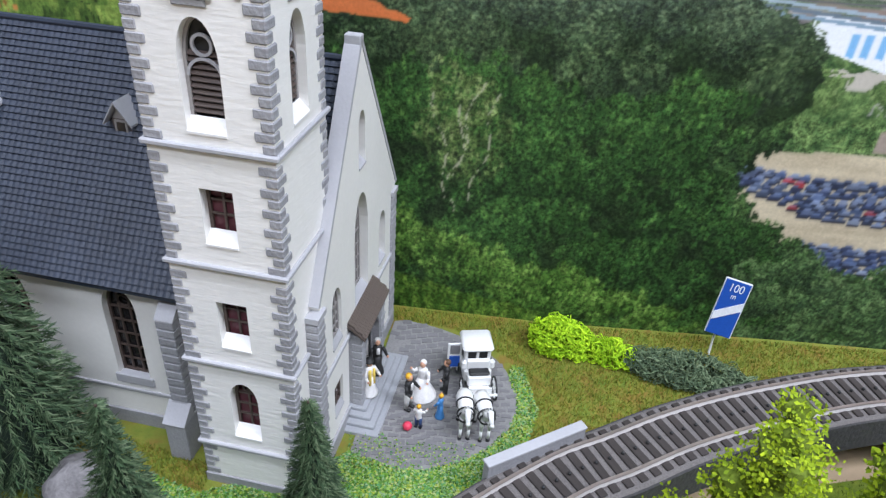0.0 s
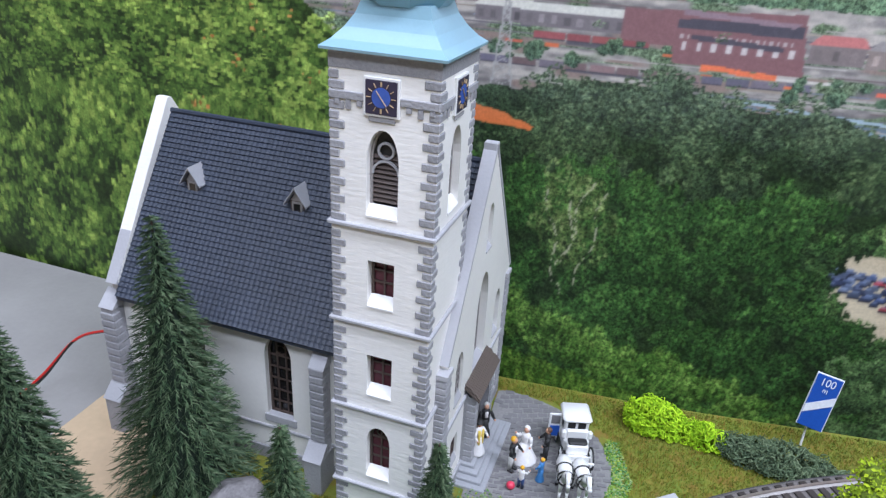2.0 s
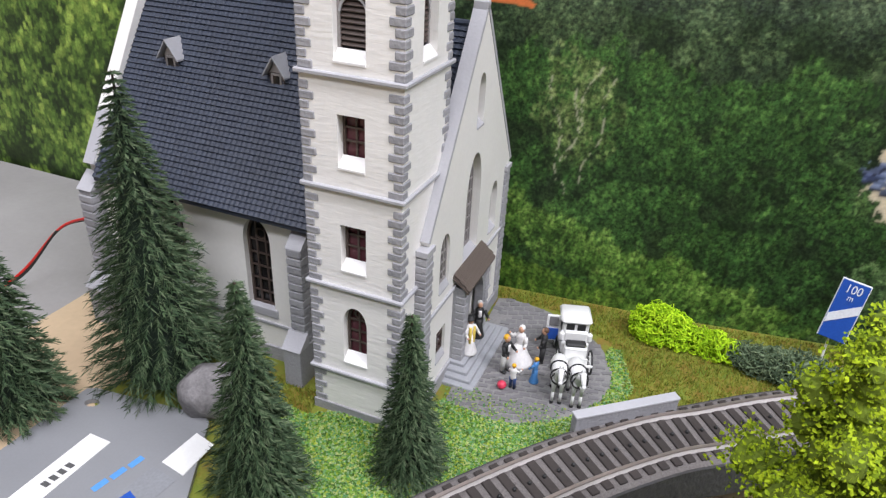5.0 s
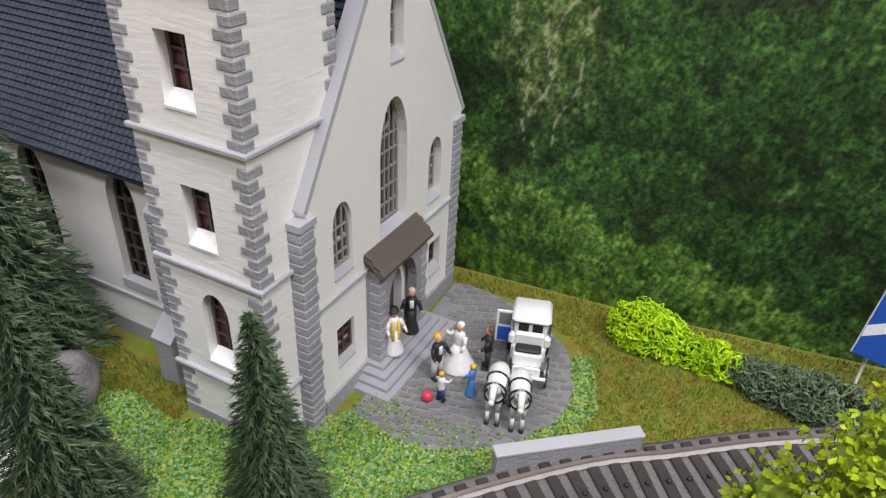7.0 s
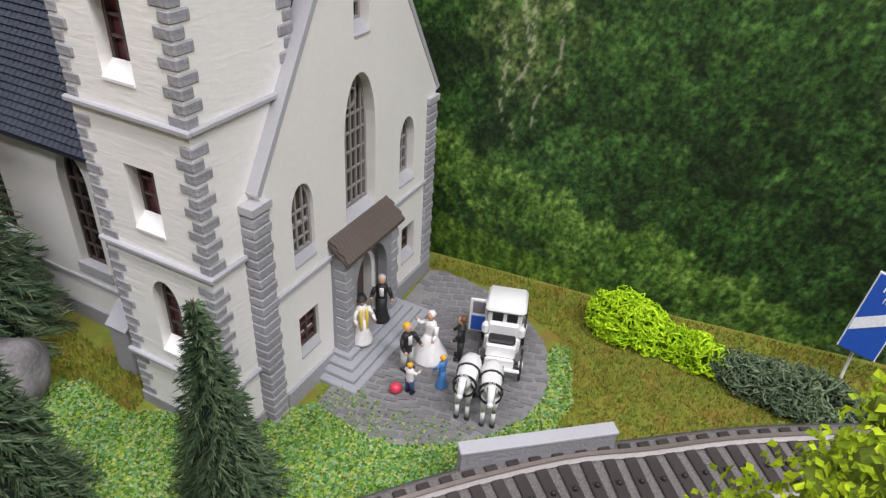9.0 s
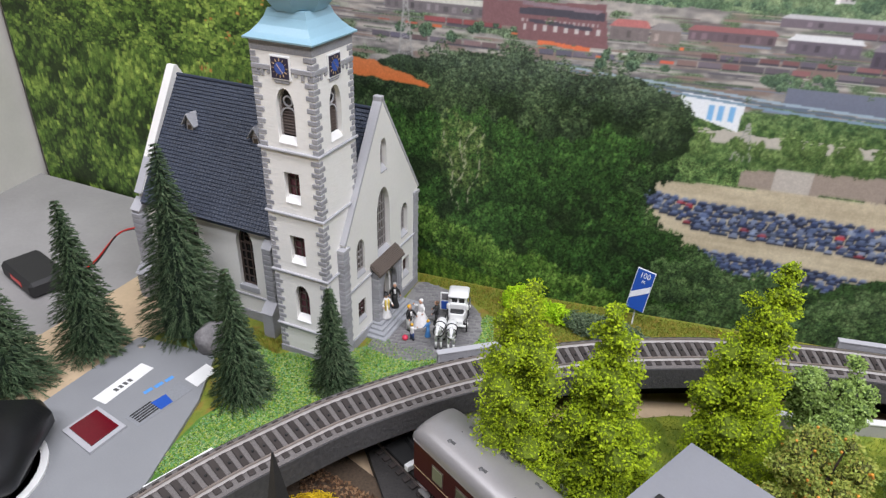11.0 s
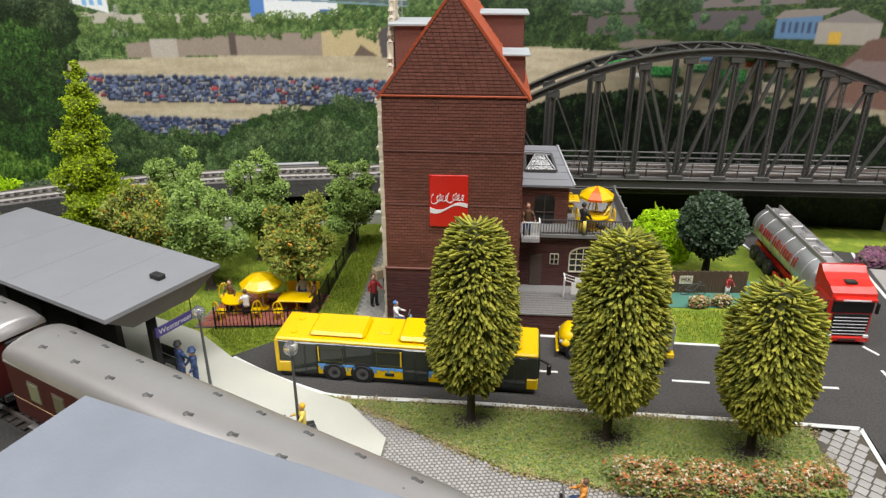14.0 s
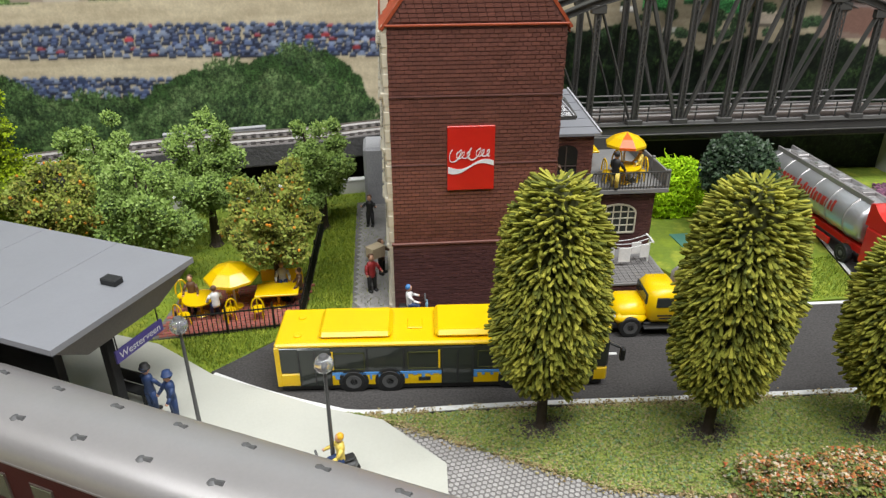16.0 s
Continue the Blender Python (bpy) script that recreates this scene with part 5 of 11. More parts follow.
def church():
    c = thing("church", at(-5.4, 28.8, ZP, -9.8), "white plaster model church with grey quoins and dark tiled roof", "church")
    L = 26.2
    front = wall_frame(0, 0, 0, 0, 1)          # along +v, inward -u
    side = wall_frame(-L, 0, 0, 1, 0)          # along +u from the back corner, inward +v
    # west front with its openings
    big = gothic(6.95, 8.5, 1.35, 12.6, 15.6)
    left, right = gothic(2.25, 8.4, 0.78, 10.6, 11.9), gothic(11.55, 8.4, 0.78, 10.6, 11.9)
    slit = gothic(7.15, 17.8, 0.62, 19.6, 20.7)
    lo_l, lo_r = rect(1.45, 2.95, 2.9, 4.9), rect(11.2, 12.7, 2.9, 4.9)
    door = gothic(6.65, 1.0, 1.25, 4.2, 5.9)
    openings = [gothic(6.95, 8.05, 1.35, 12.6, 15.6), gothic(2.25, 7.95, 0.78, 10.6, 11.9), gothic(11.55, 7.95, 0.78, 10.6, 11.9), gothic(7.15, 17.35, 0.62, 19.6, 20.7), rect(1.45, 2.95, 2.45, 4.9), rect(11.2, 12.7, 2.45, 4.9), door]
    gable = [(0, 0), (14.6, 0), (14.6, 12.3), (14.9, 12.6), (7.25, 24.5), (6.95, 24.5), (-0.5, 12.6), (-0.3, 12.2), (0, 12.2)]
    bm = B()
    slab(bm, gable, openings, 0.8, front)
    wf = part("front_wall", bm, SMOOTHWHITE, c, "white west front with pointed windows")
    window_unit(wf, big, 6.95, 8.5, 15.6, front, 0.55, (6.05, 6.5, 6.95, 7.4, 7.85), (9.5, 10.5, 11.5, 12.5, 13.4), GREYFRAME, STAINED, tracery=True)
    for o, cx in ((left, 2.25), (right, 11.55)):
        window_unit(wf, o, cx, 8.4, 11.9, front, 0.18 if cx < 5 else 0.45, (cx - 0.25, cx + 0.25), (9.1, 9.8, 10.5), GREYFRAME, STAINED)
    window_unit(wf, slit, 7.15, 17.8, 20.7, front, 0.5, (7.15,), (18.6, 19.4), GREYFRAME, DARKGLASS)
    for o, cx in ((lo_l, 2.2), (lo_r, 11.95)):
        window_unit(wf, o, cx, 2.9, 4.9, front, 0.18 if cx < 5 else 0.45, (cx,), (3.55, 4.2), BROWN, STAINED)
    for cx, half, z in ((6.95, 1.35, 8.5), (2.25, 0.78, 8.4), (11.55, 0.78, 8.4), (7.15, 0.62, 17.8), (2.2, 0.75, 2.9), (11.95, 0.75, 2.9)):
        bm = B()
        deep = 0.2 if cx < 5 else 0.5
        v = [bm.verts.new(front @ Vector(p)) for p in ((cx - half, z - 0.46, -0.05), (cx + half, z - 0.46, -0.05), (cx + half, z + 0.03, deep), (cx - half, z + 0.03, deep), (cx - half, z - 0.56, -0.05), (cx + half, z - 0.56, -0.05), (cx + half, z - 0.56, deep), (cx - half, z - 0.56, deep))]
        for q in ((0, 1, 2, 3), (0, 4, 5, 1), (4, 7, 6, 5), (2, 6, 7, 3), (0, 3, 7, 4), (1, 5, 6, 2)):
            bm.faces.new([v[i] for i in q])
        part("window_sill", bm, COPING, wf, "sloping grey sill")
    # string course and plinth of the front
    for a, b in ((0.0, 4.5), (9.8, 14.6)):
        part("string_course", box(B(), -0.02, 0.16, a, b, 6.9, 7.15, 0.03), LEDGE, c)
    for a, b in ((0.1, 4.3), (10.2, 14.7)):
        part("plinth", box(B(), -0.02, 0.18, a, b, -0.4, 1.1, 0.03), STONE, c)
    # copings on the gable slopes
    for s0, s1 in (((-0.45, 12.55), (7.1, 24.6)), ((14.95, 12.55), (7.1, 24.6))):
        bm = B()
        beam(bm, (-0.4, s0[0], s0[1]), (-0.4, s1[0], s1[1]), 0.9, 0.26)
        part("gable_coping", bm, COPING, c)
    part("gable_finial", box(B(), -0.85, 0.05, 6.8, 7.4, 24.3, 24.85, 0.05), COPING, c)
    # stone piers at the corners of the front
    for v0 in (-1.0, 13.75):
        pier = part("corner_pier", box(B(), -1.1, 0.12, v0, v0 + 1.0, -0.4, 11.9, 0.05), STONE, c)
        part("pier_cap", prism(B(), [(-1.2, v0 - 0.1), (0.22, v0 - 0.1), (0.22, v0 + 1.1), (-1.2, v0 + 1.1)], 11.9, 12.25), COPING, pier)
        k = 0
        z = -0.2
        while z < 11.6:
            h = 0.5
            g = 0.12 * (k % 2)
            part("quoin", box(B(), -1.14 + g, 0.17, v0 - 0.05, v0 + 1.05 - g, z, z + h - 0.07, 0.05), STONE, pier)
            z += h
            k += 1
    # nave walls
    win = gothic(L - 12.5, 4.2, 1.05, 9.4, 11.0)
    win2 = gothic(L - 19.6, 4.2, 1.05, 9.4, 11.0)
    bm = B()
    slab(bm, rect(0.9, L - 1.0, 0, 12.0), [win, win2], 0.8, side)
    nw = part("nave_wall", bm, SMOOTHWHITE, c)
    for o, cx in ((win, L - 12.5), (win2, L - 19.6)):
        window_unit(nw, o, cx, 4.2, 11.0, side, 0.45, (cx - 0.35, cx + 0.35), (5.2, 6.2, 7.2, 8.2, 9.2), BROWN, DARKGLASS, bar=0.12, tracery=True)
        part("window_sill", box(B(), cx - 1.3, cx + 1.3, 3.55, 4.25, -0.12, 0.44, 0.05, m=side), COPING, nw)
    part("nave_wall", box(B(), -L + 0.9, -1.0, 13.8, 14.6, 0, 12.0), WHITE, c)
    part("plinth", box(B(), -L + 0.2, -6.4, -0.16, 0.02, -0.4, 1.1, 0.03), STONE, c)
    part("string_course", box(B(), -L + 0.4, -6.4, -0.13, 0.02, 2.9, 3.15, 0.03), LEDGE, c)
    # back gable
    back = wall_frame(-L, 14.6, 0, 0, -1)
    bm = B()
    slab(bm, [(0, 0), (14.6, 0), (14.6, 12.2), (15.0, 12.6), (7.6, 24.4), (7.2, 24.4), (-0.4, 12.6), (0, 12.2)], (), 1.0, back)
    part("back_wall", bm, WHITE, c)
    for s0 in (-0.45, 15.05):
        bm = B()
        beam(bm, (-L + 0.5, s0, 12.4), (-L + 0.5, 7.3, 24.25), 0.95, 0.28)
        part("gable_coping", bm, COPING, c)
    # buttresses
    for u, v, w, d, h in ((-8.9, -1.15, 0.95, 1.1, 10.2), (-L + 0.2, -1.2, 1.1, 1.3, 10.6)):
        b = part("buttress", box(B(), u - w / 2, u + w / 2, v + 0.1, 0.02, -0.4, h, 0.04), STONE, c, "grey stone buttress with sloping cap")
        bm = B()
        x0, x1 = u - w / 2 - 0.1, u + w / 2 + 0.1
        v_ = [bm.verts.new(p) for p in ((x0, v, h), (x1, v, h), (x1, 0.02, h), (x0, 0.02, h), (x0, 0.02, h + 1.1), (x1, 0.02, h + 1.1))]
        for q in ((0, 1, 2, 3), (0, 4, 5, 1), (0, 3, 4), (1, 5, 2), (3, 2, 5, 4)):
            bm.faces.new([v_[i] for i in q])
        part("buttress_cap", bm, COPING, b)
        z, k = -0.3, 0
        while z < h - 0.4:
            part("quoin", box(B(), u - w / 2 - 0.07, u + w / 2 + 0.07, v, v + 0.75 + 0.2 * (k % 2), z, z + 0.55, 0.06), STONE, b)
            z += 0.62
            k += 1
        b2 = part("buttress_foot", box(B(), u - w / 2 - 0.2, u + w / 2 + 0.2, v - 0.9, 0.0, -0.4, 3.0, 0.06), STONE, c)
        bm = B()
        v_ = [bm.verts.new(p) for p in ((x0 - 0.15, v - 1.0, 3.0), (x1 + 0.15, v - 1.0, 3.0), (x1 + 0.15, v + 0.2, 3.0), (x0 - 0.15, v + 0.2, 3.0), (x0 - 0.15, v + 0.1, 4.0), (x1 + 0.15, v + 0.1, 4.0))]
        for q in ((0, 1, 2, 3), (0, 4, 5, 1), (0, 3, 4), (1, 5, 2), (3, 2, 5, 4)):
            bm.faces.new([v_[i] for i in q])
        part("buttress_cap", bm, LEDGE, b2)
    # roof: a deck on each side and overlapping rows of tiles
    ridge_v, ridge_z, eave_z = 7.3, 23.3, 11.7
    for sgn in (1, -1):
        def on(v, dz=0.0):
            t = v / (ridge_v + 0.75)
            return (ridge_v - sgn * (ridge_v + 0.75) * (1 - t), eave_z + (ridge_z - eave_z) * t + dz)
        bm = B()
        (va, za), (vb, zb) = on(0), on(ridge_v + 0.75)
        ps = [(u, v, z) for u in (-L + 0.95, -0.95) for v, z in ((va, za - 0.35), (va, za), (vb, zb), (vb, zb - 0.35))]
        vs = [bm.verts.new(p) for p in ps]
        for q in ((0, 1, 2, 3), (4, 7, 6, 5), (0, 4, 5, 1), (1, 5, 6, 2), (2, 6, 7, 3), (3, 7, 4, 0)):
            bm.faces.new([vs[i] for i in q])
        roof = part("roof", bm, SLATE, c, "blue-black tiled church roof")
        verts, faces = [], []
        rows, cols = 37, 62
        W = (L - 2.0) / cols
        n = Vector((0, -sgn * (ridge_z - eave_z), ridge_v + 0.75)).normalized()
        for r in range(rows):
            t0, t1 = (ridge_v + 0.75) * (r - 0.15) / rows, (ridge_v + 0.75) * (r + 1.1) / rows
            v0, z0 = on(t0)
            v1, z1 = on(min(t1, ridge_v + 0.75))
            for k in range(cols):
                u = -L + 1.0 + k * W
                if u < -L + 0.9 or u + W > -0.9:
                    continue
                up0, up1 = 0.17, 0.02
                kk = len(verts)
                for uu in (u + 0.006, u + W - 0.006):
                    verts += [(uu, v0, z0 - 0.02), (uu, v0 + n.y * up0, z0 + n.z * up0), (uu, v1 + n.y * up1, z1 + n.z * up1)]
                um = u + W / 2
                verts += [(um, v0 + n.y * (up0 + 0.025), z0 + n.z * (up0 + 0.025)), (um, v1 + n.y * (up1 + 0.025), z1 + n.z * (up1 + 0.025))]
                faces += [(kk, kk + 1, kk + 6, kk + 4, kk + 3), (kk + 1, kk + 2, kk + 7, kk + 6), (kk + 6, kk + 7, kk + 5, kk + 4), (kk, kk + 2, kk + 1), (kk + 3, kk + 4, kk + 5)]
        tagged(raw("tile_cover", verts, faces, SLATE, roof), kind="stuff")
    part("ridge_tiles", rod(B(), (-L + 0.9, ridge_v, ridge_z + 0.12), (-0.9, ridge_v, ridge_z + 0.12), 0.2, n=8), SLATE, c)
    # dormers
    for u in (-21.4, -12.9):
        d = part("dormer", box(B(), u - 0.56, u + 0.56, 4.12, 5.2, 18.34, 19.54, 0.03), BROWN, c, "small brown dormer with a grey gabled roof")
        bm = B()
        slab(bm, [(u - 0.56, 19.44), (u + 0.56, 19.44), (u, 20.4)], (), 1.4, wall_frame(0, 4.12, 0, 1, 0))
        part("dormer_gable", bm, GREYFRAME, d)
        part("dormer_pane", box(B(), u - 0.27, u + 0.27, 4.05, 4.15, 18.6, 19.34, 0.02), DARKGLASS, d)
        bm = B()
        for x0, x1, z0, z1 in ((u - 0.38, u - 0.27, 18.54, 19.44), (u + 0.27, u + 0.38, 18.54, 19.44), (u - 0.38, u + 0.38, 18.49, 18.62), (u - 0.38, u + 0.38, 19.34, 19.46)):
            box(bm, x0, x1, 4.02, 4.14, z0, z1)
        part("dormer_frame", bm, GREYFRAME, d)
        for s in (-1, 1):
            bm = B()
            v_ = [bm.verts.new(p) for p in ((u, 3.7, 20.62), (u + s * 0.86, 3.7, 19.34), (u + s * 0.86, 5.0, 19.34), (u, 5.7, 20.62), (u, 3.7, 20.5), (u + s * 0.86, 3.7, 19.22), (u + s * 0.86, 5.0, 19.22), (u, 5.7, 20.5))]
            for q in ((0, 1, 2, 3), (4, 7, 6, 5), (0, 4, 5, 1), (1, 5, 6, 2), (2, 6, 7, 3)):
                bm.faces.new([v_[i] for i in q])
            part("dormer_roof", bm, LEDGE, d)
    # ---- tower ----
    x0, x1, y0, y1, H = -6.5, -0.55, -2.95, 3.0, 31.4
    t = part("tower", box(B(), x0 + 0.9, x1 - 0.9, y0 + 0.9, y1 - 0.9, 0, H - 0.2), SOFTBLACK, c, "dark inside of the bell tower")
    fm = wall_frame(x0, y0, 0, 1, 0)
    rm = wall_frame(x1, y0, 0, 0, 1)
    cuts = [gothic(2.97, 22.9, 0.9, 25.9, 27.65), gothic(2.97, 4.45, 0.8, 7.25, 8.5), rect(2.17, 3.77, 11.05, 13.88), rect(2.17, 3.77, 17.35, 20.18)]

    def splayed_sill(m, half, z, depth, parent):
        """A white sill that slopes up from the wall face to the window."""
        bm = B()
        v = [bm.verts.new(m @ Vector(p)) for p in ((2.97 - half, z - 0.5, -0.06), (2.97 + half, z - 0.5, -0.06), (2.97 + half, z + 0.04, depth), (2.97 - half, z + 0.04, depth), (2.97 - half, z - 0.62, -0.06), (2.97 + half, z - 0.62, -0.06), (2.97 + half, z - 0.62, depth), (2.97 - half, z - 0.62, depth))]
        for q in ((0, 1, 2, 3), (0, 4, 5, 1), (4, 7, 6, 5), (2, 6, 7, 3), (0, 3, 7, 4), (1, 5, 6, 2)):
            bm.faces.new([v[i] for i in q])
        part("window_sill", bm, SILL, parent, "white splayed sill")
    bm = B()
    slab(bm, rect(0, 5.95, -0.3, H), cuts, 0.8, fm)
    fw = part("tower_wall", bm, WHITE, c)
    bm = B()
    slab(bm, rect(0.8, 5.95, -0.3, H), cuts[:1], 0.8, rm)
    rw = part("tower_wall", bm, WHITE, c)
    part("tower_wall", box(B(), x0 + 0.02, x1 - 0.8, y1 - 0.8, y1, 0, H), WHITE, c)
    part("tower_wall", box(B(), x0 - 0.0, x0 + 0.8, y0 + 0.8, y1 - 0.8, 0, H), WHITE, c)
    window_unit(fw, cuts[1], 2.97, 4.45, 8.5, fm, 0.55, (2.97,), (5.7, 6.5, 7.3), BROWN, STAINED, bar=0.11, tracery=True)
    for o, z0, z1 in ((cuts[2], 11.05, 13.88), (cuts[3], 17.35, 20.18)):
        window_unit(fw, o, 2.97, z0, z1, fm, 0.55, (2.97,), (z0 + 1.3, z0 + 2.05), BROWN, STAINED, bar=0.11)
    for z in (4.9, 11.5, 17.8):
        splayed_sill(fm, 0.8, z, 0.56, fw)
    for m, w in ((fm, fw), (rm, rw)):
        window_unit(w, cuts[0], 2.97, 22.9, 27.65, m, 0.45, (), (), GREYFRAME, SOFTBLACK, "bell_window")
        bm = B()
        for x, z, r_, a0, a1 in ((2.97, 26.45, 0.42, 0.0, 2 * math.pi), (2.97, 25.15, 0.74, 0.0, math.pi)):
            ring = [m @ Vector((x + r_ * math.cos(a), z + r_ * math.sin(a), 0.47)) for a in np.linspace(a0, a1, 19)]
            for p, q in zip(ring, ring[1:]):
                beam(bm, p, q, 0.12, 0.12)
        part("tracery", bm, LEDGE, w, "pale grey window tracery")
        for k in range(10):
            z = 23.55 + 0.27 * k
            bm = B()
            v = [bm.verts.new(m @ Vector(p)) for p in ((2.2, z, 0.5), (3.74, z, 0.5), (3.74, z + 0.2, 0.62), (2.2, z + 0.2, 0.62), (2.2, z + 0.04, 0.48), (3.74, z + 0.04, 0.48))]
            for q in ((0, 1, 2, 3), (0, 4, 5, 1), (4, 3, 2, 5), (0, 3, 4), (1, 5, 2)):
                bm.faces.new([v[i] for i in q])
            part("louvre", bm, BROWN, w)
        splayed_sill(m, 0.9, 23.4, 0.46, w)
        # clock
        cl = part("clock", box(B(), 1.95, 3.9, 28.35, 30.3, -0.16, 0.02, 0.03, m=m), WHITEP, w, "square blue clock face in a white frame")
        part("clock_ground", box(B(), 2.08, 3.77, 28.48, 30.17, -0.19, -0.1, m=m), CLOCKDARK, cl)
        bm = B()
        disc = [(2.925 + 0.5 * math.cos(a), 29.325 + 0.5 * math.sin(a)) for a in np.linspace(0, 2 * math.pi, 20, endpoint=False)]
        slab(bm, disc, (), 0.03, m, start=-0.22)
        part("clock_dial", bm, CLOCKBLUE, cl)
        for k in range(12):
            a = 2 * math.pi * k / 12
            bm = B()
            p, q = (2.925 + 0.55 * math.cos(a), 29.325 + 0.55 * math.sin(a)), (2.925 + 0.78 * math.cos(a), 29.325 + 0.78 * math.sin(a))
            beam(bm, m @ Vector((*p, -0.2)), m @ Vector((*q, -0.2)), 0.09, 0.03)
            part("hour_mark", bm, GOLD, cl)
        for a, r in ((2.2, 0.42), (-0.9, 0.5)):
            bm = B()
            beam(bm, m @ Vector((2.925, 29.325, -0.24)), m @ Vector((2.925 + r * math.cos(a), 29.325 + r * math.sin(a), -0.24)), 0.07, 0.03)
            part("clock_hand", bm, GOLD, cl)
        # corbelled band either side of the clock, and the weathering below it
        for a, b in ((0.0, 1.95), (3.9, 5.95)):
            bd_ = part("corbel_band", box(B(), a, b, 29.0, 29.4, -0.12, 0.02, 0.03, m=m), STONE, w)
            for k in range(3):
                s = a + 0.3 + k * 0.62
                part("corbel", box(B(), s, s + 0.3, 28.7 - 0.2 * (k % 2), 29.0, -0.1, 0.02, 0.03, m=m), STONE, bd_)
        part("clock_bracket", box(B(), 2.2, 3.65, 28.05, 28.35, -0.1, 0.02, 0.05, m=m), STONE, w)
    # ledges round the tower
    for z, h in ((3.35, 0.26), (9.65, 0.26), (15.9, 0.26), (22.05, 0.26)):
        bm = B()
        e = 0.22
        box(bm, x0 - e, x1 + e, y0 - e, y0 + 0.02, z, z + h, 0.06)
        box(bm, x1 - 0.02, x1 + e, y0 + 0.02, y1 + e, z, z + h, 0.06)
        box(bm, x0 - e, x0 + 0.02, y0 + 0.02, y1 + e, z, z + h, 0.06)
        part("tower_ledge", bm, LEDGE, c)
    bm = B()
    box(bm, x0 - 0.12, x1 + 0.12, y0 - 0.12, y0 + 0.02, -0.4, 0.7, 0.04)
    box(bm, x1 - 0.02, x1 + 0.12, y0 + 0.02, y1, -0.4, 0.7, 0.04)
    part("tower_plinth", bm, STONE, c)
    bm = B()
    box(bm, x0 - 0.03, x1 + 0.03, y0 - 0.03, y0 + 0.02, 30.5, H, 0)
    box(bm, x1 - 0.02, x1 + 0.03, y0 + 0.02, y1 + 0.03, 30.5, H, 0)
    part("tower_frieze", bm, STONE, c)
    # corner quoins, long and short in turn
    rng = random.Random(3)
    stones = [[as_mesh("quoin", box(B(), -0.06, a, -0.06, b, 0, 0.47, 0.07), STONE) for a, b in ((0.86, 0.55), (0.55, 0.86))] for _ in (0,)][0]
    for cx, cy, rz in ((x0, y0, 0), (x1, y0, 90), (x0, y1, -90), (x1, y1, 180)):
        z, k = 0.75, 0
        while z < 30.3:
            if not any(a - 0.56 < z < a + 0.2 for a in (3.35, 9.65, 15.9, 22.05)):
                piece("quoin", stones[k % 2], c, at(cx, cy, z + rng.uniform(-0.02, 0.02), rz + rng.uniform(-1, 1)))
                z += 0.51
            else:
                z += 0.08
                continue
            k += 1
    # copper-blue helm: skirt, onion, lantern, small onion
    ax, ay = (x0 + x1) / 2, (y0 + y1) / 2
    dome = part("helm_skirt", lathe(B(), [(4.72, H - 0.02), (4.75, H + 0.12), (4.1, H + 0.45), (3.4, H + 1.0), (2.85, H + 1.6), (2.55, H + 2.2)], 4, ax, ay, math.pi / 4), DOME, c, "pale blue plastic onion helm")
    keys = [(1.95, 33.4), (2.15, 33.55), (2.75, 34.2), (3.2, 35.0), (3.5, 35.8), (3.52, 36.4), (3.3, 37.1), (2.85, 37.7), (2.25, 38.2), (1.8, 38.7), (1.5, 39.2), (1.3, 39.7)]
    prof = [tuple(q) for q in spline(keys, 0.22)]
    part("onion_dome", lathe(B(), prof, 8, ax, ay, math.pi / 8), DOME, dome)
    part("collar", lathe(B(), [(1.45, 39.65), (1.72, 39.7), (1.72, 39.9), (1.3, 40.0)], 8, ax, ay, math.pi / 8), DOME, dome)
    part("lantern_floor", lathe(B(), [(1.45, 40.0), (1.5, 40.05), (1.5, 40.2), (1.2, 40.25)], 8, ax, ay, math.pi / 8), BROWN, dome, "brown lantern gallery")
    for k in range(8):
        a = math.pi / 8 + 2 * math.pi * k / 8
        part("lantern_post", box(B(), ax + 1.18 * math.cos(a) - 0.13, ax + 1.18 * math.cos(a) + 0.13, ay + 1.18 * math.sin(a) - 0.13, ay + 1.18 * math.sin(a) + 0.13, 40.2, 42.1), BROWN, dome)
    bm = lathe(B(), [(1.35, 41.75), (1.35, 42.1), (1.1, 42.1), (1.1, 41.75)], 8, ax, ay, math.pi / 8)
    part("lantern_lintel", bm, BROWN, dome)
    part("small_onion", lathe(B(), [(1.75, 42.1), (1.75, 42.25), (1.25, 42.7), (1.05, 43.0), (1.4, 43.5), (1.55, 44.1), (1.2, 44.8), (0.6, 45.4), (0.25, 46.2), (0.12, 47.5)], 8, ax, ay, math.pi / 8), DOME, dome)
    part("finial", ball(B(), (ax, ay, 47.7), 0.35), GOLD, dome)
    # ---- porch and steps ----
    pm = wall_frame(0.85, 4.15, 0, 0, 1)
    arch = gothic(2.5, 1.0, 1.5, 4.7, 6.6)
    bm = B()
    slab(bm, [(0, 0.9), (5.1, 0.9), (5.1, 7.0), (0, 7.0)], [arch], 0.6, pm)
    p = part("porch", bm, STONE, c, "grey stone porch with a pointed arch and tiled roof")
    for v0 in (4.15, 8.65):
        part("porch_side", box(B(), 0.0, 0.26, v0, v0 + 0.6, 0.9, 7.0), STONE, p)
    for v0 in (4.1, 8.55):
        for k in range(9):
            part("quoin", box(B(), 0.2, 0.93, v0, v0 + 0.75 - 0.15 * (k % 2), 1.0 + 0.6 * k, 1.55 + 0.6 * k, 0.05), STONE, p)
    bm = B()
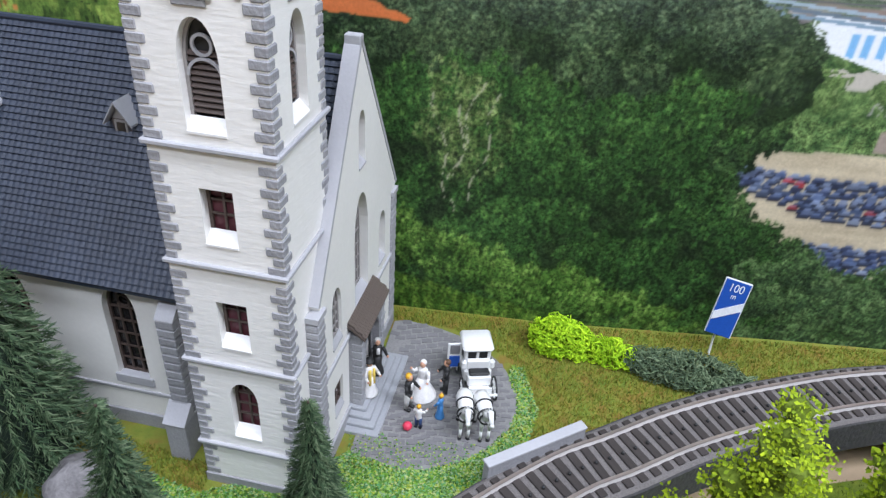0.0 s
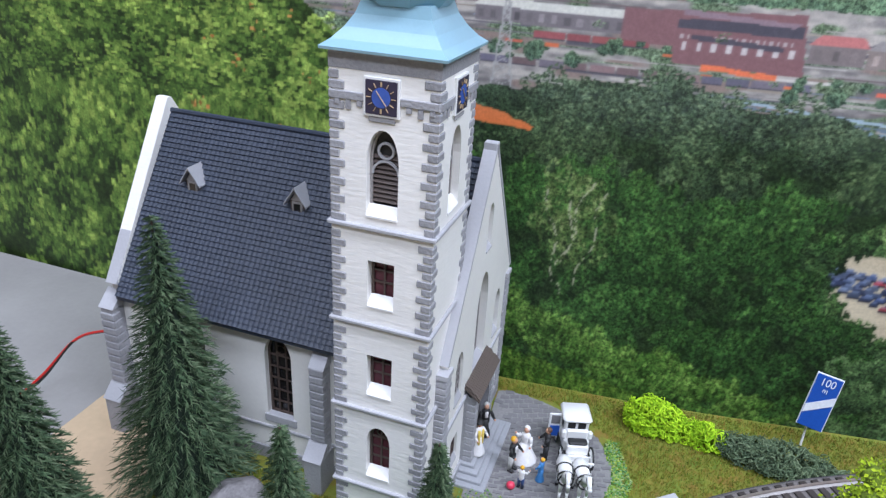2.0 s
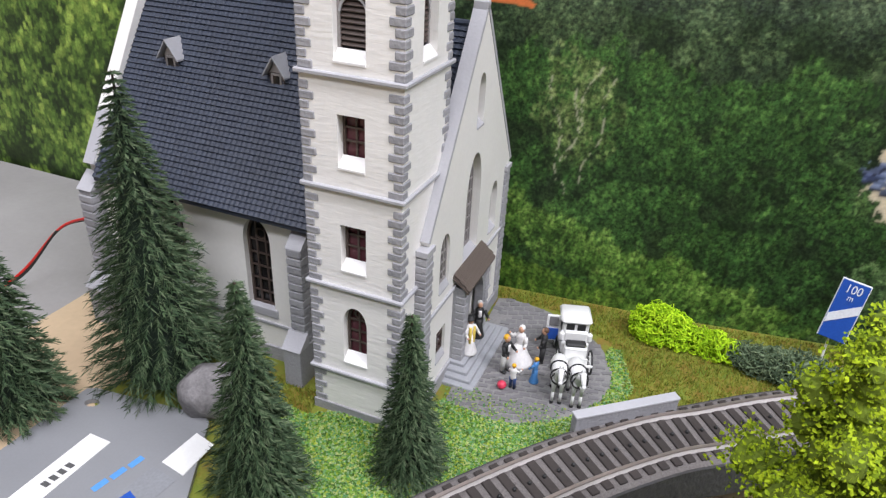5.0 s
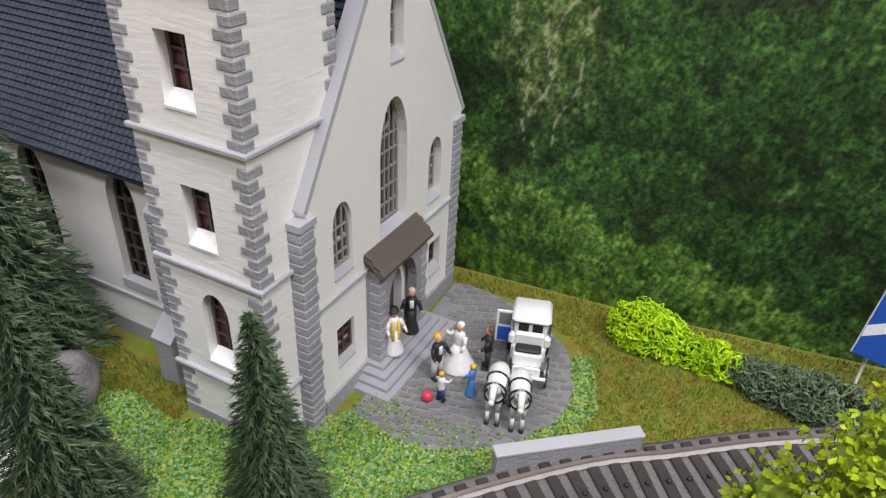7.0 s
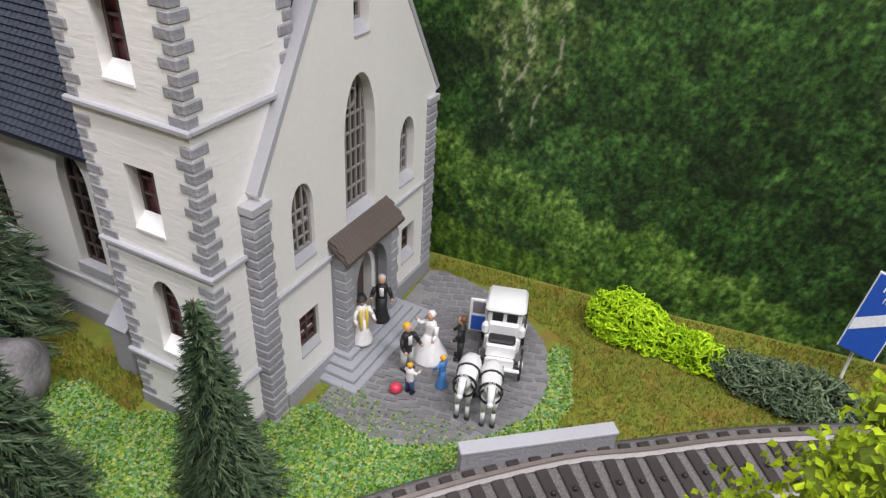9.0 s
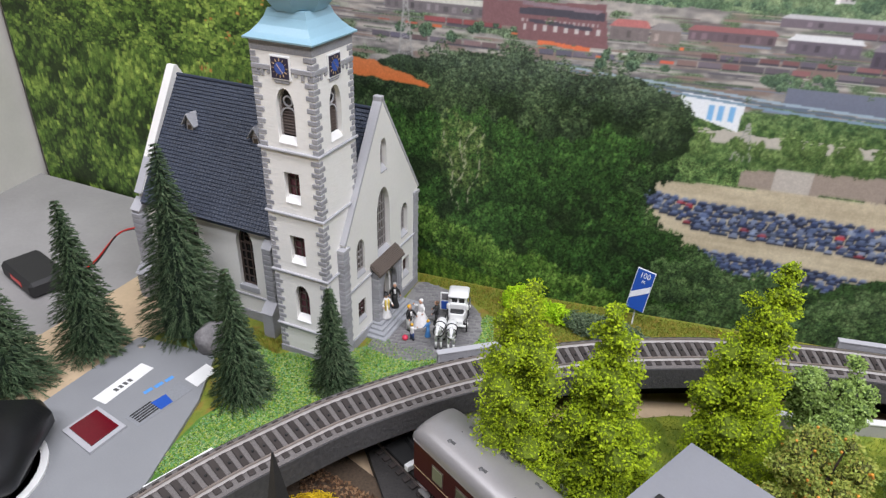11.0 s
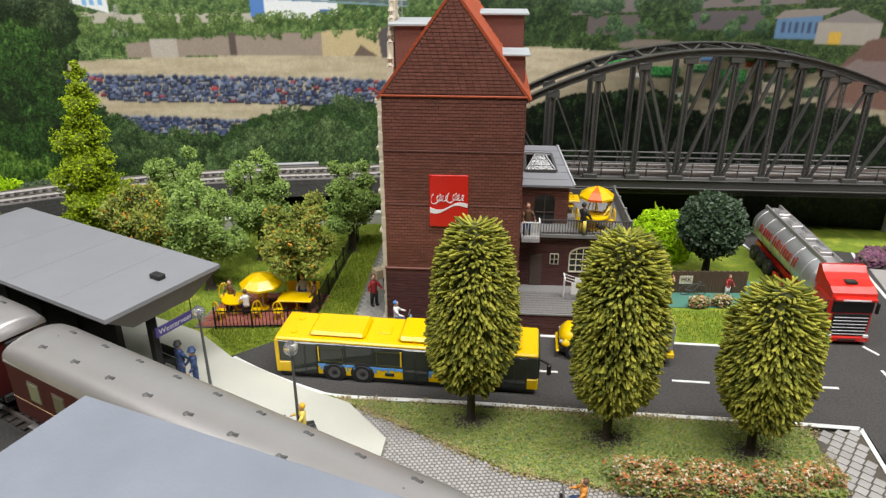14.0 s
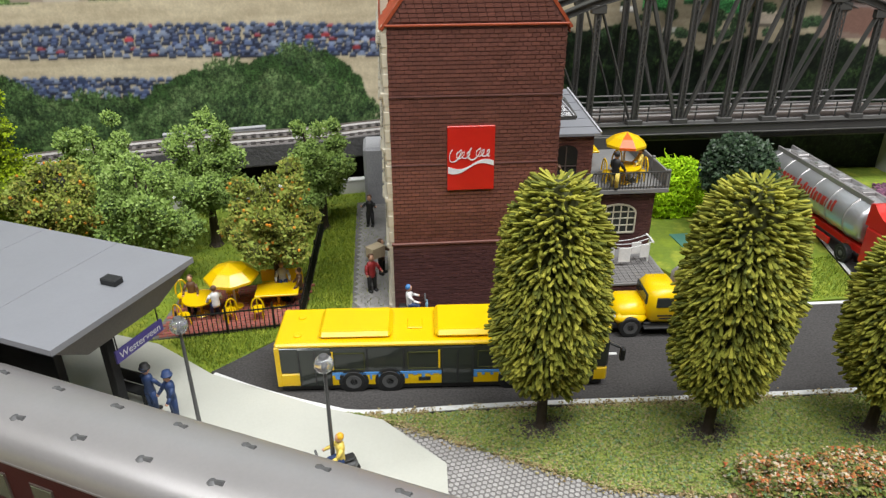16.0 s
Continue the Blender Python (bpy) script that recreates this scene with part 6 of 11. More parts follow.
    v = [bm.verts.new(q) for q in ((-0.02, 3.95, 8.0), (-0.02, 9.5, 8.0), (1.15, 9.5, 6.95), (1.15, 3.95, 6.95), (-0.02, 3.95, 7.75), (-0.02, 9.5, 7.75), (1.15, 9.5, 6.8), (1.15, 3.95, 6.8))]
    for q in ((0, 1, 2, 3), (4, 7, 6, 5), (0, 4, 5, 1), (1, 5, 6, 2), (2, 6, 7, 3), (3, 7, 4, 0)):
        bm.faces.new([v[i] for i in q])
    pr = part("porch_roof", bm, PORCHTILE, p)
    me = as_mesh("roof_tile", box(B(), -0.01, 0.34, 0.0, 0.25, 0, 0.06, 0.015), PORCHTILE)
    for r in range(5):
        for k in range(20):
            f = r / 5
            piece("roof_tile", me, pr, at(0.0 + 1.15 * f, 4.0 + 0.27 * k + 0.1 * (r % 2), 8.06 - 1.05 * f, 0, 0, 38))
    part("church_door", box(B(), -0.75, -0.55, 5.2, 8.0, 1.0, 6.0), BROWN, c, "dark wooden church door")
    for k in range(4):
        h = 0.28
        part("step", box(B(), 0.0, 2.45 - 0.4 * k, 2.5 + 0.45 * k, 10.7 - 0.4 * k, -0.2 + h * k, h * (k + 1), 0.06), STEP, c)
    return c


church()


# ---- trees, bushes and loose ground cover ----
def fir(name, x, y, z, h, r, seed, label):
    """A bottle-brush fir: a wire trunk and whorls of drooping boughs, each of many fine needles."""
    rng = random.Random(seed)
    t = thing(name, at(x, y, z), label, "fir tree", "fir trees")
    part("trunk", rod(B(), (0, 0, -0.1), (0, 0, h * 0.97), 0.32, 0.06, 7), BARK, t)
    # near-black cone: the shade between the boughs, put into its colour
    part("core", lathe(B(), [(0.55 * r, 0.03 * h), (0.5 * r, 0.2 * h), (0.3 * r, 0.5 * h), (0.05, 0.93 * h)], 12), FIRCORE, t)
    vs, fs = [], []
    levels = int(h * 2.1)
    for k in range(levels):
        f = (k + 0.4) / levels
        zz = h * (0.04 + 0.94 * f)
        rr = r * (1 - f) ** 0.85 * rng.uniform(0.92, 1.08) + 0.12
        n = max(7, int(19 * (1 - f) + 7))
        for j in range(n):
            a = 2 * math.pi * (j + 0.5 * (k % 2)) / n + rng.uniform(-0.14, 0.14)
            length = rr * rng.uniform(0.82, 1.12)
            rise = 0.30 * length * rng.uniform(0.6, 1.1)
            ca, sa = math.cos(a), math.sin(a)
            m = 18 + int(14 * (1 - f))
            for i in range(m):
                s = 0.22 + 0.78 * (i + rng.random()) / m
                px, pz = length * s, zz - rise * s * s * 1.25 + 0.10 * length * s
                spread = rng.uniform(-1, 1)
                nl = (0.34 + 0.10 * length) * rng.uniform(0.7, 1.2)
                dx, dy, dz = 0.75, spread * 0.8, rng.uniform(-0.45, 0.30)
                w = 0.042
                q = len(vs)
                bx, by = px * ca, px * sa
                ex, ey = (px + nl * dx) * ca - nl * dy * sa, (px + nl * dx) * sa + nl * dy * ca
                vs += [(bx - w * sa, by + w * ca, pz + 0.03), (bx + w * sa, by - w * ca, pz - 0.03), (ex, ey, pz + nl * dz - 0.12 * nl)]
                fs.append((q, q + 1, q + 2))
                vs += [(bx, by, pz + w), (bx, by, pz - w), (ex * 0.99, ey * 0.99, pz + nl * dz * 0.8 - 0.2 * nl)]
                fs.append((q + 3, q + 4, q + 5))
    tagged(raw("needles", vs, fs, FIRGREEN, t), kind="stuff")
    return t


def blob(bm, c, r, rng, mi=0):
    """A lumpy clump of foam."""
    n = len(bm.verts)
    bmesh.ops.create_icosphere(bm, subdivisions=2, radius=1.0)
    bm.verts.ensure_lookup_table()
    o = Vector((rng.uniform(0, 50), rng.uniform(0, 50), rng.uniform(0, 50)))
    for v in bm.verts[n:]:
        d = v.co.normalized()
        v.co = Vector(c) + d * r * (0.85 + 0.5 * noise.noise(d * 2.2 + o))
    return bm


def leaf_cloud(clumps, n, size, rng, droop=0.0):
    """Small two-faced leaf flakes all over the clumps, in little sprays that stick out unevenly."""
    vs, fs = [], []
    total = sum(r * r for _, r in clumps)
    for (cx, cy, cz), r in clumps:
        o = Vector((rng.uniform(0, 50), rng.uniform(0, 50), rng.uniform(0, 50)))
        for _ in range(int(n * r * r / total)):
            d = Vector((rng.gauss(0, 1), rng.gauss(0, 1), rng.gauss(0.25, 1))).normalized()
            lump = 0.92 + 0.5 * noise.noise(d * 2.6 + o)
            p = Vector((cx, cy, cz)) + d * r * lump * rng.uniform(0.80, 1.18)
            u_ = (d * 0.6 + Vector((rng.gauss(0, 1), rng.gauss(0, 1), rng.gauss(0, 1) - droop))).normalized()
            w_ = u_.orthogonal().normalized()
            s = size * rng.uniform(0.6, 1.4)
            k = len(vs)
            vs += [p - u_ * s * 0.6, p + w_ * s * 0.5, p + u_ * s, p - w_ * s * 0.5 + d * s * 0.3]
            fs += [(k, k + 1, k + 2), (k, k + 2, k + 3)]
    return vs, fs


def tree(name, x, y, z, clumps, trunk_h, trunk_r, core, leaves, seed, label, category, group, n=5200, size=0.26, fruit=0, foam=0.72):
    rng = random.Random(seed)
    t = thing(name, at(x, y, z), label, category, group)
    bm = B()
    rod(bm, (0, 0, -0.15), (0.1, 0, trunk_h), trunk_r * 1.25, trunk_r * 0.7, 8)
    for (cx, cy, cz), r in clumps[: 14]:
        rod(bm, (0.05, 0, min(trunk_h, max(trunk_h * 0.55, cz - r))), (cx * 0.8, cy * 0.8, cz), trunk_r * 0.45, trunk_r * 0.15, 5)
    lathe(bm, [(trunk_r * 2.2, -0.1), (trunk_r * 1.5, 0.12), (trunk_r, 0.5)], 8)
    part("trunk", bm, BARK, t)
    # core puffs in a darkened leaf colour, painting the shade inside the crown
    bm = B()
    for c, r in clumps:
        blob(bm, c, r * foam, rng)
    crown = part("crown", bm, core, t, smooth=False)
    vs, fs = leaf_cloud(clumps, n, size, rng)
    tagged(raw("leaves", vs, fs, leaves, crown), kind="stuff")
    if fruit:
        bm = B()
        for _ in range(fruit):
            (cx, cy, cz), r = rng.choice(clumps)
            d = Vector((rng.gauss(0, 1), rng.gauss(0, 1), rng.gauss(0, 1))).normalized() * r * 1.12
            ball(bm, (cx + d.x, cy + d.y, cz + d.z), 0.13, n=5, rings=3)
        tagged(part("fruit", bm, FRUIT, crown, "tiny orange and yellow fruit"), kind="stuff")
    return t


def poplar_clumps(h, r, seed, lean=0.0, tip=0.35):
    """Tiers of puffs round a spine that wanders, each tier offset from the last."""
    rng = random.Random(seed)
    out = []
    z, k = 2.4, 0
    while z < h - 0.6:
        f = (z - 2.0) / (h - 2.0)
        rr = r * (0.62 + 0.38 * math.sin(2.3 * k + seed)) * (1 - f ** 1.6) ** 0.8 + tip
        ox, oy = lean * f + 0.5 * r * (1 - f) * math.sin(1.9 * k + seed) * 0.5, 0.4 * math.cos(1.7 * k)
        m = 5 if f < 0.6 else (4 if f < 0.8 else 2)
        a0 = rng.uniform(0, 6.3)
        for j in range(m):
            a = a0 + 2 * math.pi * j / m + rng.uniform(-0.3, 0.3)
            q = rr * rng.uniform(0.45, 0.8)
            out.append(((ox + q * math.cos(a), oy + q * math.sin(a), z + rng.uniform(-0.5, 0.5)), max(0.42, rr * rng.uniform(0.34, 0.5))))
        out.append(((ox, oy, z), max(0.4, rr * 0.55)))
        z += max(0.75, 0.62 * rr)
        k += 1
    out.append(((lean, 0, h - 0.3 - tip), 0.1 + tip))
    return out


def round_clumps(h0, h1, r, seed, n=17):
    """Puffs strung along limbs that fork outwards and up."""
    rng = random.Random(seed)
    out = []
    for k in range(n):
        a = 2.399 * k + rng.uniform(-0.4, 0.4)
        up = rng.uniform(0.0, 1.0) ** 0.8
        reach = r * (1.0 - 0.55 * up) * rng.uniform(0.8, 1.1)
        top = h0 + (h1 - h0) * (0.12 + 0.88 * up) * rng.uniform(0.9, 1.05)
        for s in (0.45, 0.72, 1.0):
            q = reach * s
            out.append(((q * math.cos(a), q * math.sin(a), h0 + (top - h0) * s ** 1.25 + rng.uniform(-0.25, 0.25)), rng.uniform(0.85, 1.3) * (1.1 - 0.3 * s) * r / 4.2))
    rng.shuffle(out)
    return out


def egg_tree(x, y, z, h, r, h0, seed):
    """A clipped street tree: an egg of blunt, finger-like tufts that point outwards, up at the top."""
    rng = random.Random(seed)
    t = thing("street_tree", at(x, y, z), "olive green egg-shaped street tree on a dark trunk", "tree", "street trees along the road")
    bm = rod(B(), (0, 0, -0.1), (0, 0, h0 + 3), 0.34, 0.26, 9)
    lathe(bm, [(0.75, -0.1), (0.48, 0.15), (0.34, 0.6)], 9)
    part("trunk", bm, BARK, t)

    def girth(f):
        return r * max(0.02, 1 - (abs(f - 0.42) / (0.46 if f < 0.42 else 0.6)) ** 2.6) ** 0.5

    # inner egg, coloured dark as the shade in the gaps between tufts
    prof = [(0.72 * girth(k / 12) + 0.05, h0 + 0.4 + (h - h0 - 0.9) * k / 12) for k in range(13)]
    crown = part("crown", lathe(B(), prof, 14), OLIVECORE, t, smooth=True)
    vs, fs = [], []
    rows = int((h - h0) / 0.28)
    for k in range(rows):
        f = (k + 0.5) / rows
        n = max(5, int(girth(f) * 2 * math.pi / 0.27))
        for j in range(n):
            a = 2 * math.pi * (j + 0.5 * (k % 2)) / n + rng.uniform(-0.10, 0.10)
            ff = min(0.995, max(0.005, f + rng.uniform(-0.6, 0.6) / rows))
            rr, zz = girth(ff), h0 + (h - h0) * ff
            rise = -0.45 + 2.1 * max(0, ff - 0.5) ** 1.1 + rng.uniform(-0.25, 0.25)
            e = Vector((math.cos(a), math.sin(a), rise)).normalized()
            side = Vector((-math.sin(a), math.cos(a), 0))
            e = (e + side * rng.uniform(-0.35, 0.35)).normalized()
            up = e.cross(side).normalized()
            furrow = noise.noise(Vector((math.cos(a) * 2.4, math.sin(a) * 2.4, zz * 0.28 + seed)))
            tip = Vector((rr * math.cos(a), rr * math.sin(a), zz)) + e * (0.05 + 0.55 * furrow + rng.uniform(-0.22, 0.22))
            w, bend = rng.uniform(0.062, 0.105), rng.uniform(-0.12, 0.12)
            length = rng.uniform(0.9, 1.5)
            q = len(vs)
            for s, ww in ((length, 0.6 * w), (0.5 * length, 0.95 * w), (0.16, 1.1 * w), (0.03, 0.62 * w)):
                c = tip - e * s + up * bend * (s / length) ** 2
                for i in range(5):
                    b = 2 * math.pi * i / 5 + 0.4
                    vs.append(c + (side * math.cos(b) + up * math.sin(b)) * ww * rng.uniform(0.8, 1.2))
            for lv in (0, 5, 10):
                for i in range(5):
                    fs.append((q + lv + i, q + lv + (i + 1) % 5, q + lv + 5 + (i + 1) % 5, q + lv + 5 + i))
            fs.append(tuple(q + 15 + i for i in range(5)))
    tagged(raw("foliage", vs, fs, OLIVE, crown), kind="stuff")
    return t


def lichen(name, place, size, n, material, seed, label, strand=0.075, wiggle=0.5, reach=0.32):
    """A springy heap of curling, forking lichen strands."""
    rng = random.Random(seed)
    vs, fs = [], []
    sx, sy, sz = size

    def depth(p):
        """Below 1 inside the heap, whose outline is lumpy."""
        d = Vector((p.x / sx, p.y / sy, (p.z - 0.35 * sz) / (0.62 * sz)))
        return d.length / (1 + 0.22 * noise.noise(Vector((p.x * 0.9 + seed, p.y * 0.9, p.z * 0.9))))

    def strand_from(p, d, w, steps):
        ring = None
        for k in range(steps):
            s = d.orthogonal().normalized()
            u_ = d.cross(s)
            q = len(vs)
            ww = w * (1 - 0.09 * k)
            vs.extend([p + s * ww, p - s * ww * 0.5 + u_ * ww * 0.87, p - s * ww * 0.5 - u_ * ww * 0.87])
            if ring is not None:
                for i in range(3):
                    fs.append((ring + i, ring + (i + 1) % 3, q + (i + 1) % 3, q + i))
            ring = q
            d = d + wiggle * Vector((rng.gauss(0, 1), rng.gauss(0, 1), rng.gauss(0, 0.8)))
            if depth(p) > 0.97:
                d = d.normalized() - 0.8 * Vector((p.x / sx, p.y / sy, (p.z - 0.35 * sz) / sz))
            d = d.normalized()
            if p.z + 0.3 * d.z < 0.05:
                d.z = abs(d.z)
            p = p + d * reach
            if k == 2 and steps > 4:
                strand_from(p, (d + 0.8 * Vector((rng.gauss(0, 1), rng.gauss(0, 1), rng.gauss(0, 1)))).normalized(), w * 0.8, 4)

    for _ in range(n):
        e = Vector((rng.gauss(0, 1), rng.gauss(0, 1), rng.gauss(0, 1))).normalized() * rng.uniform(0.72, 0.98)
        p = Vector((sx * e.x, sy * e.y, max(0.05, 0.35 * sz + 0.62 * sz * e.z)))
        d = (Vector((rng.gauss(0, 1), rng.gauss(0, 1), rng.gauss(0.1, 1))).normalized() + 0.35 * e).normalized()
        strand_from(p, d, strand * rng.uniform(0.7, 1.25), 6)
    t = raw(name, vs, fs, material)
    t.matrix_basis = place
    return tagged(t, label, "bush")


F1 = "dark green bottle-brush model fir on bare board"
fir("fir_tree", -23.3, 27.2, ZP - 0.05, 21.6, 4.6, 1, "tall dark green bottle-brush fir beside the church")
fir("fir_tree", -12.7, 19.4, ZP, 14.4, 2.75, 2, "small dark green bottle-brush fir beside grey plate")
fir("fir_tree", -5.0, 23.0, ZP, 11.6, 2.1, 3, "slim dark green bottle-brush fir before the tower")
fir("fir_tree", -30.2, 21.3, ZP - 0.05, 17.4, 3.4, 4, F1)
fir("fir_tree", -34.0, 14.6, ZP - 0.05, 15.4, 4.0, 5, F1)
# yellow-green poplars on the lower lawn
POP = "yellow-green foam poplar on the lower lawn"
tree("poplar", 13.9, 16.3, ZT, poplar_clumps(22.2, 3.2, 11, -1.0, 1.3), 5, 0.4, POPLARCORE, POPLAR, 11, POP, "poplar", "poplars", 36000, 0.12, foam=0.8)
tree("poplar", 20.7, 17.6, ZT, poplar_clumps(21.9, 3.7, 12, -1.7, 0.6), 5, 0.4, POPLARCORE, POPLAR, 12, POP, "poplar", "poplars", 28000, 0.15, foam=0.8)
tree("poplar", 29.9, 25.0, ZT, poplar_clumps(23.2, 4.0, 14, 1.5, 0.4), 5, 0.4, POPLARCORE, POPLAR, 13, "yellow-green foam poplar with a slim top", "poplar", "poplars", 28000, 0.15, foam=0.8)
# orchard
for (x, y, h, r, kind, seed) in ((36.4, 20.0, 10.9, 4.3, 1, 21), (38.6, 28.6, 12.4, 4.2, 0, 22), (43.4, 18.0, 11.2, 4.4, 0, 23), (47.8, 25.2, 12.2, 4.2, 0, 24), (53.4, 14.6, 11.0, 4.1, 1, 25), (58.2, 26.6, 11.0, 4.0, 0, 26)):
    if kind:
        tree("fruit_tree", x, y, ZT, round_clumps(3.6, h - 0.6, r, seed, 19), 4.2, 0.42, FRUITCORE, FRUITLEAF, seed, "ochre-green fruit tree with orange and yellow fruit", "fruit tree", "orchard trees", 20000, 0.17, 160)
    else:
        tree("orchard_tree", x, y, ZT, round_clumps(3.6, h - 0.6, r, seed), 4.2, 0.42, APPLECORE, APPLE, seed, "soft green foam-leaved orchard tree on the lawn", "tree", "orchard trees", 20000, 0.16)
# street trees
egg_tree(68.3, -6.9, ZT, 16.8, 3.25, 3.4, 31)
egg_tree(78.0, -9.9, ZT, 16.8, 3.2, 3.2, 32)
egg_tree(87.8, -12.2, ZT, 13.8, 3.1, 2.9, 33)
# lichen bushes at the church green
lichen("bush", at(10.4, 41.1, ZP, -10), (2.6, 1.4, 3.0), 700, LIME, 41, "neon green lichen bush on the turf", 0.085, 0.45, 0.22)
lichen("bush", at(14.0, 40.2, ZP, -20), (2.6, 1.0, 2.0), 240, LIME, 42, "trailing end of neon green lichen", 0.075, 0.45, 0.24)
lichen("bush", at(19.6, 38.6, ZP, -14), (4.9, 1.6, 2.3), 1150, GREYLICHEN, 43, "grey-green lichen bush below the blue sign", 0.06, 0.45, 0.22)
lichen("bush", at(-8.6, 8.0, ZT - 0.3, 40), (4.6, 2.0, 1.9), 1100, GOLDLICHEN, 44, "golden yellow lichen beside the mulch bed", 0.07, 0.6, 0.28)
lichen("bush", at(-2.8, 11.4, ZT - 0.3, 40), (2.6, 1.7, 1.7), 520, GOLDLICHEN, 49, "golden yellow lichen beside the mulch bed", 0.07, 0.6, 0.28)
lichen("bush", at(1.6, 9.4, ZT - 0.3, 20), (2.6, 2.2, 1.6), 900, GREYLICHEN, 48, "pale grey-green lichen beside the golden lichen", 0.055, 0.75, 0.22)

rng = random.Random(77)
rim = [tuple(q) for q in spline([(-4.2, 29.7), (-0.6, 28.6), (2.6, 29.4), (5.2, 31.4), (6.7, 34.4), (6.3, 37.7)], 0.5)]
churchyard = [(-16, 27), (-12.6, 25.9), (-5.3, 28.9), *rim, (6.6, 38.8), (7.5, 38.6), (8.3, 34.2), (6.6, 29.6), (3.6, 26.2), (-1, 22), (-6, 16.4), (-11.5, 9.5), (-15.6, 9), (-14.6, 15.6), (-13, 19), (-18.5, 25.5)]
flakes("clover", scatter(churchyard, 34000, rng), ZP + 0.02, 0.105, FLAKES, rng, "clover flock in mixed bright greens", "ground cover", 0.12)
flakes("clover", scatter([(-4.5, 28.8), (0, 28.2), (3, 29.4), (4, 31), (-1, 30.6), (-2.5, 31.5), (-4.6, 31)], 420, rng), ZP + 0.16, 0.08, FLAKES, rng, "loose green crumbs strewn on the paving", "ground cover", 0.05)
turf_area = [(6.8, 30.2), (12, 31.8), (20, 35.6), (30, 38.8), (45, 40.4), (60, 40.8), (60, 42), (44, 43.4), (10, 44.2), (-2.6, 45), (-3, 43.4), (2, 42.8), (6.6, 39.5), (7.6, 36), (7.6, 32)]
blades("turf_grass", scatter(turf_area, 26000, rng), ZP, 0.32, BLADES2, rng, "short olive and rust static grass", "grass")
blades("turf_grass", scatter([(-19, 27), (-12.4, 25.8), (-12.4, 28), (-20, 30)], 2600, rng), ZP, 0.3, BLADES2, rng, "short olive static grass below the nave", "grass")
blades("lawn_grass", scatter(lawn, 30000, rng), ZT, 0.30, BLADES, rng, "short bright yellow-green static grass", "grass")


# ---- church green: paving, wedding party, carriage, sign ----
def paving():
    t = thing("paving", at(0, 0, 0), "grey flagstone forecourt before the church door", "paving", kind="structure")
    edge = [(-4.2, 29.6), (-0.6, 28.5), (2.6, 29.3), (5.3, 31.3), (6.8, 34.4), (6.4, 37.6), (4.6, 40.3), (1.8, 42.2), (-1.4, 43.2), (-3.0, 43.0)]
    edge = [tuple(q) for q in spline(edge, 0.5)]
    sheet("paving_bed", edge, ZP - 0.2, ZP + 0.125, PAVEBED, "", parent=t)
    rng = random.Random(5)
    shapes = []
    for k in range(9):
        a, b = rng.uniform(0.36, 0.46), rng.uniform(0.22, 0.27)
        pts = [(a * math.cos(q) * rng.uniform(0.9, 1.08), b * math.sin(q) * rng.uniform(0.9, 1.08)) for q in (0.55, 2.5, 3.7, 5.75)]
        shapes.append(as_mesh("flagstone", prism(B(), pts, ZP, ZP + 0.16), PAVER))
    n = 0
    rest = B()
    row = 0
    y = 28.4
    while y < 43.4:
        x = -4.5 + 0.4 * (row % 2)
        while x < 7:
            # rows bow gently like laid fans
            xx, yy = x, y + 0.35 * math.sin(0.9 * x + 0.5 * row)
            if inside((xx - 0.3, yy), edge) and inside((xx + 0.3, yy), edge) and not inside((xx, yy), [(-5, 31), (-3.1, 31), (-1.4, 41), (-4, 41)]):
                a = 12 * math.cos(0.9 * x) + rng.uniform(-8, 8)
                if 31.0 < yy < 37.4 and n < 280:
                    piece("flagstone", shapes[rng.randrange(9)], t, at(xx, yy, rng.uniform(-0.02, 0.02), a))
                    n += 1
                else:
                    m = Matrix.Translation((xx, yy, 0)) @ Matrix.Rotation(radians(a), 4, "Z")
                    prism(rest, [(0.38, 0.2), (-0.37, 0.22), (-0.39, -0.2), (0.37, -0.21)], ZP, ZP + 0.16 + rng.uniform(-0.02, 0.02), m)
            x += 0.84
        y += 0.5
        row += 1
    tagged(part("flagstone_rest", rest, PAVER, t), kind="stuff")


paving()


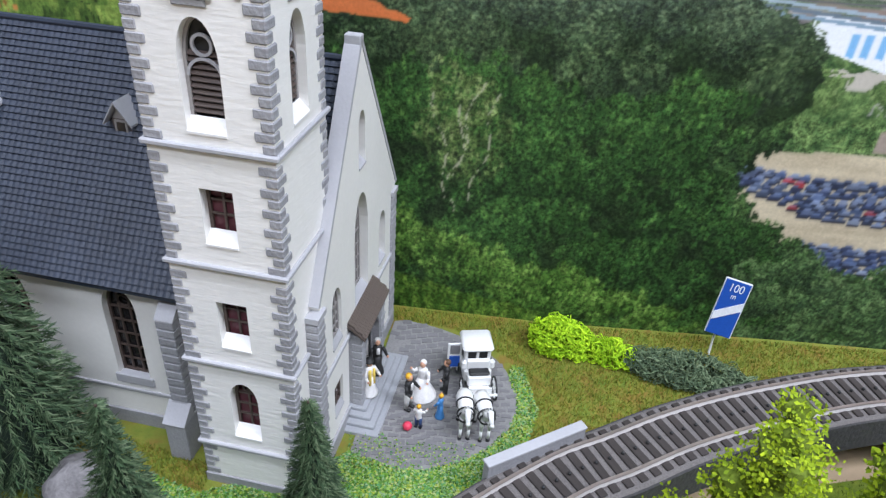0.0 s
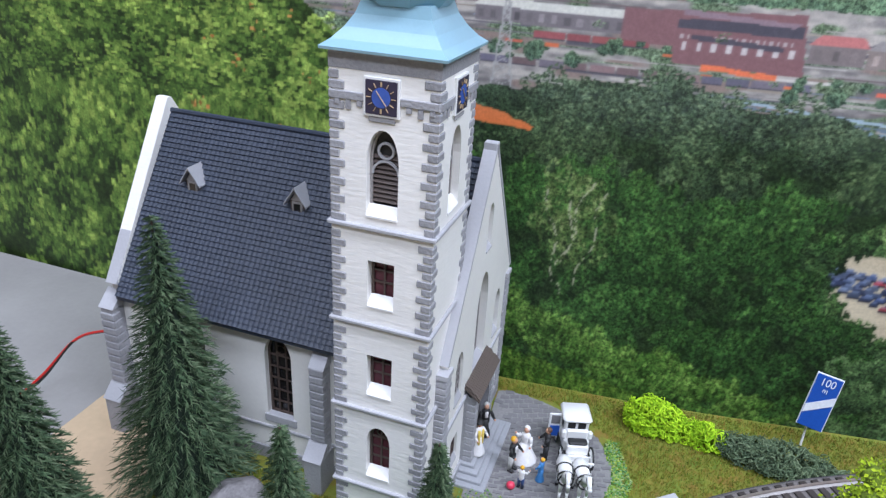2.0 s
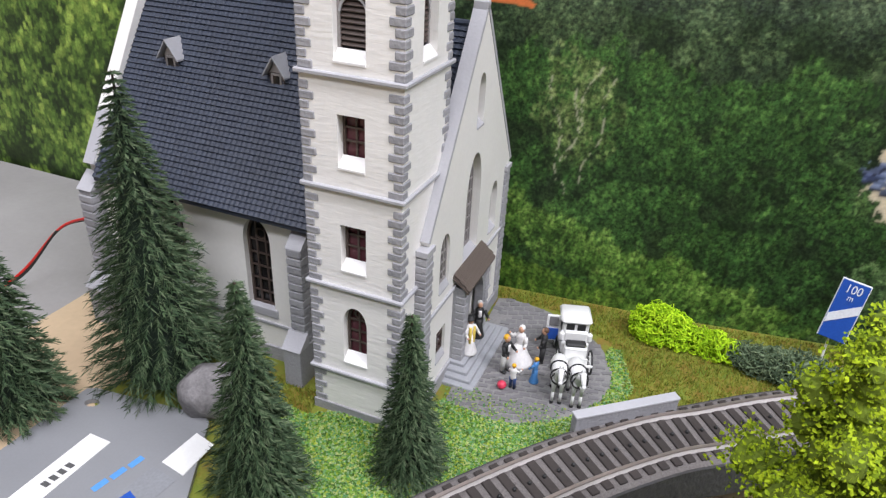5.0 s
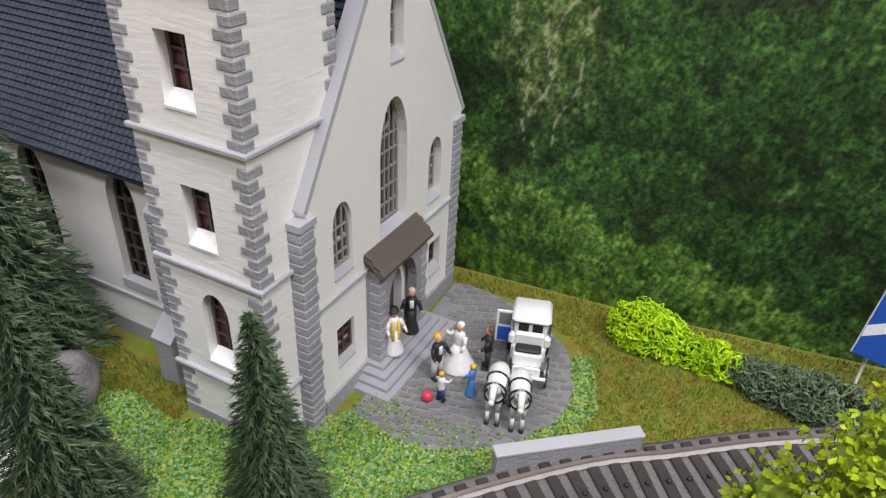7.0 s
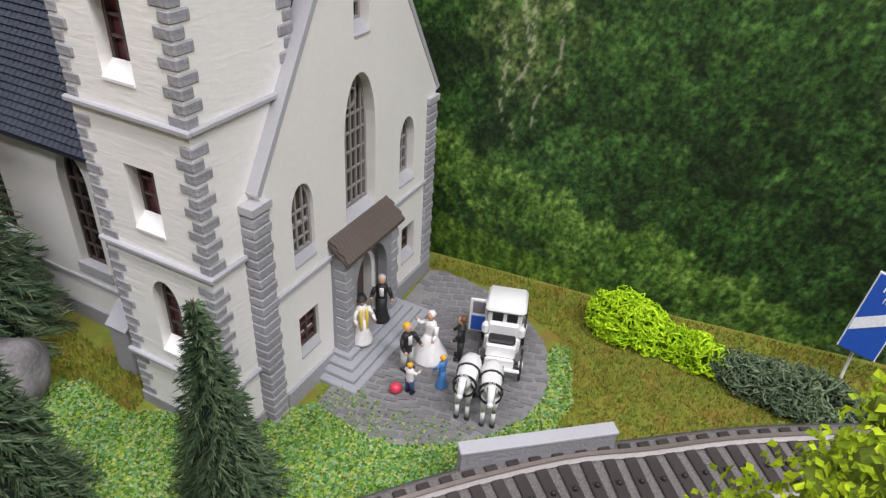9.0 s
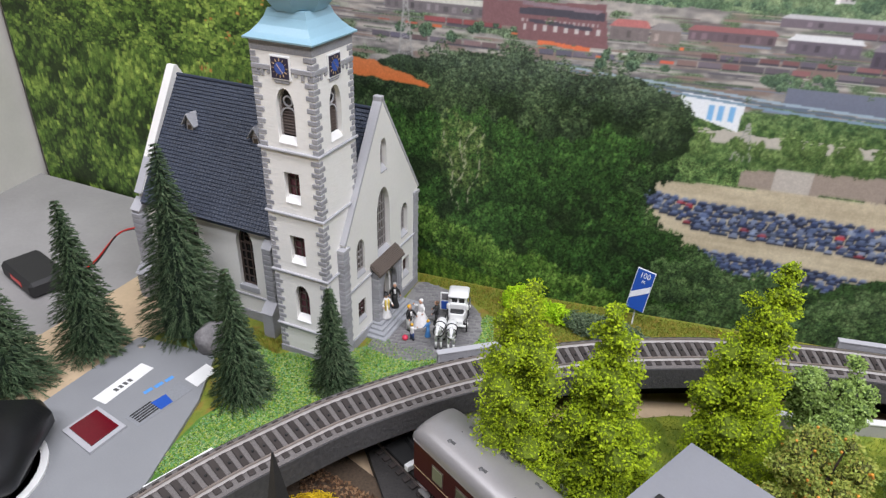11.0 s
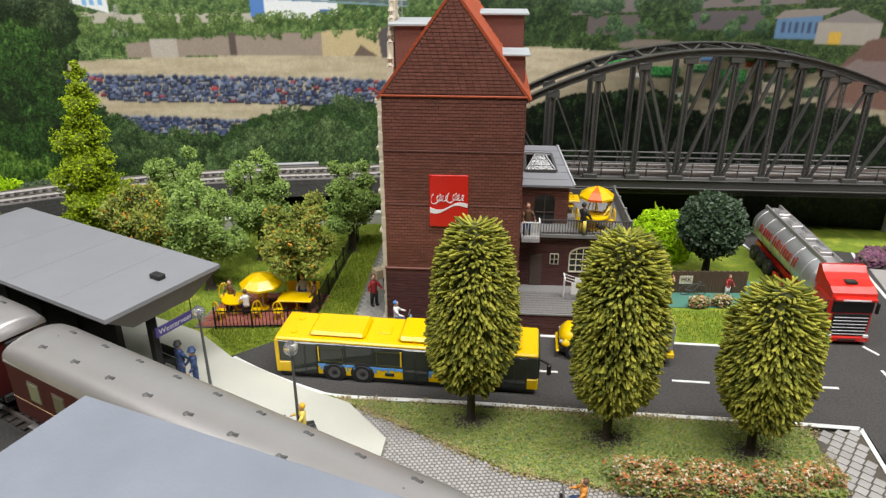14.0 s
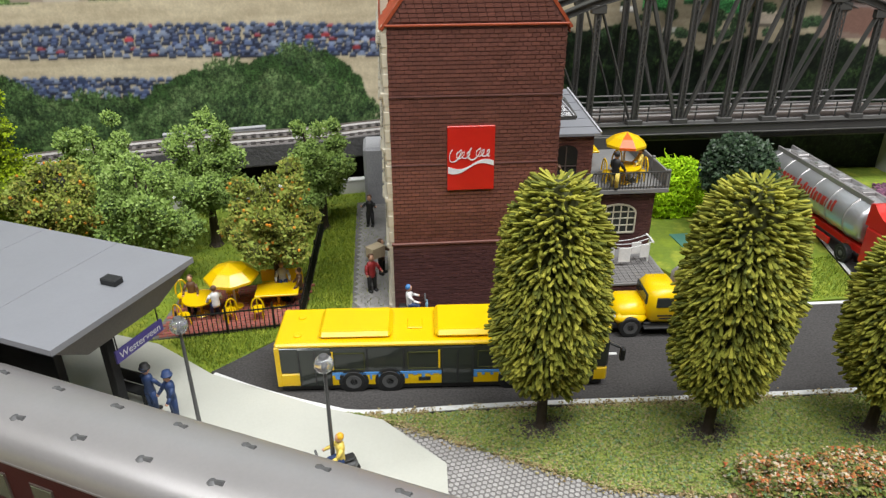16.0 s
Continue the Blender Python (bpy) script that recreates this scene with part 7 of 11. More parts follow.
def figure(x, y, z, rz, coat, legs, hair, label, h=3.35, skirt=0.0, arms=((0.5, -0.2), (0.5, -0.2)), hat=None, sash=None, sit=False, shirt=None, category="figurine"):
    """A small painted plastic figurine, one plain mesh with a few paints."""
    k = h / 3.35
    mats = [coat, legs, SKIN, hair, hat or hair, sash or coat, SOFTBLACK, shirt or coat]
    bm = B()
    hip = 1.55
    if sit:
        for s in (-0.2, 0.2):
            rod(bm, (s, -0.1, 1.5), (s * 1.2, 0.75, 1.4), 0.24, 0.2, 7, 1)
            rod(bm, (s * 1.2, 0.75, 1.45), (s * 1.2, 0.85, 0.25), 0.2, 0.15, 7, 1)
            box(bm, s * 1.2 - 0.14, s * 1.2 + 0.14, 0.7, 1.25, 0.05, 0.3, 0.05, mi=6)
    elif skirt:
        lathe(bm, [(skirt, 0.0), (skirt * 0.97, 0.15), (skirt * 0.62, 0.9), (0.32, 1.75)], 12, mi=1)
    else:
        for s in (-0.19, 0.19):
            rod(bm, (s, 0, hip), (s * 1.3, 0, 0.2), 0.24, 0.15, 7, 1)
            box(bm, s * 1.3 - 0.14, s * 1.3 + 0.14, -0.15, 0.38, 0.0, 0.22, 0.05, mi=6)
    lathe(bm, [(0.36, 1.35), (0.38, 1.6), (0.33, 1.95), (0.42, 2.4), (0.38, 2.65), (0.16, 2.8)], 9, mi=0, sy=0.72)
    if shirt:
        box(bm, -0.14, 0.14, 0.2, 0.33, 2.0, 2.65, 0.05, mi=7)
    if sash:
        for s in (-0.2, 0.2):
            box(bm, s - 0.09, s + 0.09, 0.16, 0.4, 1.1, 2.6, 0.03, mi=5)
    rod(bm, (0, 0, 2.7), (0, 0, 2.95), 0.13, 0.13, 7, 2)
    ball(bm, (0, 0.02, 3.1), 0.27, 2, 0.9, 1.0, 1.1)
    ball(bm, (0, -0.05, 3.19), 0.275, 3, 0.98, 0.98, 0.95)
    if hat:
        lathe(bm, [(0.36, 3.22), (0.34, 3.28), (0.27, 3.3), (0.26, 3.5), (0.1, 3.55)], 9, mi=4)
    for s, (fwd, up) in zip((-1, 1), arms):
        el = (s * 0.6, 0.15 + 0.25 * fwd, 2.05 + 0.3 * up)
        rod(bm, (s * 0.42, 0, 2.5), el, 0.15, 0.13, 6, 0)
        ha = (s * (0.62 + 0.2 * max(0, up)), 0.2 + 0.75 * fwd, 1.85 + 0.9 * up)
        rod(bm, el, ha, 0.13, 0.09, 6, 0)
        ball(bm, ha, 0.11, 2, n=6, rings=4)
    bmesh.ops.scale(bm, vec=(k, k, k), verts=bm.verts)
    ob = part("figurine", bm, mats, None, smooth=True, place=at(x, y, z, rz))
    return tagged(ob, label, category)


ZF = ZP + 0.16
GREEN_CLOTH = mat("dark_green_cloth_paint", (0.05, 0.07, 0.04), 0.6)
WHITECLOTH = mat("white_cloth_paint", (0.82, 0.80, 0.78), 0.5)
BLUECLOTH = mat("blue_cloth_paint", (0.06, 0.22, 0.50), 0.5)
NAVY = mat("navy_cloth_paint", (0.03, 0.06, 0.16), 0.5)
REDCLOTH = mat("dark_red_cloth_paint", (0.35, 0.03, 0.03), 0.5)
YELLOWCLOTH = mat("yellow_cloth_paint", (0.80, 0.60, 0.12), 0.5)
GREYHAIR = mat("grey_hair_paint", (0.55, 0.55, 0.52), 0.5)
figure(-3.2, 36.0, ZP + 1.16, 200, SOFTBLACK, SOFTBLACK, GREYHAIR, "black-robed clergy figurine with white hair on steps", 3.0, 0.55, ((0.6, 0.2), (0.3, 0.1)), shirt=WHITECLOTH)
figure(-3.5, 33.9, ZP + 1.16, 230, WHITECLOTH, WHITECLOTH, SOFTBLACK, "white-robed priest figurine with yellow stole on steps", 2.95, 0.7, ((0.5, -0.1), (0.5, 0.0)), hat=SOFTBLACK, sash=YELLOWCLOTH)
figure(-0.8, 33.7, ZF, -120, SOFTBLACK, GREYHAIR, HAIR, "groom figurine in a black tailcoat with yellow hair", 3.1, 0, ((0.5, 0.0), (0.6, 0.1)), shirt=WHITECLOTH)
figure(0.05, 35.1, ZF, 160, WHITECLOTH, WHITECLOTH, WHITECLOTH, "bride figurine in a wide white gown with bouquet", 3.1, 1.15, ((0.5, 0.0), (0.2, 0.9)))
figure(1.7, 35.5, ZF, 100, SOFTBLACK, SOFTBLACK, BRUNETTE, "guest figurine in a plain black suit", 2.95, 0, ((0.4, 0.0), (0.5, -0.1)))
figure(0.0, 32.0, ZF, -20, WHITECLOTH, NAVY, HAIR, "child figurine in white shirt and blue shorts", 2.1, 0, ((0.4, 0.2), (0.2, 1.0)))
figure(1.4, 33.1, ZF, 60, BLUECLOTH, BLUECLOTH, HAIR, "child figurine in a blue dress", 2.1, 0.55, ((0.4, 0.0), (0.3, 0.9)))
tagged(part("basket", ball(B(), (0, 0, 0.3), 0.34, 0, 1, 1, 0.9), mat("pink_red_plastic", (0.7, 0.05, 0.10), 0.4), None, smooth=True, place=at(-0.7, 31.8, ZF)), "small pink-red flower basket beside the children", "basket")


def horse(x, y, z, rz):
    """A white toy draught horse with black harness, one plain mesh."""
    bm = B()
    lathe_pts = [(0.05, -1.9), (0.62, -1.7), (0.8, -1.2), (0.74, -0.3), (0.72, 0.5), (0.6, 1.1), (0.1, 1.5)]
    b2 = B()
    lathe(b2, lathe_pts, 10)
    b2.transform(Matrix.Translation((0, 0, 3.1)) @ Matrix.Rotation(radians(-90), 4, "X"))
    me = bpy.data.meshes.new("horse_body")
    b2.to_mesh(me)
    b2.free()
    bm.from_mesh(me)
    bpy.data.meshes.remove(me)
    rod(bm, (0, 1.0, 3.3), (0, 1.9, 4.4), 0.55, 0.32, 9)
    rod(bm, (0, 1.75, 4.5), (0, 2.75, 3.75), 0.33, 0.18, 8)
    ball(bm, (0, 2.7, 3.78), 0.22, 0)
    for s in (-0.13, 0.13):
        rod(bm, (s, 1.75, 4.7), (s, 1.75, 5.0), 0.09, 0.02, 5)
    for s in (-0.36, 0.36):
        for yy in (-1.35, 0.95):
            rod(bm, (s, yy, 2.9), (s, yy + 0.05, 1.4), 0.28, 0.16, 7)
            rod(bm, (s, yy + 0.05, 1.4), (s, yy, 0.25), 0.15, 0.13, 7)
            lathe(bm, [(0.2, 0.0), (0.18, 0.28), (0.12, 0.3)], 7, s, yy, mi=1)
    rod(bm, (0, -1.75, 3.2), (0, -2.2, 1.6), 0.17, 0.08, 6)
    for yy, r in ((0.85, 0.78), (-0.35, 0.78), (1.25, 0.68)):
        b3 = B()
        for k in range(16):
            a, b = 2 * math.pi * k / 16, 2 * math.pi * (k + 1) / 16
            beam(bm, (r * math.cos(a), yy, 3.1 + r * math.sin(a)), (r * math.cos(b), yy, 3.1 + r * math.sin(b)), 0.09, 0.13, 1)
        b3.free()
    for s in (-0.3, 0.3):
        beam(bm, (s * 0.9, 1.95, 4.55), (s * 0.6, 2.6, 3.75), 0.07, 0.06, 1)
        beam(bm, (s * 2.2, 0.85, 3.3), (s * 2.4, -1.7, 3.1), 0.06, 0.1, 1)
    ob = part("horse_figurine", bm, [WHITEP, SOFTBLACK], None, smooth=True, place=at(x, y, z, rz))
    ob.scale = (0.74, 0.74, 0.74)
    return tagged(ob, "white toy horse with black harness before the carriage", "horse figurine", "carriage horses")


def spoked_wheel(parent, x, y, r, zc):
    bm = B()
    for k in range(18):
        a, b = 2 * math.pi * k / 18, 2 * math.pi * (k + 1) / 18
        beam(bm, (x, y + r * math.cos(a), zc + r * math.sin(a)), (x, y + r * math.cos(b), zc + r * math.sin(b)), 0.14, 0.13)
    w = part("wheel", bm, SOFTBLACK, parent)
    for k in range(10):
        a = 2 * math.pi * k / 10
        part("spoke", rod(B(), (x, y, zc), (x, y + r * math.cos(a), zc + r * math.sin(a)), 0.05, n=5), WHITEP, w)
    part("hub", rod(B(), (x - 0.14, y, zc), (x + 0.14, y, zc), 0.2, n=8), WHITEP, w)


def carriage(x, y, z, rz):
    c = thing("carriage", at(x, y, z, rz) @ Matrix.Scale(0.86, 4), "white wedding coach with open door and black wheels", "carriage")
    part("coach_body", box(B(), -1.15, 1.15, -1.5, 1.3, 1.0, 2.3, 0.18), WHITEP, c)
    cab = part("coach_cabin", box(B(), -1.1, 1.1, -1.6, 0.5, 2.3, 3.7, 0.1), WHITEP, c)
    for s in (-0.8, 0.12):
        part("window", box(B(), s, s + 0.68, 0.45, 0.53, 2.75, 3.6, 0.02), SOFTBLACK, cab)
    for s in (-1.13, 1.05):
        part("window", box(B(), s, s + 0.08, -1.2, 0.1, 2.6, 3.5, 0.02), SOFTBLACK, cab)
    bm = box(B(), -1.3, 1.3, -1.85, 0.8, 3.7, 4.15, 0.4)
    part("coach_roof", bm, WHITEP, c, smooth=True)
    part("driver_box", box(B(), -0.95, 0.95, 1.2, 2.1, 1.3, 2.3, 0.1), WHITEP, c)
    part("seat_back", box(B(), -0.98, 0.98, 0.75, 1.15, 2.2, 3.25, 0.12), WHITEP, c)
    part("driver_seat", box(B(), -0.85, 0.85, 1.2, 2.0, 2.3, 2.6, 0.12), SOFTBLACK, c, "black padded seat")
    part("foot_board", box(B(), -0.85, 0.85, 2.1, 3.1, 1.25, 1.4, 0.04, m=Matrix.Translation((0, 0, 0.0))), WHITEP, c)
    part("dash_board", box(B(), -0.9, 0.9, 3.0, 3.12, 1.2, 2.1, 0.05), WHITEP, c)
    d = part("coach_door", box(B(), 1.15, 2.35, -0.55, -0.42, 1.1, 3.75, 0.05), WHITEP, c, "open white coach door with blue inside")
    part("door_lining", box(B(), 1.3, 2.2, -0.42, -0.35, 1.25, 2.45, 0.1), SIGNBLUE, d)
    part("door_window", box(B(), 1.35, 2.15, -0.42, -0.36, 2.65, 3.6, 0.05), PAVER, d)
    for s in (-1.35, 1.35):
        spoked_wheel(c, s, -1.5, 1.2, 1.2)
        spoked_wheel(c, s, 2.0, 0.95, 0.95)
        part("lamp", lathe(B(), [(0.1, 2.3), (0.24, 2.4), (0.24, 2.95), (0.08, 3.15)], 8, s * 0.85, 0.95), WHITEP, c)
    part("axle", rod(B(), (-1.35, -1.5, 1.2), (1.35, -1.5, 1.2), 0.09), SOFTBLACK, c)
    part("axle", rod(B(), (-1.35, 2.0, 0.95), (1.35, 2.0, 0.95), 0.09), SOFTBLACK, c)
    part("shaft", rod(B(), (0, 3.0, 1.3), (0, 7.0, 2.3), 0.16), WHITEP, c)
    part("splinter_bar", rod(B(), (-1.3, 3.3, 1.5), (1.3, 3.3, 1.5), 0.12), WHITEP, c)
    return c


carriage(3.75, 36.9, ZF - 0.02, 188)
horse(3.0, 32.0, ZF - 0.02, 184)
horse(4.25, 31.95, ZF - 0.02, 191)


def text_on(name, body, parent, m, size, material, centre=True):
    """Words cut as flat letters."""
    cu = bpy.data.curves.new(name, "FONT")
    cu.body, cu.size, cu.extrude = body, size * U, 0.004 * U
    cu.align_x, cu.align_y = "CENTER", "CENTER"
    cu.materials.append(material)
    ob = new(name, cu)
    ob.parent = parent
    ob.matrix_basis = m
    return ob


def distance_sign():
    s = thing("distance_sign", at(22.35, 41.5, ZP, -12), "tilted blue 100 m distance sign with white stripe", "sign")
    tilt = Matrix.Rotation(radians(-9), 4, "X") @ Matrix.Diagonal((0.76, 0.87, 0.94, 1))
    m = Matrix.Translation((0, 0, 2.3)) @ tilt @ Matrix.Rotation(radians(7), 4, "Y")
    part("post", rod(B(), (0, 0.3, -0.2), (0, 1.1, 5.2), 0.09), WHITEP, s)
    b = part("board", box(B(), -1.25, 1.25, -0.1, 0.08, 0, 5.0, 0.03, m=m), SIGNBLUE, s)
    bm = B()
    slab(bm, [(-1.2, 1.2), (1.2, 2.6), (1.2, 3.4), (-1.2, 2.0)], (), 0.04, m @ Matrix(((1, 0, 0, 0), (0, 0, 1, -0.15), (0, 1, 0, 0), (0, 0, 0, 1))))
    part("stripe", bm, SIGNWHITE, b)
    part("board_edge", box(B(), -1.3, 1.3, -0.08, 0.06, 4.95, 5.08, 0.02, m=m), SIGNWHITE, b)
    for x in (-1.3, 1.22):
        part("board_edge", box(B(), x, x + 0.08, -0.12, 0.06, 0.0, 5.0, 0.02, m=m), SIGNWHITE, b)
    for body, zz, size in (("100", 4.35, 1.0), ("m", 3.65, 0.7)):
        mm = m @ Vector((0, -0.13, zz))
        text_on("sign_text", body, b, Matrix.Translation(mm * U) @ tilt @ Matrix.Rotation(radians(7), 4, "Y") @ Matrix.Rotation(radians(90), 4, "X"), size, SIGNWHITE)
    return s


distance_sign()


def boulder():
    bm = B()
    bmesh.ops.create_icosphere(bm, subdivisions=3, radius=1.0)
    for v in bm.verts:
        d = v.co.normalized()
        v.co = Vector((d.x * 2.3, d.y * 1.9, d.z * 2.2)) * (0.92 + 0.22 * noise.noise(d * 1.7) + 0.06 * noise.noise(d * 6))
    tagged(part("boulder", bm, BOULDER, None, smooth=True, place=at(-18.4, 24.9, ZP + 1.5, 30)), "pale grey speckled boulder between the fir trees", "boulder")


boulder()


def plate():
    """The grey cover plate with its labels and red window."""
    p = thing("cover_plate", at(0, 0, ZP), "grey plastic cover plate with labels and red window", "cover plate")
    bm = B()
    hole = [(-26.0 + 0.5 * math.cos(a), 22.9 + 0.35 * math.sin(a)) for a in np.linspace(0, 2 * math.pi, 12, endpoint=False)]
    slab(bm, [(-27.2, 24.0), (-26.6, 24.2), (-18.6, 23.8), (-18.0, 23.3), (-16.1, 17.5), (-14.8, 8), (-15.4, -6), (-36, -6), (-30, 10)], [hole], 0.35)
    part("plate", bm, GREYPLASTIC, p)
    part("white_label", prism(B(), [(-25.4, 14.9), (-23.8, 14.6), (-22.7, 20.2), (-24.3, 20.5)], 0.36, 0.39), WHITEP, p)
    for k in range(4):
        part("label_print", prism(B(), [(-24.4 + 0.12 * k, 16.4 + 0.5 * k), (-23.9 + 0.12 * k, 16.3 + 0.5 * k), (-23.8 + 0.12 * k, 16.6 + 0.5 * k), (-24.3 + 0.12 * k, 16.7 + 0.5 * k)], 0.395, 0.405), RIM, p)
    fr = part("window_frame", prism(B(), [(-25.00, 10.64), (-21.00, 9.12), (-20.12, 12.64), (-24.04, 14.00)], 0.36, 0.6), LEDGE, p)
    part("red_window", prism(B(), [(-24.52, 10.96), (-21.32, 9.76), (-20.68, 12.40), (-23.80, 13.52)], 0.58, 0.72), DARKRED, fr, "dark red translucent window")
    part("sticker", prism(B(), [(-21.0, 13.6), (-19.2, 13.0), (-17.4, 18.6), (-19.2, 19.2)], 0.36, 0.38), mat("pale_grey_sticker", (0.26, 0.27, 0.285), 0.4), p)
    for k in range(5):
        part("sticker_print", prism(B(), [(-20.8 + 0.3 * k, 13.9 - 0.1 * k), (-20.62 + 0.3 * k, 13.85 - 0.1 * k), (-20.0 + 0.3 * k, 16.0 - 0.1 * k), (-20.18 + 0.3 * k, 16.05 - 0.1 * k)], 0.385, 0.395), SOFTBLACK, p)
    part("sticker_print", prism(B(), [(-20.0, 15.9), (-18.6, 15.4), (-18.2, 16.6), (-19.4, 17.3)], 0.385, 0.396), SIGNBLUE, p)
    for k in range(3):
        part("sticker_print", prism(B(), [(-21.6 + 0.45 * k, 16.9 + k), (-21.2 + 0.45 * k, 16.75 + k), (-20.9 + 0.45 * k, 17.6 + k), (-21.3 + 0.45 * k, 17.75 + k)], 0.36, 0.366), BLUE, p)
    part("sticker_flap", prism(B(), [(-18.9, 19.6), (-17.2, 19.0), (-16.7, 21.6), (-18.2, 22.2)], 0.36, 0.42), WHITEP, p)
    part("ring", lathe(B(), [(5.9, 0.36), (5.9, 0.6), (5.3, 0.62), (5.3, 0.36)], 32, -28.5, 4.2), WHITEP, p, "white plastic rim")
    d = thing("black_device", at(-29.0, 4.4, ZP + 0.36, 20), "glossy black rounded plastic housing in a white rim", "device")
    bm = B()
    box(bm, -4.8, 5.6, -4.2, 6.0, 0, 4.2, 1.5)
    for v in bm.verts:
        v.co.z *= 1 - 0.02 * abs(v.co.x)
    part("housing", bm, BLACK, d, smooth=True)
    part("base", lathe(B(), [(5.0, 0), (5.0, 0.5), (4.6, 0.6)], 24), SOFTBLACK, d)
    q = thing("hand_controller", at(-45.5, 30.5, ZP - 0.05, -25), "dark grey controller box with a red print", "controller")
    part("housing", box(B(), -4, 4, -2.2, 2.2, 0, 2.0, 0.4), SOFTBLACK, q)
    part("red_print", box(B(), -1.2, 1.6, -2.25, -2.19, 0.9, 1.4), RED, q)
    for k, col in ((0, RED), (1, SOFTBLACK)):
        cu = bpy.data.curves.new("cable", "CURVE")
        cu.dimensions, cu.bevel_depth, cu.bevel_resolution = "3D", 0.11 * U, 2
        cu.materials.append(col)
        sp = cu.splines.new("POLY")
        pts = spline([(-30.6, 33.0 + 0.2 * k, 29.3), (-33, 33.6 + 0.3 * k, 28.6 - 0.2 * k), (-36, 34, 27.0), (-39, 33, 23.6 - 0.3 * k), (-41.5, 31.5, 21.4)], 0.7)
        sp.points.add(len(pts) - 1)
        for v, q_ in zip(sp.points, pts):
            v.co = (*(U * np.array(q_)), 1)
        tagged(new("cable", cu), "thin red and black cable from the church to the board", "cable", "cables")


plate()


# ---- roads and pavements of the lower level ----
def strip(name, pts, w, z, material, parent):
    bm = B()
    line = spline(pts, 0.8)
    line = np.vstack([line, pts[-1]])
    swept(bm, line, [(-w / 2, 0.0), (w / 2, 0.0), (w / 2, -0.05), (-w / 2, -0.05)], z)
    return part(name, bm, material, parent)


def streets():
    road = thing("road", at(0, 0, 0), "dark asphalt street with white edge lines and dashes", "road", kind="structure")
    sheet("asphalt", [(48.2, 4.3), (51, 1.5), (55.4, -1.6), (58.2, -3.0), (68.1, -4.8), (90.6, -9.1), (97.9, -10.6), (95.0, -22), (125, -40), (140, -20), (132, 26), (116.5, 31), (105.5, 31), (106.5, 15), (100.6, 1.0), (95.8, 1.4), (77.4, 5.2), (62, 8.6), (58.4, 8.2), (52.6, 7.0)], 17.0, ZT + 0.06, ASPHALT, "", parent=road)
    strip("edge_line", [(48.4, 3.9), (51.6, 1.2), (55.5, -1.5), (58.4, -2.8), (68.1, -4.5), (80, -6.9), (90.6, -8.9), (97.6, -10.4)], 0.42, ZT + 0.16, LINE, road)
    strip("edge_line", [(97.6, -10.4), (96.4, -15), (94.8, -21.5)], 0.34, ZT + 0.16, LINE, road)
    strip("edge_line", [(75.5, 5.3), (84, 3.6), (91.5, 2.1), (99.5, 0.6)], 0.34, ZT + 0.11, LINE, road)
    strip("edge_line", [(100.8, 1.4), (103.6, 8.5), (106.2, 15.5), (106, 24)], 0.34, ZT + 0.11, LINE, road)
    strip("edge_line", [(112.2, 3.0), (115.8, 15.3), (118, 21)], 0.34, ZT + 0.11, LINE, road)
    for a, b in (((73.4, -0.3), (76.6, -0.9)), ((85.9, -3.0), (88.9, -3.6)), ((96.0, -4.7), (99.2, -5.3)), ((104.5, -3.2), (103.9, -7.2)), ((105.4, 0.6), (105.9, -0.9))):
        strip("dash", [a, b], 0.26, ZT + 0.11, LINE, road)
    sheet("ground_lower_turf", [(52.6, 7.2), (58.4, 8.4), (62, 8.8), (64.5, 34), (40, 34), (43, 9), (48.2, 4.5)], 16.9, ZT + 0.02, LAWN, "bright lawn strip beside the street", "lawn")
    sheet("ground_garden", [(88.5, 2.8), (100.3, 1.2), (106.2, 15.5), (105.4, 31), (80, 33), (84, 20)], 16.9, ZT + 0.04, LAWN, "bright garden lawn below the bridge", "lawn")
    sheet("ground_path", [(58.5, 7.8), (62.6, 8.7), (66.4, 31.4), (62.3, 31.9)], 16.9, ZT + 0.10, HEXBED, "grey paved path along the brick house", "path")
    me = as_mesh("paving_slab", prism(B(), [(0.42, 0), (0, 0.42), (-0.42, 0), (0, -0.42)], ZT, ZT + 0.16), HEX)
    path = thing("path_paving", at(0, 0, 0), "grey diamond slabs laid along the house wall", "paving", kind="structure")
    for i in range(60):
        for j in range(14):
            s, w = 0.3 + 0.45 * i, 0.25 + 0.45 * j - 0.45 * 5
            x, y = 60.2 + 0.165 * s + 0.986 * w * 0.62, 7.9 + 0.986 * s * 0.95 - 0.165 * w * 0.62
            if (i + j) % 2 == 0 and inside((x - 0.3, y), [(58.7, 7.9), (62.5, 8.8), (66.2, 31.2), (62.4, 31.7)]):
                piece("paving_slab", me, path, at(x, y, 0, -9.5))
    # pale platform
    sheet("platform", [(61.8, -8.7), (58.9, -4.1), (55.4, -2.0), (48.4, 3.4), (44.4, 8.2), (24, 21.5), (13, 19.4), (11.8, 16.6), (59.9, -17.4)], 17.0, 18.0, PLATFORM, "pale smooth station platform", "platform")
    # verge and hexagon paving
    verge = [(56.2, -2.2), (58.6, -3.3), (68.1, -5.1), (90.6, -9.4), (93.6, -10.2), (92.0, -16.6), (84, -16.4), (76.2, -14.7), (70.4, -12.6), (65, -8.4), (60.2, -4.6)]
    sheet("ground_verge", verge, 16.9, ZT + 0.10, VERGE, "grey-green flecked verge below the street trees", "grass")
    r = random.Random(9)
    flakes("verge_cover", scatter(verge, 36000, r), ZT + 0.12, 0.09, VERGEFLAKES, r, "flecked green and straw ground foam", "ground cover", 0.15)
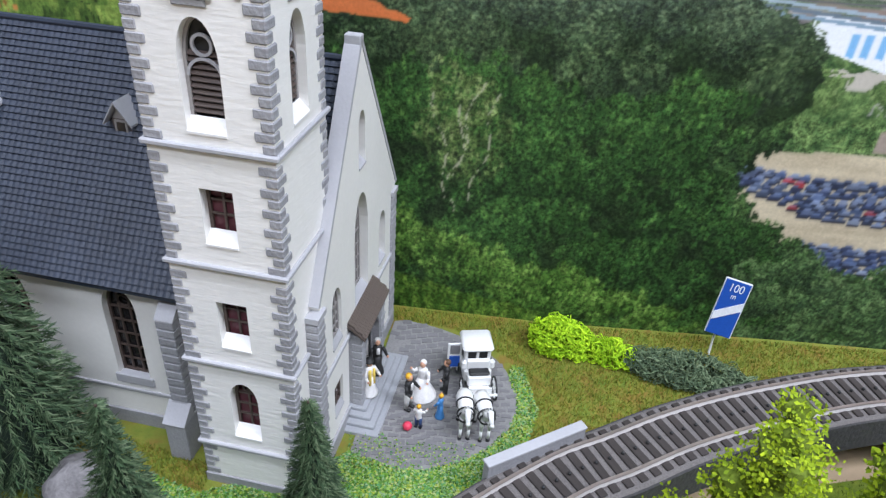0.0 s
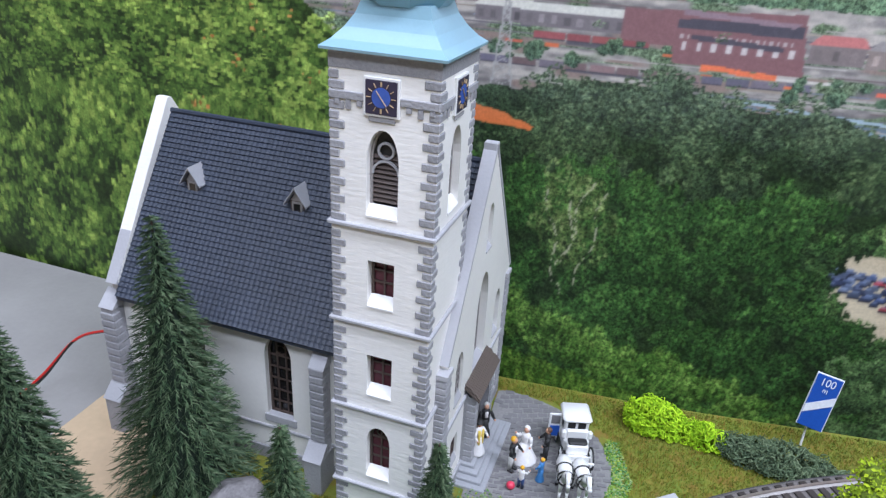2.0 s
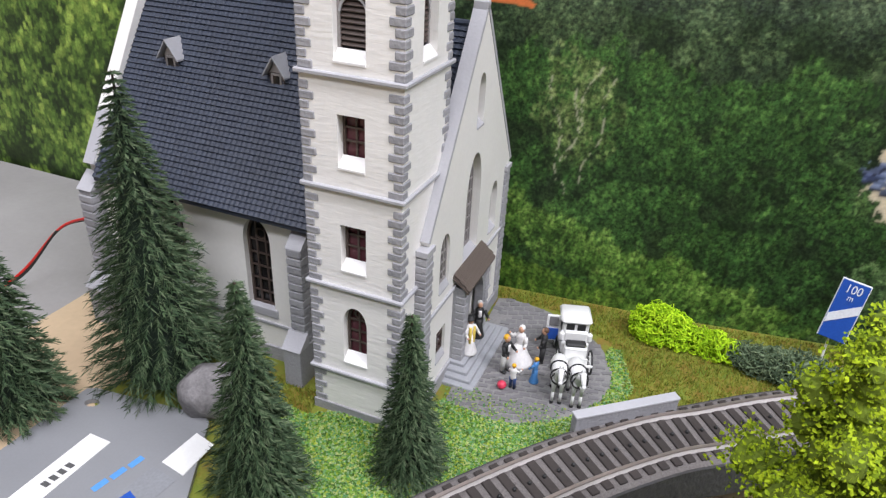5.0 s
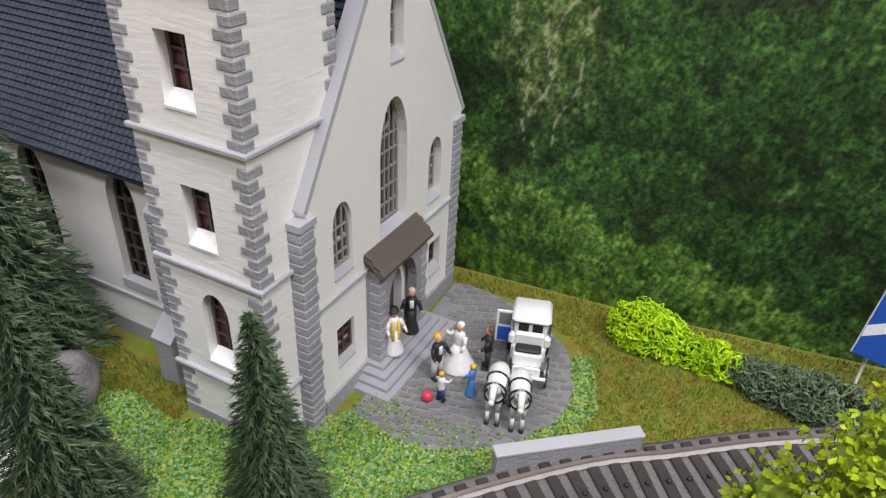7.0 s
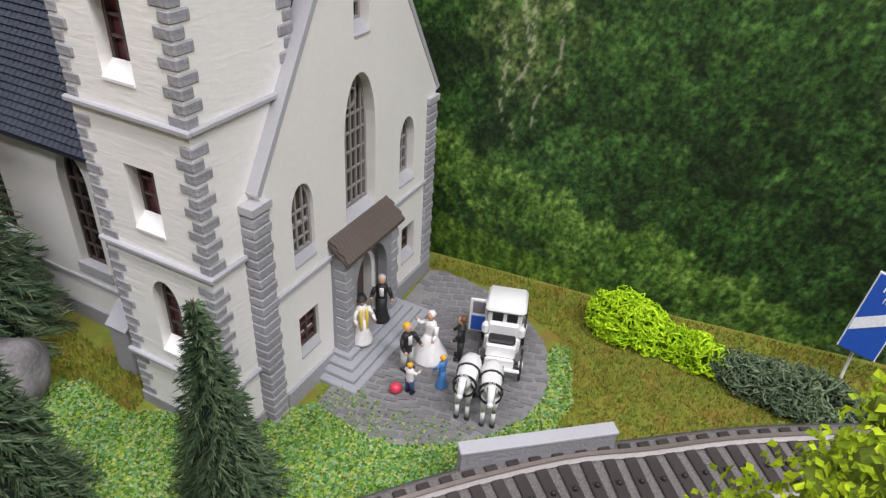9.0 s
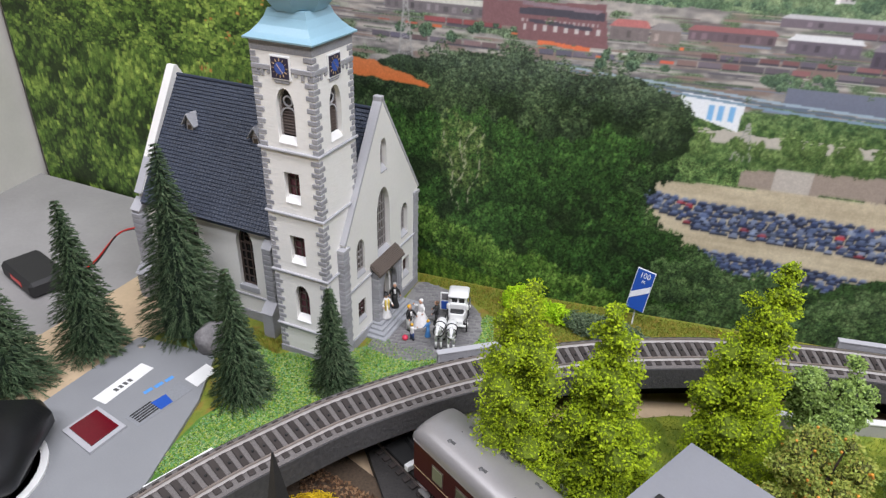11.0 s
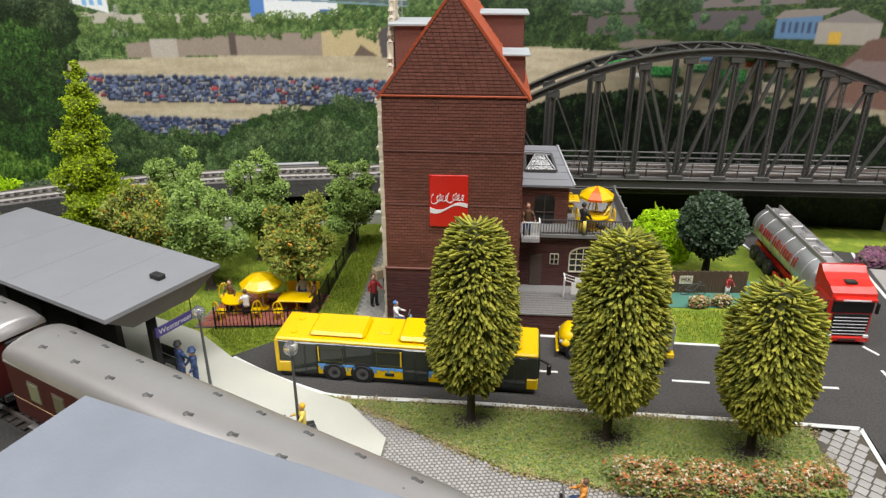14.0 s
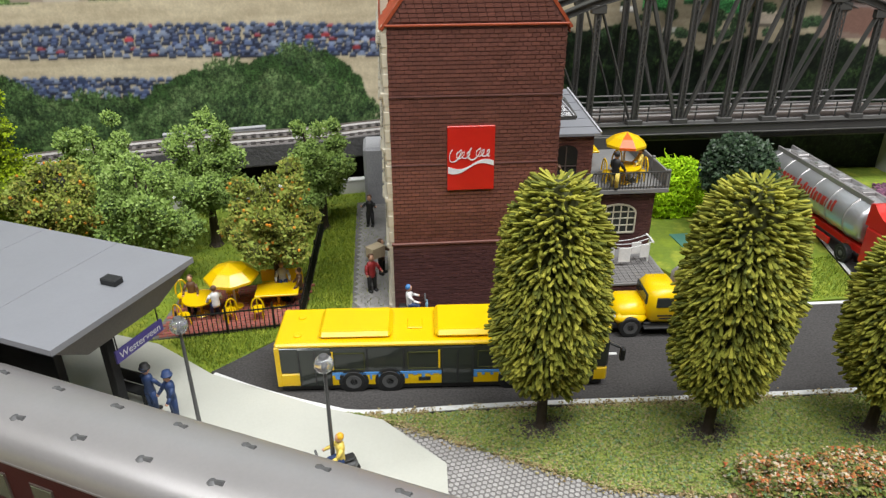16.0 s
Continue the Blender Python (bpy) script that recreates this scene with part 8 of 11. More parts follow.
    spots = [(x + r.gauss(0, 0.75), y + r.gauss(0, 0.5)) for x, y in ((68.3, -6.9), (78.0, -9.9), (87.8, -12.2)) for _ in range(420)]
    flakes("soil_crumbs", spots, ZT + 0.2, 0.10, SOIL, r, "dark soil crumbs round the tree trunks", "soil", 0.12)
    rim = list(zip(verge, verge[1:] + verge[:1]))
    spots = []
    for _ in range(7000):
        (ax, ay), (bx, by) = r.choices(rim, [math.dist(*e) for e in rim])[0]
        f = r.random()
        x, y = ax + f * (bx - ax), ay + f * (by - ay)
        if noise.noise(Vector((x * 0.55, y * 0.55, 7.0))) > -0.05:
            spots.append((x + r.gauss(0, 0.35), y + r.gauss(0, 0.28)))
    flakes("straw_crumbs", spots, ZT + 0.16, 0.085, STRAW, r, "dry straw-coloured foam along the verge edge", "ground cover", 0.14)
    hexed = [(59.2, -4.4), (60.4, -4.8), (65, -8.5), (70.4, -12.7), (76.2, -14.8), (84, -16.5), (95, -17.0), (94, -40), (62, -40), (59.9, -16), (61.8, -8.7)]
    sheet("pavement", hexed, 16.9, ZT + 0.06, HEXBED, "grey hexagon paved station forecourt", "pavement")
    pav = thing("pavement_stones", at(0, 0, 0), "pale grey hexagon paving stones with dark joints", "paving", kind="structure")
    ring = [(0.155 * math.cos(a), 0.155 * math.sin(a)) for a in (0.52, 1.57, 2.62, 3.67, 4.71, 5.76)]
    me = as_mesh("hexagon_stone", prism(B(), ring, ZT, ZT + 0.12), HEX)
    vs, fs, n = [], [], 0
    for i in range(86):
        for j in range(100):
            x, y = 58.6 + 0.345 * j + 0.1725 * (i % 2), -4.0 - 0.30 * i
            if inside((x, y), hexed) and x < 92 and y > -29:
                if y > -9.6 and n < 300 and x < 66:
                    piece("hexagon_stone", me, pav, at(x, y, 0))
                    n += 1
                else:
                    k = len(vs)
                    vs += [(x + p, y + q, ZT + h) for h, g in ((0.0, 1.0), (0.12, 0.9)) for p, q in [(u * g, w * g) for u, w in ring]]
                    fs += [tuple(range(k + 6, k + 12))] + [(k + q, k + (q + 1) % 6, k + 6 + (q + 1) % 6, k + 6 + q) for q in range(6)]
    tagged(raw("hexagon_rest", vs, fs, HEX, pav), kind="stuff")
    # corner pavement with diagonal joints
    corner = [(93.7, -10.3), (97.4, -10.7), (94.8, -21), (92.3, -21), (92.1, -16.6)]
    cp = thing("corner_pavement", at(0, 0, 0), "pale grey corner pavement of diamond slabs", "pavement", kind="structure")
    sheet("pavement_bed", corner, 16.9, ZT + 0.08, SOIL, "", parent=cp)
    me = as_mesh("diamond_slab", prism(B(), [(0.49, 0), (0, 0.49), (-0.49, 0), (0, -0.49)], ZT, ZT + 0.15), HEX)
    for i in range(24):
        for j in range(14):
            x, y = 91.8 + 0.57 * j, -10.2 - 0.57 * i
            if (i + j) % 2 == 0 and inside((x - 0.45, y), corner) and inside((x + 0.45, y), corner):
                piece("diamond_slab", me, cp, at(x, y, 0, -8))
    # far pavement beyond the side street
    sheet("pavement_far", [(113, 5), (118.6, 21), (140, 20), (140, -6)], 16.9, ZT + 0.12, HEX, "pale paved yard beyond the side street", "pavement")
    sheet("ground_far", [(113.5, 22), (116.5, 31), (140, 26), (140, 14), (118.8, 20)], 16.9, ZT + 0.14, LAWN, "green strip beyond the side street", "grass")
    # bed beside the carriages
    sheet("ground_mulch", [(-8, 16), (-4.6, 19.6), (6.5, 14.2), (44, -12.5), (62, -24), (62, -40), (-6, -40), (-14, -10)], 16.9, ZT + 0.02, MULCHBED, "brown bark mulch beside the railway", "mulch")
    sheet("track_bed", [(-2, 21.5), (8, 19), (62.5, -20), (70, -26), (66, -31), (57.6, -25.5), (4, 12.8)], 16.9, 18.1, DARKBALLAST, "black-brown fine ballast below the carriages", "ballast")
    r = random.Random(12)
    flakes("mulch", scatter([(-6, 17), (6, 13.4), (42, -12.3), (34, -14), (8, 4), (0, 2)], 12000, r), ZT + 0.06, 0.17, MULCH, r, "loose brown bark chips", "mulch", 0.15)
    bm = B()
    prism(bm, [(-12, -12), (-6.5, 10), (-2, 11), (4.6, 5.4), (12.5, 0.2), (20, -6), (20, -30), (-12, -30)], 16.9, 18.4)
    tagged(part("ground_bank", bm, VERGE), "raised pale green meadow bank", "grass", kind="structure")
    flakes("meadow", scatter([(-9, -8), (-6, 9.6), (-2, 10.6), (4.4, 5.2), (12.3, 0), (19, -6), (14, -16)], 12000, r), 18.42, 0.14, VERGEFLAKES, r, "pale green meadow flock", "ground cover", 0.25)


streets()


# ---- the brick house ----
def brick_wall(parent, m, w, z0, z1, top=None, parts=None, clay=None, seed=1, L=0.58, Hc=0.29):
    """Courses of single bricks standing proud of their joints; top(z) gives the wall's span above the eaves."""
    r = random.Random(seed)
    size = (L - 0.06, Hc - 0.055)
    shared = [as_mesh("brick", box(B(), 0, size[0], 0, size[1], -0.05 - 0.012 * k, 0.01, m=m.to_3x3().to_4x4()), BRICK) for k in range(3)]
    verts, faces = [], []
    row, z, n = 0, z0, 0
    while z + size[1] < z1:
        a, b = (0.0, w) if top is None else top(z + Hc)
        x = a - (L / 2 if row % 2 else 0)
        while x < b:
            x0, x1 = max(x, a), min(x + size[0], b)
            if x1 - x0 > 0.15:
                whole = x1 - x0 > size[0] - 0.01
                if whole and parts and parts[0] < z < parts[1] and n < 300:
                    p = m @ Vector((x0, z, 0))
                    piece("brick", shared[r.randrange(3)], parent, at(p.x, p.y, p.z))
                    n += 1
                else:
                    d = -0.05 - 0.012 * r.randrange(3)
                    k = len(verts)
                    for xx, zz, dd in ((x0, z, 0.01), (x1, z, 0.01), (x1, z + size[1], 0.01), (x0, z + size[1], 0.01), (x0, z, d), (x1, z, d), (x1, z + size[1], d), (x0, z + size[1], d)):
                        verts.append(m @ Vector((xx, zz, dd)))
                    faces += [(k + 4, k + 5, k + 6, k + 7), (k, k + 1, k + 5, k + 4), (k + 1, k + 2, k + 6, k + 5), (k + 2, k + 3, k + 7, k + 6), (k + 3, k, k + 4, k + 7)]
            x += L
        z += Hc
        row += 1
    tagged(raw("brick_rest", verts, faces, clay or BRICK, parent), kind="stuff")


def brick_house():
    h = thing("brick_house", at(62.35, 9.1, ZT, -9.5), "tall dark red brick gabled house with red sign", "house")
    W, D, E, R = 12.2, 17.0, 22.0, 30.3
    front = wall_frame(0, 0, 0, 1, 0)
    right = wall_frame(W, 0, 0, 0, 1)
    bm = B()
    slab(bm, [(0, 0), (W, 0), (W, E), (W / 2, R), (0, E)], (), 0.6, front)
    fw = part("front_wall", bm, MORTAR, h, "dark red brick gable wall")
    brick_wall(fw, front, W, 6.1, E - 0.2, parts=(8.2, 15.4), seed=2)
    brick_wall(fw, front, W, E + 0.25, R - 0.5, top=lambda z: (W / 2 * (z - E) / (R - E) + 0.05, W - W / 2 * (z - E) / (R - E) - 0.05), seed=3)
    base = part("base_course", box(B(), -0.12, W + 0.12, -0.14, 0.02, 0, 5.85, 0.03), MORTAR, h)
    brick_wall(base, wall_frame(-0.12, -0.14, 0, 1, 0), W + 0.24, 0.05, 5.6, clay=PLUMBRICK, seed=4)
    part("ledge", box(B(), -0.2, W + 0.2, -0.25, 0.0, 5.85, 6.05, 0.04), BRICK, h)
    part("ledge", box(B(), -0.15, W + 0.15, -0.16, 0.0, 21.95, 22.1, 0.03), REDTILE, h)
    for z in (12.2, 17.2):
        part("ledge", box(B(), 0, W, -0.11, 0.0, z, z + 0.12, 0.02), MORTAR, h)
    sw = part("side_wall", box(B(), W - 0.6, W, 0.6, D, 0, E), MORTAR, h)
    brick_wall(sw, right, D, 0.1, E - 0.2, seed=5)
    part("back_wall", box(B(), 0, W - 0.6, D - 0.6, D, 0, E), MORTAR, h)
    # ornate street front in cream stucco
    of = part("street_wall", box(B(), 0, 0.6, 0.6, D, 0, E), BRICK, h, "street front with cream stucco dressings")
    part("corner_strip", box(B(), -0.35, 0.05, -0.02, 0.8, 0, E, 0.04), STUCCO, of)
    part("corner_strip", box(B(), -0.35, 0.05, D - 0.8, D, 0, E, 0.04), STUCCO, of)
    for z in (0.2, 5.6, 9.4, 13.2, 17.2, 21.3):
        part("cornice", box(B(), -0.6, 0.05, 0.0, D, z, z + 0.4, 0.08), STUCCO, of)
    for k in range(5):
        y = 1.6 + 3.1 * k
        for z in (6.6, 10.4, 14.2, 18.1):
            part("window_surround", box(B(), -0.5, 0.05, y, y + 2.0, z, z + 2.5, 0.08), STUCCO, of)
            part("window_pane", box(B(), -0.53, -0.4, y + 0.35, y + 1.65, z + 0.35, z + 2.0, 0.03), DARKGLASS, of)
            part("window_hood", box(B(), -0.75, 0.0, y - 0.15, y + 2.15, z + 2.5, z + 2.8, 0.08), STUCCO, of)
        part("shop_opening", box(B(), -0.2, 0.04, y, y + 2.2, 0.8, 5.0, 0.05), DARKGLASS, of)
    for k in range(16):
        part("quoin", box(B(), -0.4, 0.0 + 0.08 * (k % 2), -0.05, 0.6, 0.8 + 1.32 * k, 1.75 + 1.32 * k, 0.06), STUCCO, of)
    # roof
    for s in (-1, 1):
        x0, x1 = (-0.35, W / 2) if s < 0 else (W + 0.35, W / 2)
        zb = E - 0.35
        bm = B()
        vs = [bm.verts.new(p) for p in ((x0, 0.35, zb), (x1, 0.35, R), (x1, D, R), (x0, D, zb), (x0, 0.35, zb - 0.3), (x1, 0.35, R - 0.3), (x1, D, R - 0.3), (x0, D, zb - 0.3))]
        for q in ((0, 1, 2, 3), (4, 7, 6, 5), (0, 4, 5, 1), (1, 5, 6, 2), (2, 6, 7, 3), (3, 7, 4, 0)):
            bm.faces.new([vs[i] for i in q])
        rf = part("roof", bm, REDTILE, h, "orange-red pantiled roof")
        verts, faces = [], []
        slope = Vector((x1 - x0, 0, R - zb))
        nrm = Vector((s * (R - zb), 0, abs(x1 - x0))).normalized()
        rows, cols = 20, 30
        for i in range(rows):
            for j in range(cols):
                p = Vector((x0, 0.35 + (D - 0.35) * j / cols, zb)) + slope * (i / rows)
                q = p + slope * (1.12 / rows)
                w = (D - 0.35) / cols
                k = len(verts)
                for base_, up in ((p, 0.14), (q, 0.03)):
                    for f, hh in ((0.0, 0.0), (0.35, 0.09), (0.75, 0.02), (0.98, 0.06)):
                        verts.append(base_ + Vector((0, w * f, 0)) + nrm * (up + hh))
                verts.append(p)
                verts.append(p + Vector((0, w, 0)))
                faces += [(k, k + 1, k + 5, k + 4), (k + 1, k + 2, k + 6, k + 5), (k + 2, k + 3, k + 7, k + 6), (k + 8, k + 9, k + 3, k + 2, k + 1, k)]
        tagged(raw("pantile_cover", verts, faces, REDTILE, rf), kind="stuff")
        bm = B()
        beam(bm, (x0, 0.15, zb + 0.1), (x1, 0.15, R + 0.15), 0.4, 0.22)
        part("verge_tiles", bm, REDTILE, h, "orange-red verge tiles along the gable")
    part("ridge_tiles", rod(B(), (W / 2, 0, R + 0.2), (W / 2, D, R + 0.2), 0.28, n=8), REDTILE, h)
    for y, top in ((0.2, 0.85), (15.2, 1.1)):
        c = part("chimney", box(B(), W / 2 - 0.55, W / 2 + 0.55, y, y + 1.4, R - 0.6, R + top, 0.05), REDTILE, h)
        part("chimney_cap", box(B(), W / 2 - 0.8, W / 2 + 0.8, y - 0.25, y + 1.65, R + top, R + top + 0.45, 0.08), REDTILE, c)
    # dormers: stepped cream gable to the street, brick ones behind
    d = part("dormer", box(B(), 0.4, 4.2, 6.2, 11.6, E, 27.0, 0.03), BRICK, h, "wide dormer with a zinc roof and cream gable")
    part("dormer_roof", box(B(), -0.15, 4.9, 5.9, 11.9, 27.0, 27.25, 0.05), ZINC, d)
    for k, (a, b, z) in enumerate(((5.6, 12.2, 23.6), (6.2, 11.6, 25.6), (7.1, 10.7, 27.6), (8.0, 9.8, 29.0))):
        part("gable_step", box(B(), -0.35, 0.25, a, b, E - 0.2, z, 0.06), STUCCO, d)
        for y in (a + 0.2, b - 0.2):
            part("finial", lathe(B(), [(0.28, z), (0.16, z + 0.25), (0.3, z + 0.6), (0.12, z + 1.0), (0.06, z + 1.3)], 7, -0.05, y), STUCCO, d)
    part("finial", lathe(B(), [(0.4, 29.0), (0.25, 29.4), (0.42, 29.9), (0.2, 30.5), (0.08, 31.4)], 8, -0.05, 8.9), STUCCO, d)
    for y0, y1, z in ((2.6, 6.0, 25.0), (8.5, 12.5, 27.8)):
        d2 = part("dormer", box(B(), W - 4.2, W - 0.1, y0, y1, E, z, 0.03), BRICK, h, "brick dormer with a flat zinc roof")
        part("dormer_roof", box(B(), W - 4.6, W + 0.3, y0 - 0.3, y1 + 0.3, z, z + 0.22, 0.05), ZINC, d2)
        part("dormer_window", box(B(), W - 0.12, W - 0.05, y0 + 0.5, y1 - 0.5, E + 0.8, z - 0.5), DARKGLASS, d2)
    # advertising board: plain red with a white wave
    s = thing("wall_sign", at(62.35, 9.1, ZT, -9.5), "red enamel wall sign with a white wave", "sign")
    bd_ = part("board", box(B(), 4.05, 7.5, -0.22, -0.06, 10.3, 15.15, 0.03), RED, s)
    bm = B()
    xs = np.linspace(4.1, 7.45, 25)
    lo = [(x, 11.72 - 0.26 * math.cos((x - 4.75) * 1.9) + 0.16 * (x - 4.1)) for x in xs]
    hi = [(x, 12.08 - 0.26 * math.cos((x - 5.05) * 1.9) + 0.12 * (x - 4.1)) for x in xs]
    slab(bm, lo + hi[::-1], (), 0.03, front, start=-0.25)
    part("wave", bm, SIGNWHITE, bd_)
    # a looping white flourish in place of lettering
    for x0, x1, z0, loops, big in ((4.45, 5.75, 13.0, 3.4, 0.52), (5.85, 7.2, 13.12, 3.4, 0.50)):
        bm = B()
        n = 64
        pts = []
        for k in range(n + 1):
            q = k / n
            r_ = big if q < 0.24 else 0.25
            a = 2.2 + 2 * math.pi * loops * q
            z = r_ * math.sin(a)
            pts.append((x0 + (x1 - x0) * q + 0.17 * math.cos(a) * (1.7 if q < 0.24 else 1) + 0.32 * z, z0 + z))
        for (xa, za), (xb, zb) in zip(pts, pts[1:]):
            beam(bm, front @ Vector((xa, za, -0.235)), front @ Vector((xb, zb, -0.235)), 0.03, 0.045 + 0.05 * abs(math.sin(3 * xa)))
        part("flourish", bm, SIGNWHITE, bd_)
    return h


brick_house()


def railing(parent, a, b, z, h, n, material=IRON, name="railing"):
    """A row of bars with two rails."""
    a, b = Vector((*a, z)), Vector((*b, z))
    bm = B()
    beam(bm, a + Vector((0, 0, h)), b + Vector((0, 0, h)), 0.12, 0.1)
    beam(bm, a + Vector((0, 0, 0.15)), b + Vector((0, 0, 0.15)), 0.08, 0.08)
    r = part(name, bm, material, parent)
    for k in range(n + 1):
        p = a + (b - a) * k / n
        part("baluster", rod(B(), p, p + Vector((0, 0, h)), 0.045, n=4), material, r)
    return r


def annex():
    t = thing("cafe_annex", at(62.35, 9.1, ZT, -9.5) @ at(0.3, 2.6, -0.5), "low brick annex with a railed roof terrace", "annex")
    base = part("lower_floor", box(B(), 11.8, 22.0, 2.6, 12.2, 0, 8.0, 0.03), MORTAR, t)
    # darker brick here: the shade on the lower walls is put into the colour
    brick_wall(base, wall_frame(12.25, 2.6, 0, 1, 0), 9.7, 2.5, 7.9, clay=PLUMBRICK, seed=8)
    brick_wall(base, wall_frame(22.0, 2.6, 0, 0, 1), 9.6, 0.1, 7.9, clay=PLUMBRICK, seed=11)
    # segment-arched window with cream bars
    cx, half, z0, zs, zt = 18.85, 1.65, 4.2, 6.0, 6.85
    arch = [(cx - half, z0), (cx + half, z0)] + [(cx + half * math.cos(a), zs + (zt - zs) * math.sin(a)) for a in np.linspace(0, math.pi, 11)]
    bm = B()
    slab(bm, arch, (), 0.1, wall_frame(0, 2.6, 0, 1, 0), start=-0.12)
    aw = part("arched_window", bm, SMOKE, base)
    for a, b in zip(arch, arch[1:] + arch[:1]):
        part("window_frame", beam(B(), (a[0], 2.44, a[1]), (b[0], 2.44, b[1]), 0.12, 0.14), CREAM, aw)
    for k in range(1, 5):
        x = cx - half + 2 * half * k / 5
        part("glazing_bar", box(B(), x - 0.05, x + 0.05, 2.42, 2.5, z0, zs + (zt - zs) * math.sqrt(max(0, 1 - ((x - cx) / half) ** 2))), CREAM, aw)
    for z in (4.85, 5.5, 6.1):
        part("glazing_bar", box(B(), cx - half, cx + half, 2.42, 2.5, z, z + 0.09), CREAM, aw)
    part("small_window", box(B(), 15.25, 16.15, 2.45, 2.62, 4.9, 6.1, 0.03), CREAM, base)
    for x in (15.35, 15.74):
        for z in (5.0, 5.55):
            part("small_pane", box(B(), x, x + 0.31, 2.4, 2.5, z, z + 0.45, 0.02), DARKGLASS, base)
    part("door", box(B(), 13.3, 14.5, 2.45, 2.62, 2.5, 5.9, 0.03), BROWN, base)
    part("raised_walk", box(B(), 11.9, 21.6, -3.3, 2.6, 0, 2.3, 0.03), MORTAR, t)
    brick_wall(t, wall_frame(11.9, -3.3, 0, 1, 0), 9.7, 0.05, 2.25, clay=PLUMBRICK, seed=12)
    part("walk_top", box(B(), 11.9, 21.8, -3.45, 2.6, 2.3, 2.5, 0.03), TERRACE, t)
    slab_me = as_mesh("walk_slab", box(B(), 0.02, 0.46, 0.02, 0.46, 0.0, 0.06, 0.01), HEXBED)
    for i in range(20):
        for j in range(9):
            piece("walk_slab", slab_me, t, Matrix.Translation(Vector((12.0 + 0.48 * i, -3.3 + 0.48 * j, 2.49)) * U))
    part("terrace_slab", box(B(), 11.8, 22.9, 1.9, 12.6, 8.0, 8.4, 0.04), TERRACE, t)
    railing(t, (13.9, 2.0), (22.8, 2.0), 8.4, 1.45, 34, name="terrace_railing")
    part("parapet", box(B(), 22.66, 22.86, 2.1, 12.5, 8.4, 9.8, 0.04), TERRACE, t, "solid grey terrace parapet")
    for y in (2.0, 5.5, 9.0, 12.4):
        part("parapet_post", box(B(), 22.6, 22.92, y, y + 0.25, 8.4, 10.0, 0.04), TERRACE, t)
    part("parapet", box(B(), 17.0, 22.6, 12.35, 12.55, 8.4, 9.6, 0.04), IRON, t, "dark rear terrace parapet")
    part("balcony", box(B(), 12.25, 14.0, 0.6, 1.9, 8.0, 8.5, 0.05), LEDGE, t)
    railing(t, (12.3, 0.65), (13.95, 0.65), 8.5, 1.55, 6, WHITEP, "balcony_railing")
    railing(t, (13.95, 0.65), (13.95, 1.9), 8.5, 1.55, 4, WHITEP, "balcony_railing")
    up = part("upper_room", box(B(), 11.8, 16.9, 4.8, 14, 8.4, 12.6, 0.03), MORTAR, t)
    brick_wall(up, wall_frame(12.25, 4.8, 0, 1, 0), 4.65, 8.45, 12.5, seed=9)
    brick_wall(up, wall_frame(16.9, 4.8, 0, 0, 1), 9.2, 8.45, 12.5, seed=10)
    bm = B()
    slab(bm, [(13.6, 8.4), (15.6, 8.4)] + [(14.6 + 1.0 * math.cos(a), 10.9 + 0.6 * math.sin(a)) for a in np.linspace(0, math.pi, 9)], (), 0.12, wall_frame(0, 4.8, 0, 1, 0), start=-0.13)
    ad = part("arched_door", bm, DARKGLASS, up)
    part("door_bar", box(B(), 14.55, 14.65, 4.62, 4.7, 8.4, 11.4), BROWN, ad)
    part("door_bar", box(B(), 13.65, 15.55, 4.62, 4.7, 9.6, 9.7), BROWN, ad)
    # lean-to roof with a raised skylight
    def on_roof(x, y, dz=0.0):
        return (x, y, 12.55 + 0.30 * (y - 4.4) + dz)

    bm = B()
    ps = [on_roof(11.7, 4.4), on_roof(17.4, 4.4), on_roof(16.1, 11.4), on_roof(11.7, 11.4)]
    v = [bm.verts.new(p) for p in ps + [(x, y, z - 0.22) for x, y, z in ps]]
    for q in ((0, 1, 2, 3), (4, 7, 6, 5), (0, 4, 5, 1), (1, 5, 6, 2), (2, 6, 7, 3), (3, 7, 4, 0)):
        bm.faces.new([v[i] for i in q])
    part("annex_roof", bm, GREYROOF, t, "grey sheet roof")
    part("roof_verge", beam(B(), on_roof(17.4, 4.4, 0.06), on_roof(16.1, 11.4, 0.06), 0.16, 0.14), COPING, t)
    for k in range(5):
        y = 5.4 + 1.25 * k
        part("roof_seam", beam(B(), on_roof(11.8, y, 0.02), on_roof(17.4 - 0.186 * (y - 4.4), y, 0.02), 0.07, 0.05), GREYROOF, t)
    bm = B()
    frame_pts = [on_roof(12.6, 6.6, 0.1), on_roof(15.7, 6.6, 0.1), on_roof(15.3, 9.6, 0.1), on_roof(12.6, 9.6, 0.1)]
    top_pts = [on_roof(13.6, 8.0, 1.0), on_roof(14.6, 8.0, 1.0)]
    for a, b in zip(frame_pts, frame_pts[1:] + frame_pts[:1]):
        beam(bm, a, b, 0.26, 0.3)
    sk = part("skylight", bm, IRON, t, "dark skylight frame with pale glazing bars")
    for a, b in ((0, 0), (1, 1), (2, 1), (3, 0)):
        part("skylight_bar", beam(B(), frame_pts[a], top_pts[b], 0.13, 0.13), COPING, sk)
    part("skylight_bar", beam(B(), *top_pts, 0.16, 0.16), COPING, sk)
    for f in (0.25, 0.5, 0.75):
        a = Vector(frame_pts[0]).lerp(Vector(frame_pts[1]), f)
        part("skylight_bar", beam(B(), a, Vector(top_pts[0]).lerp(Vector(top_pts[1]), f), 0.08, 0.08), COPING, sk)
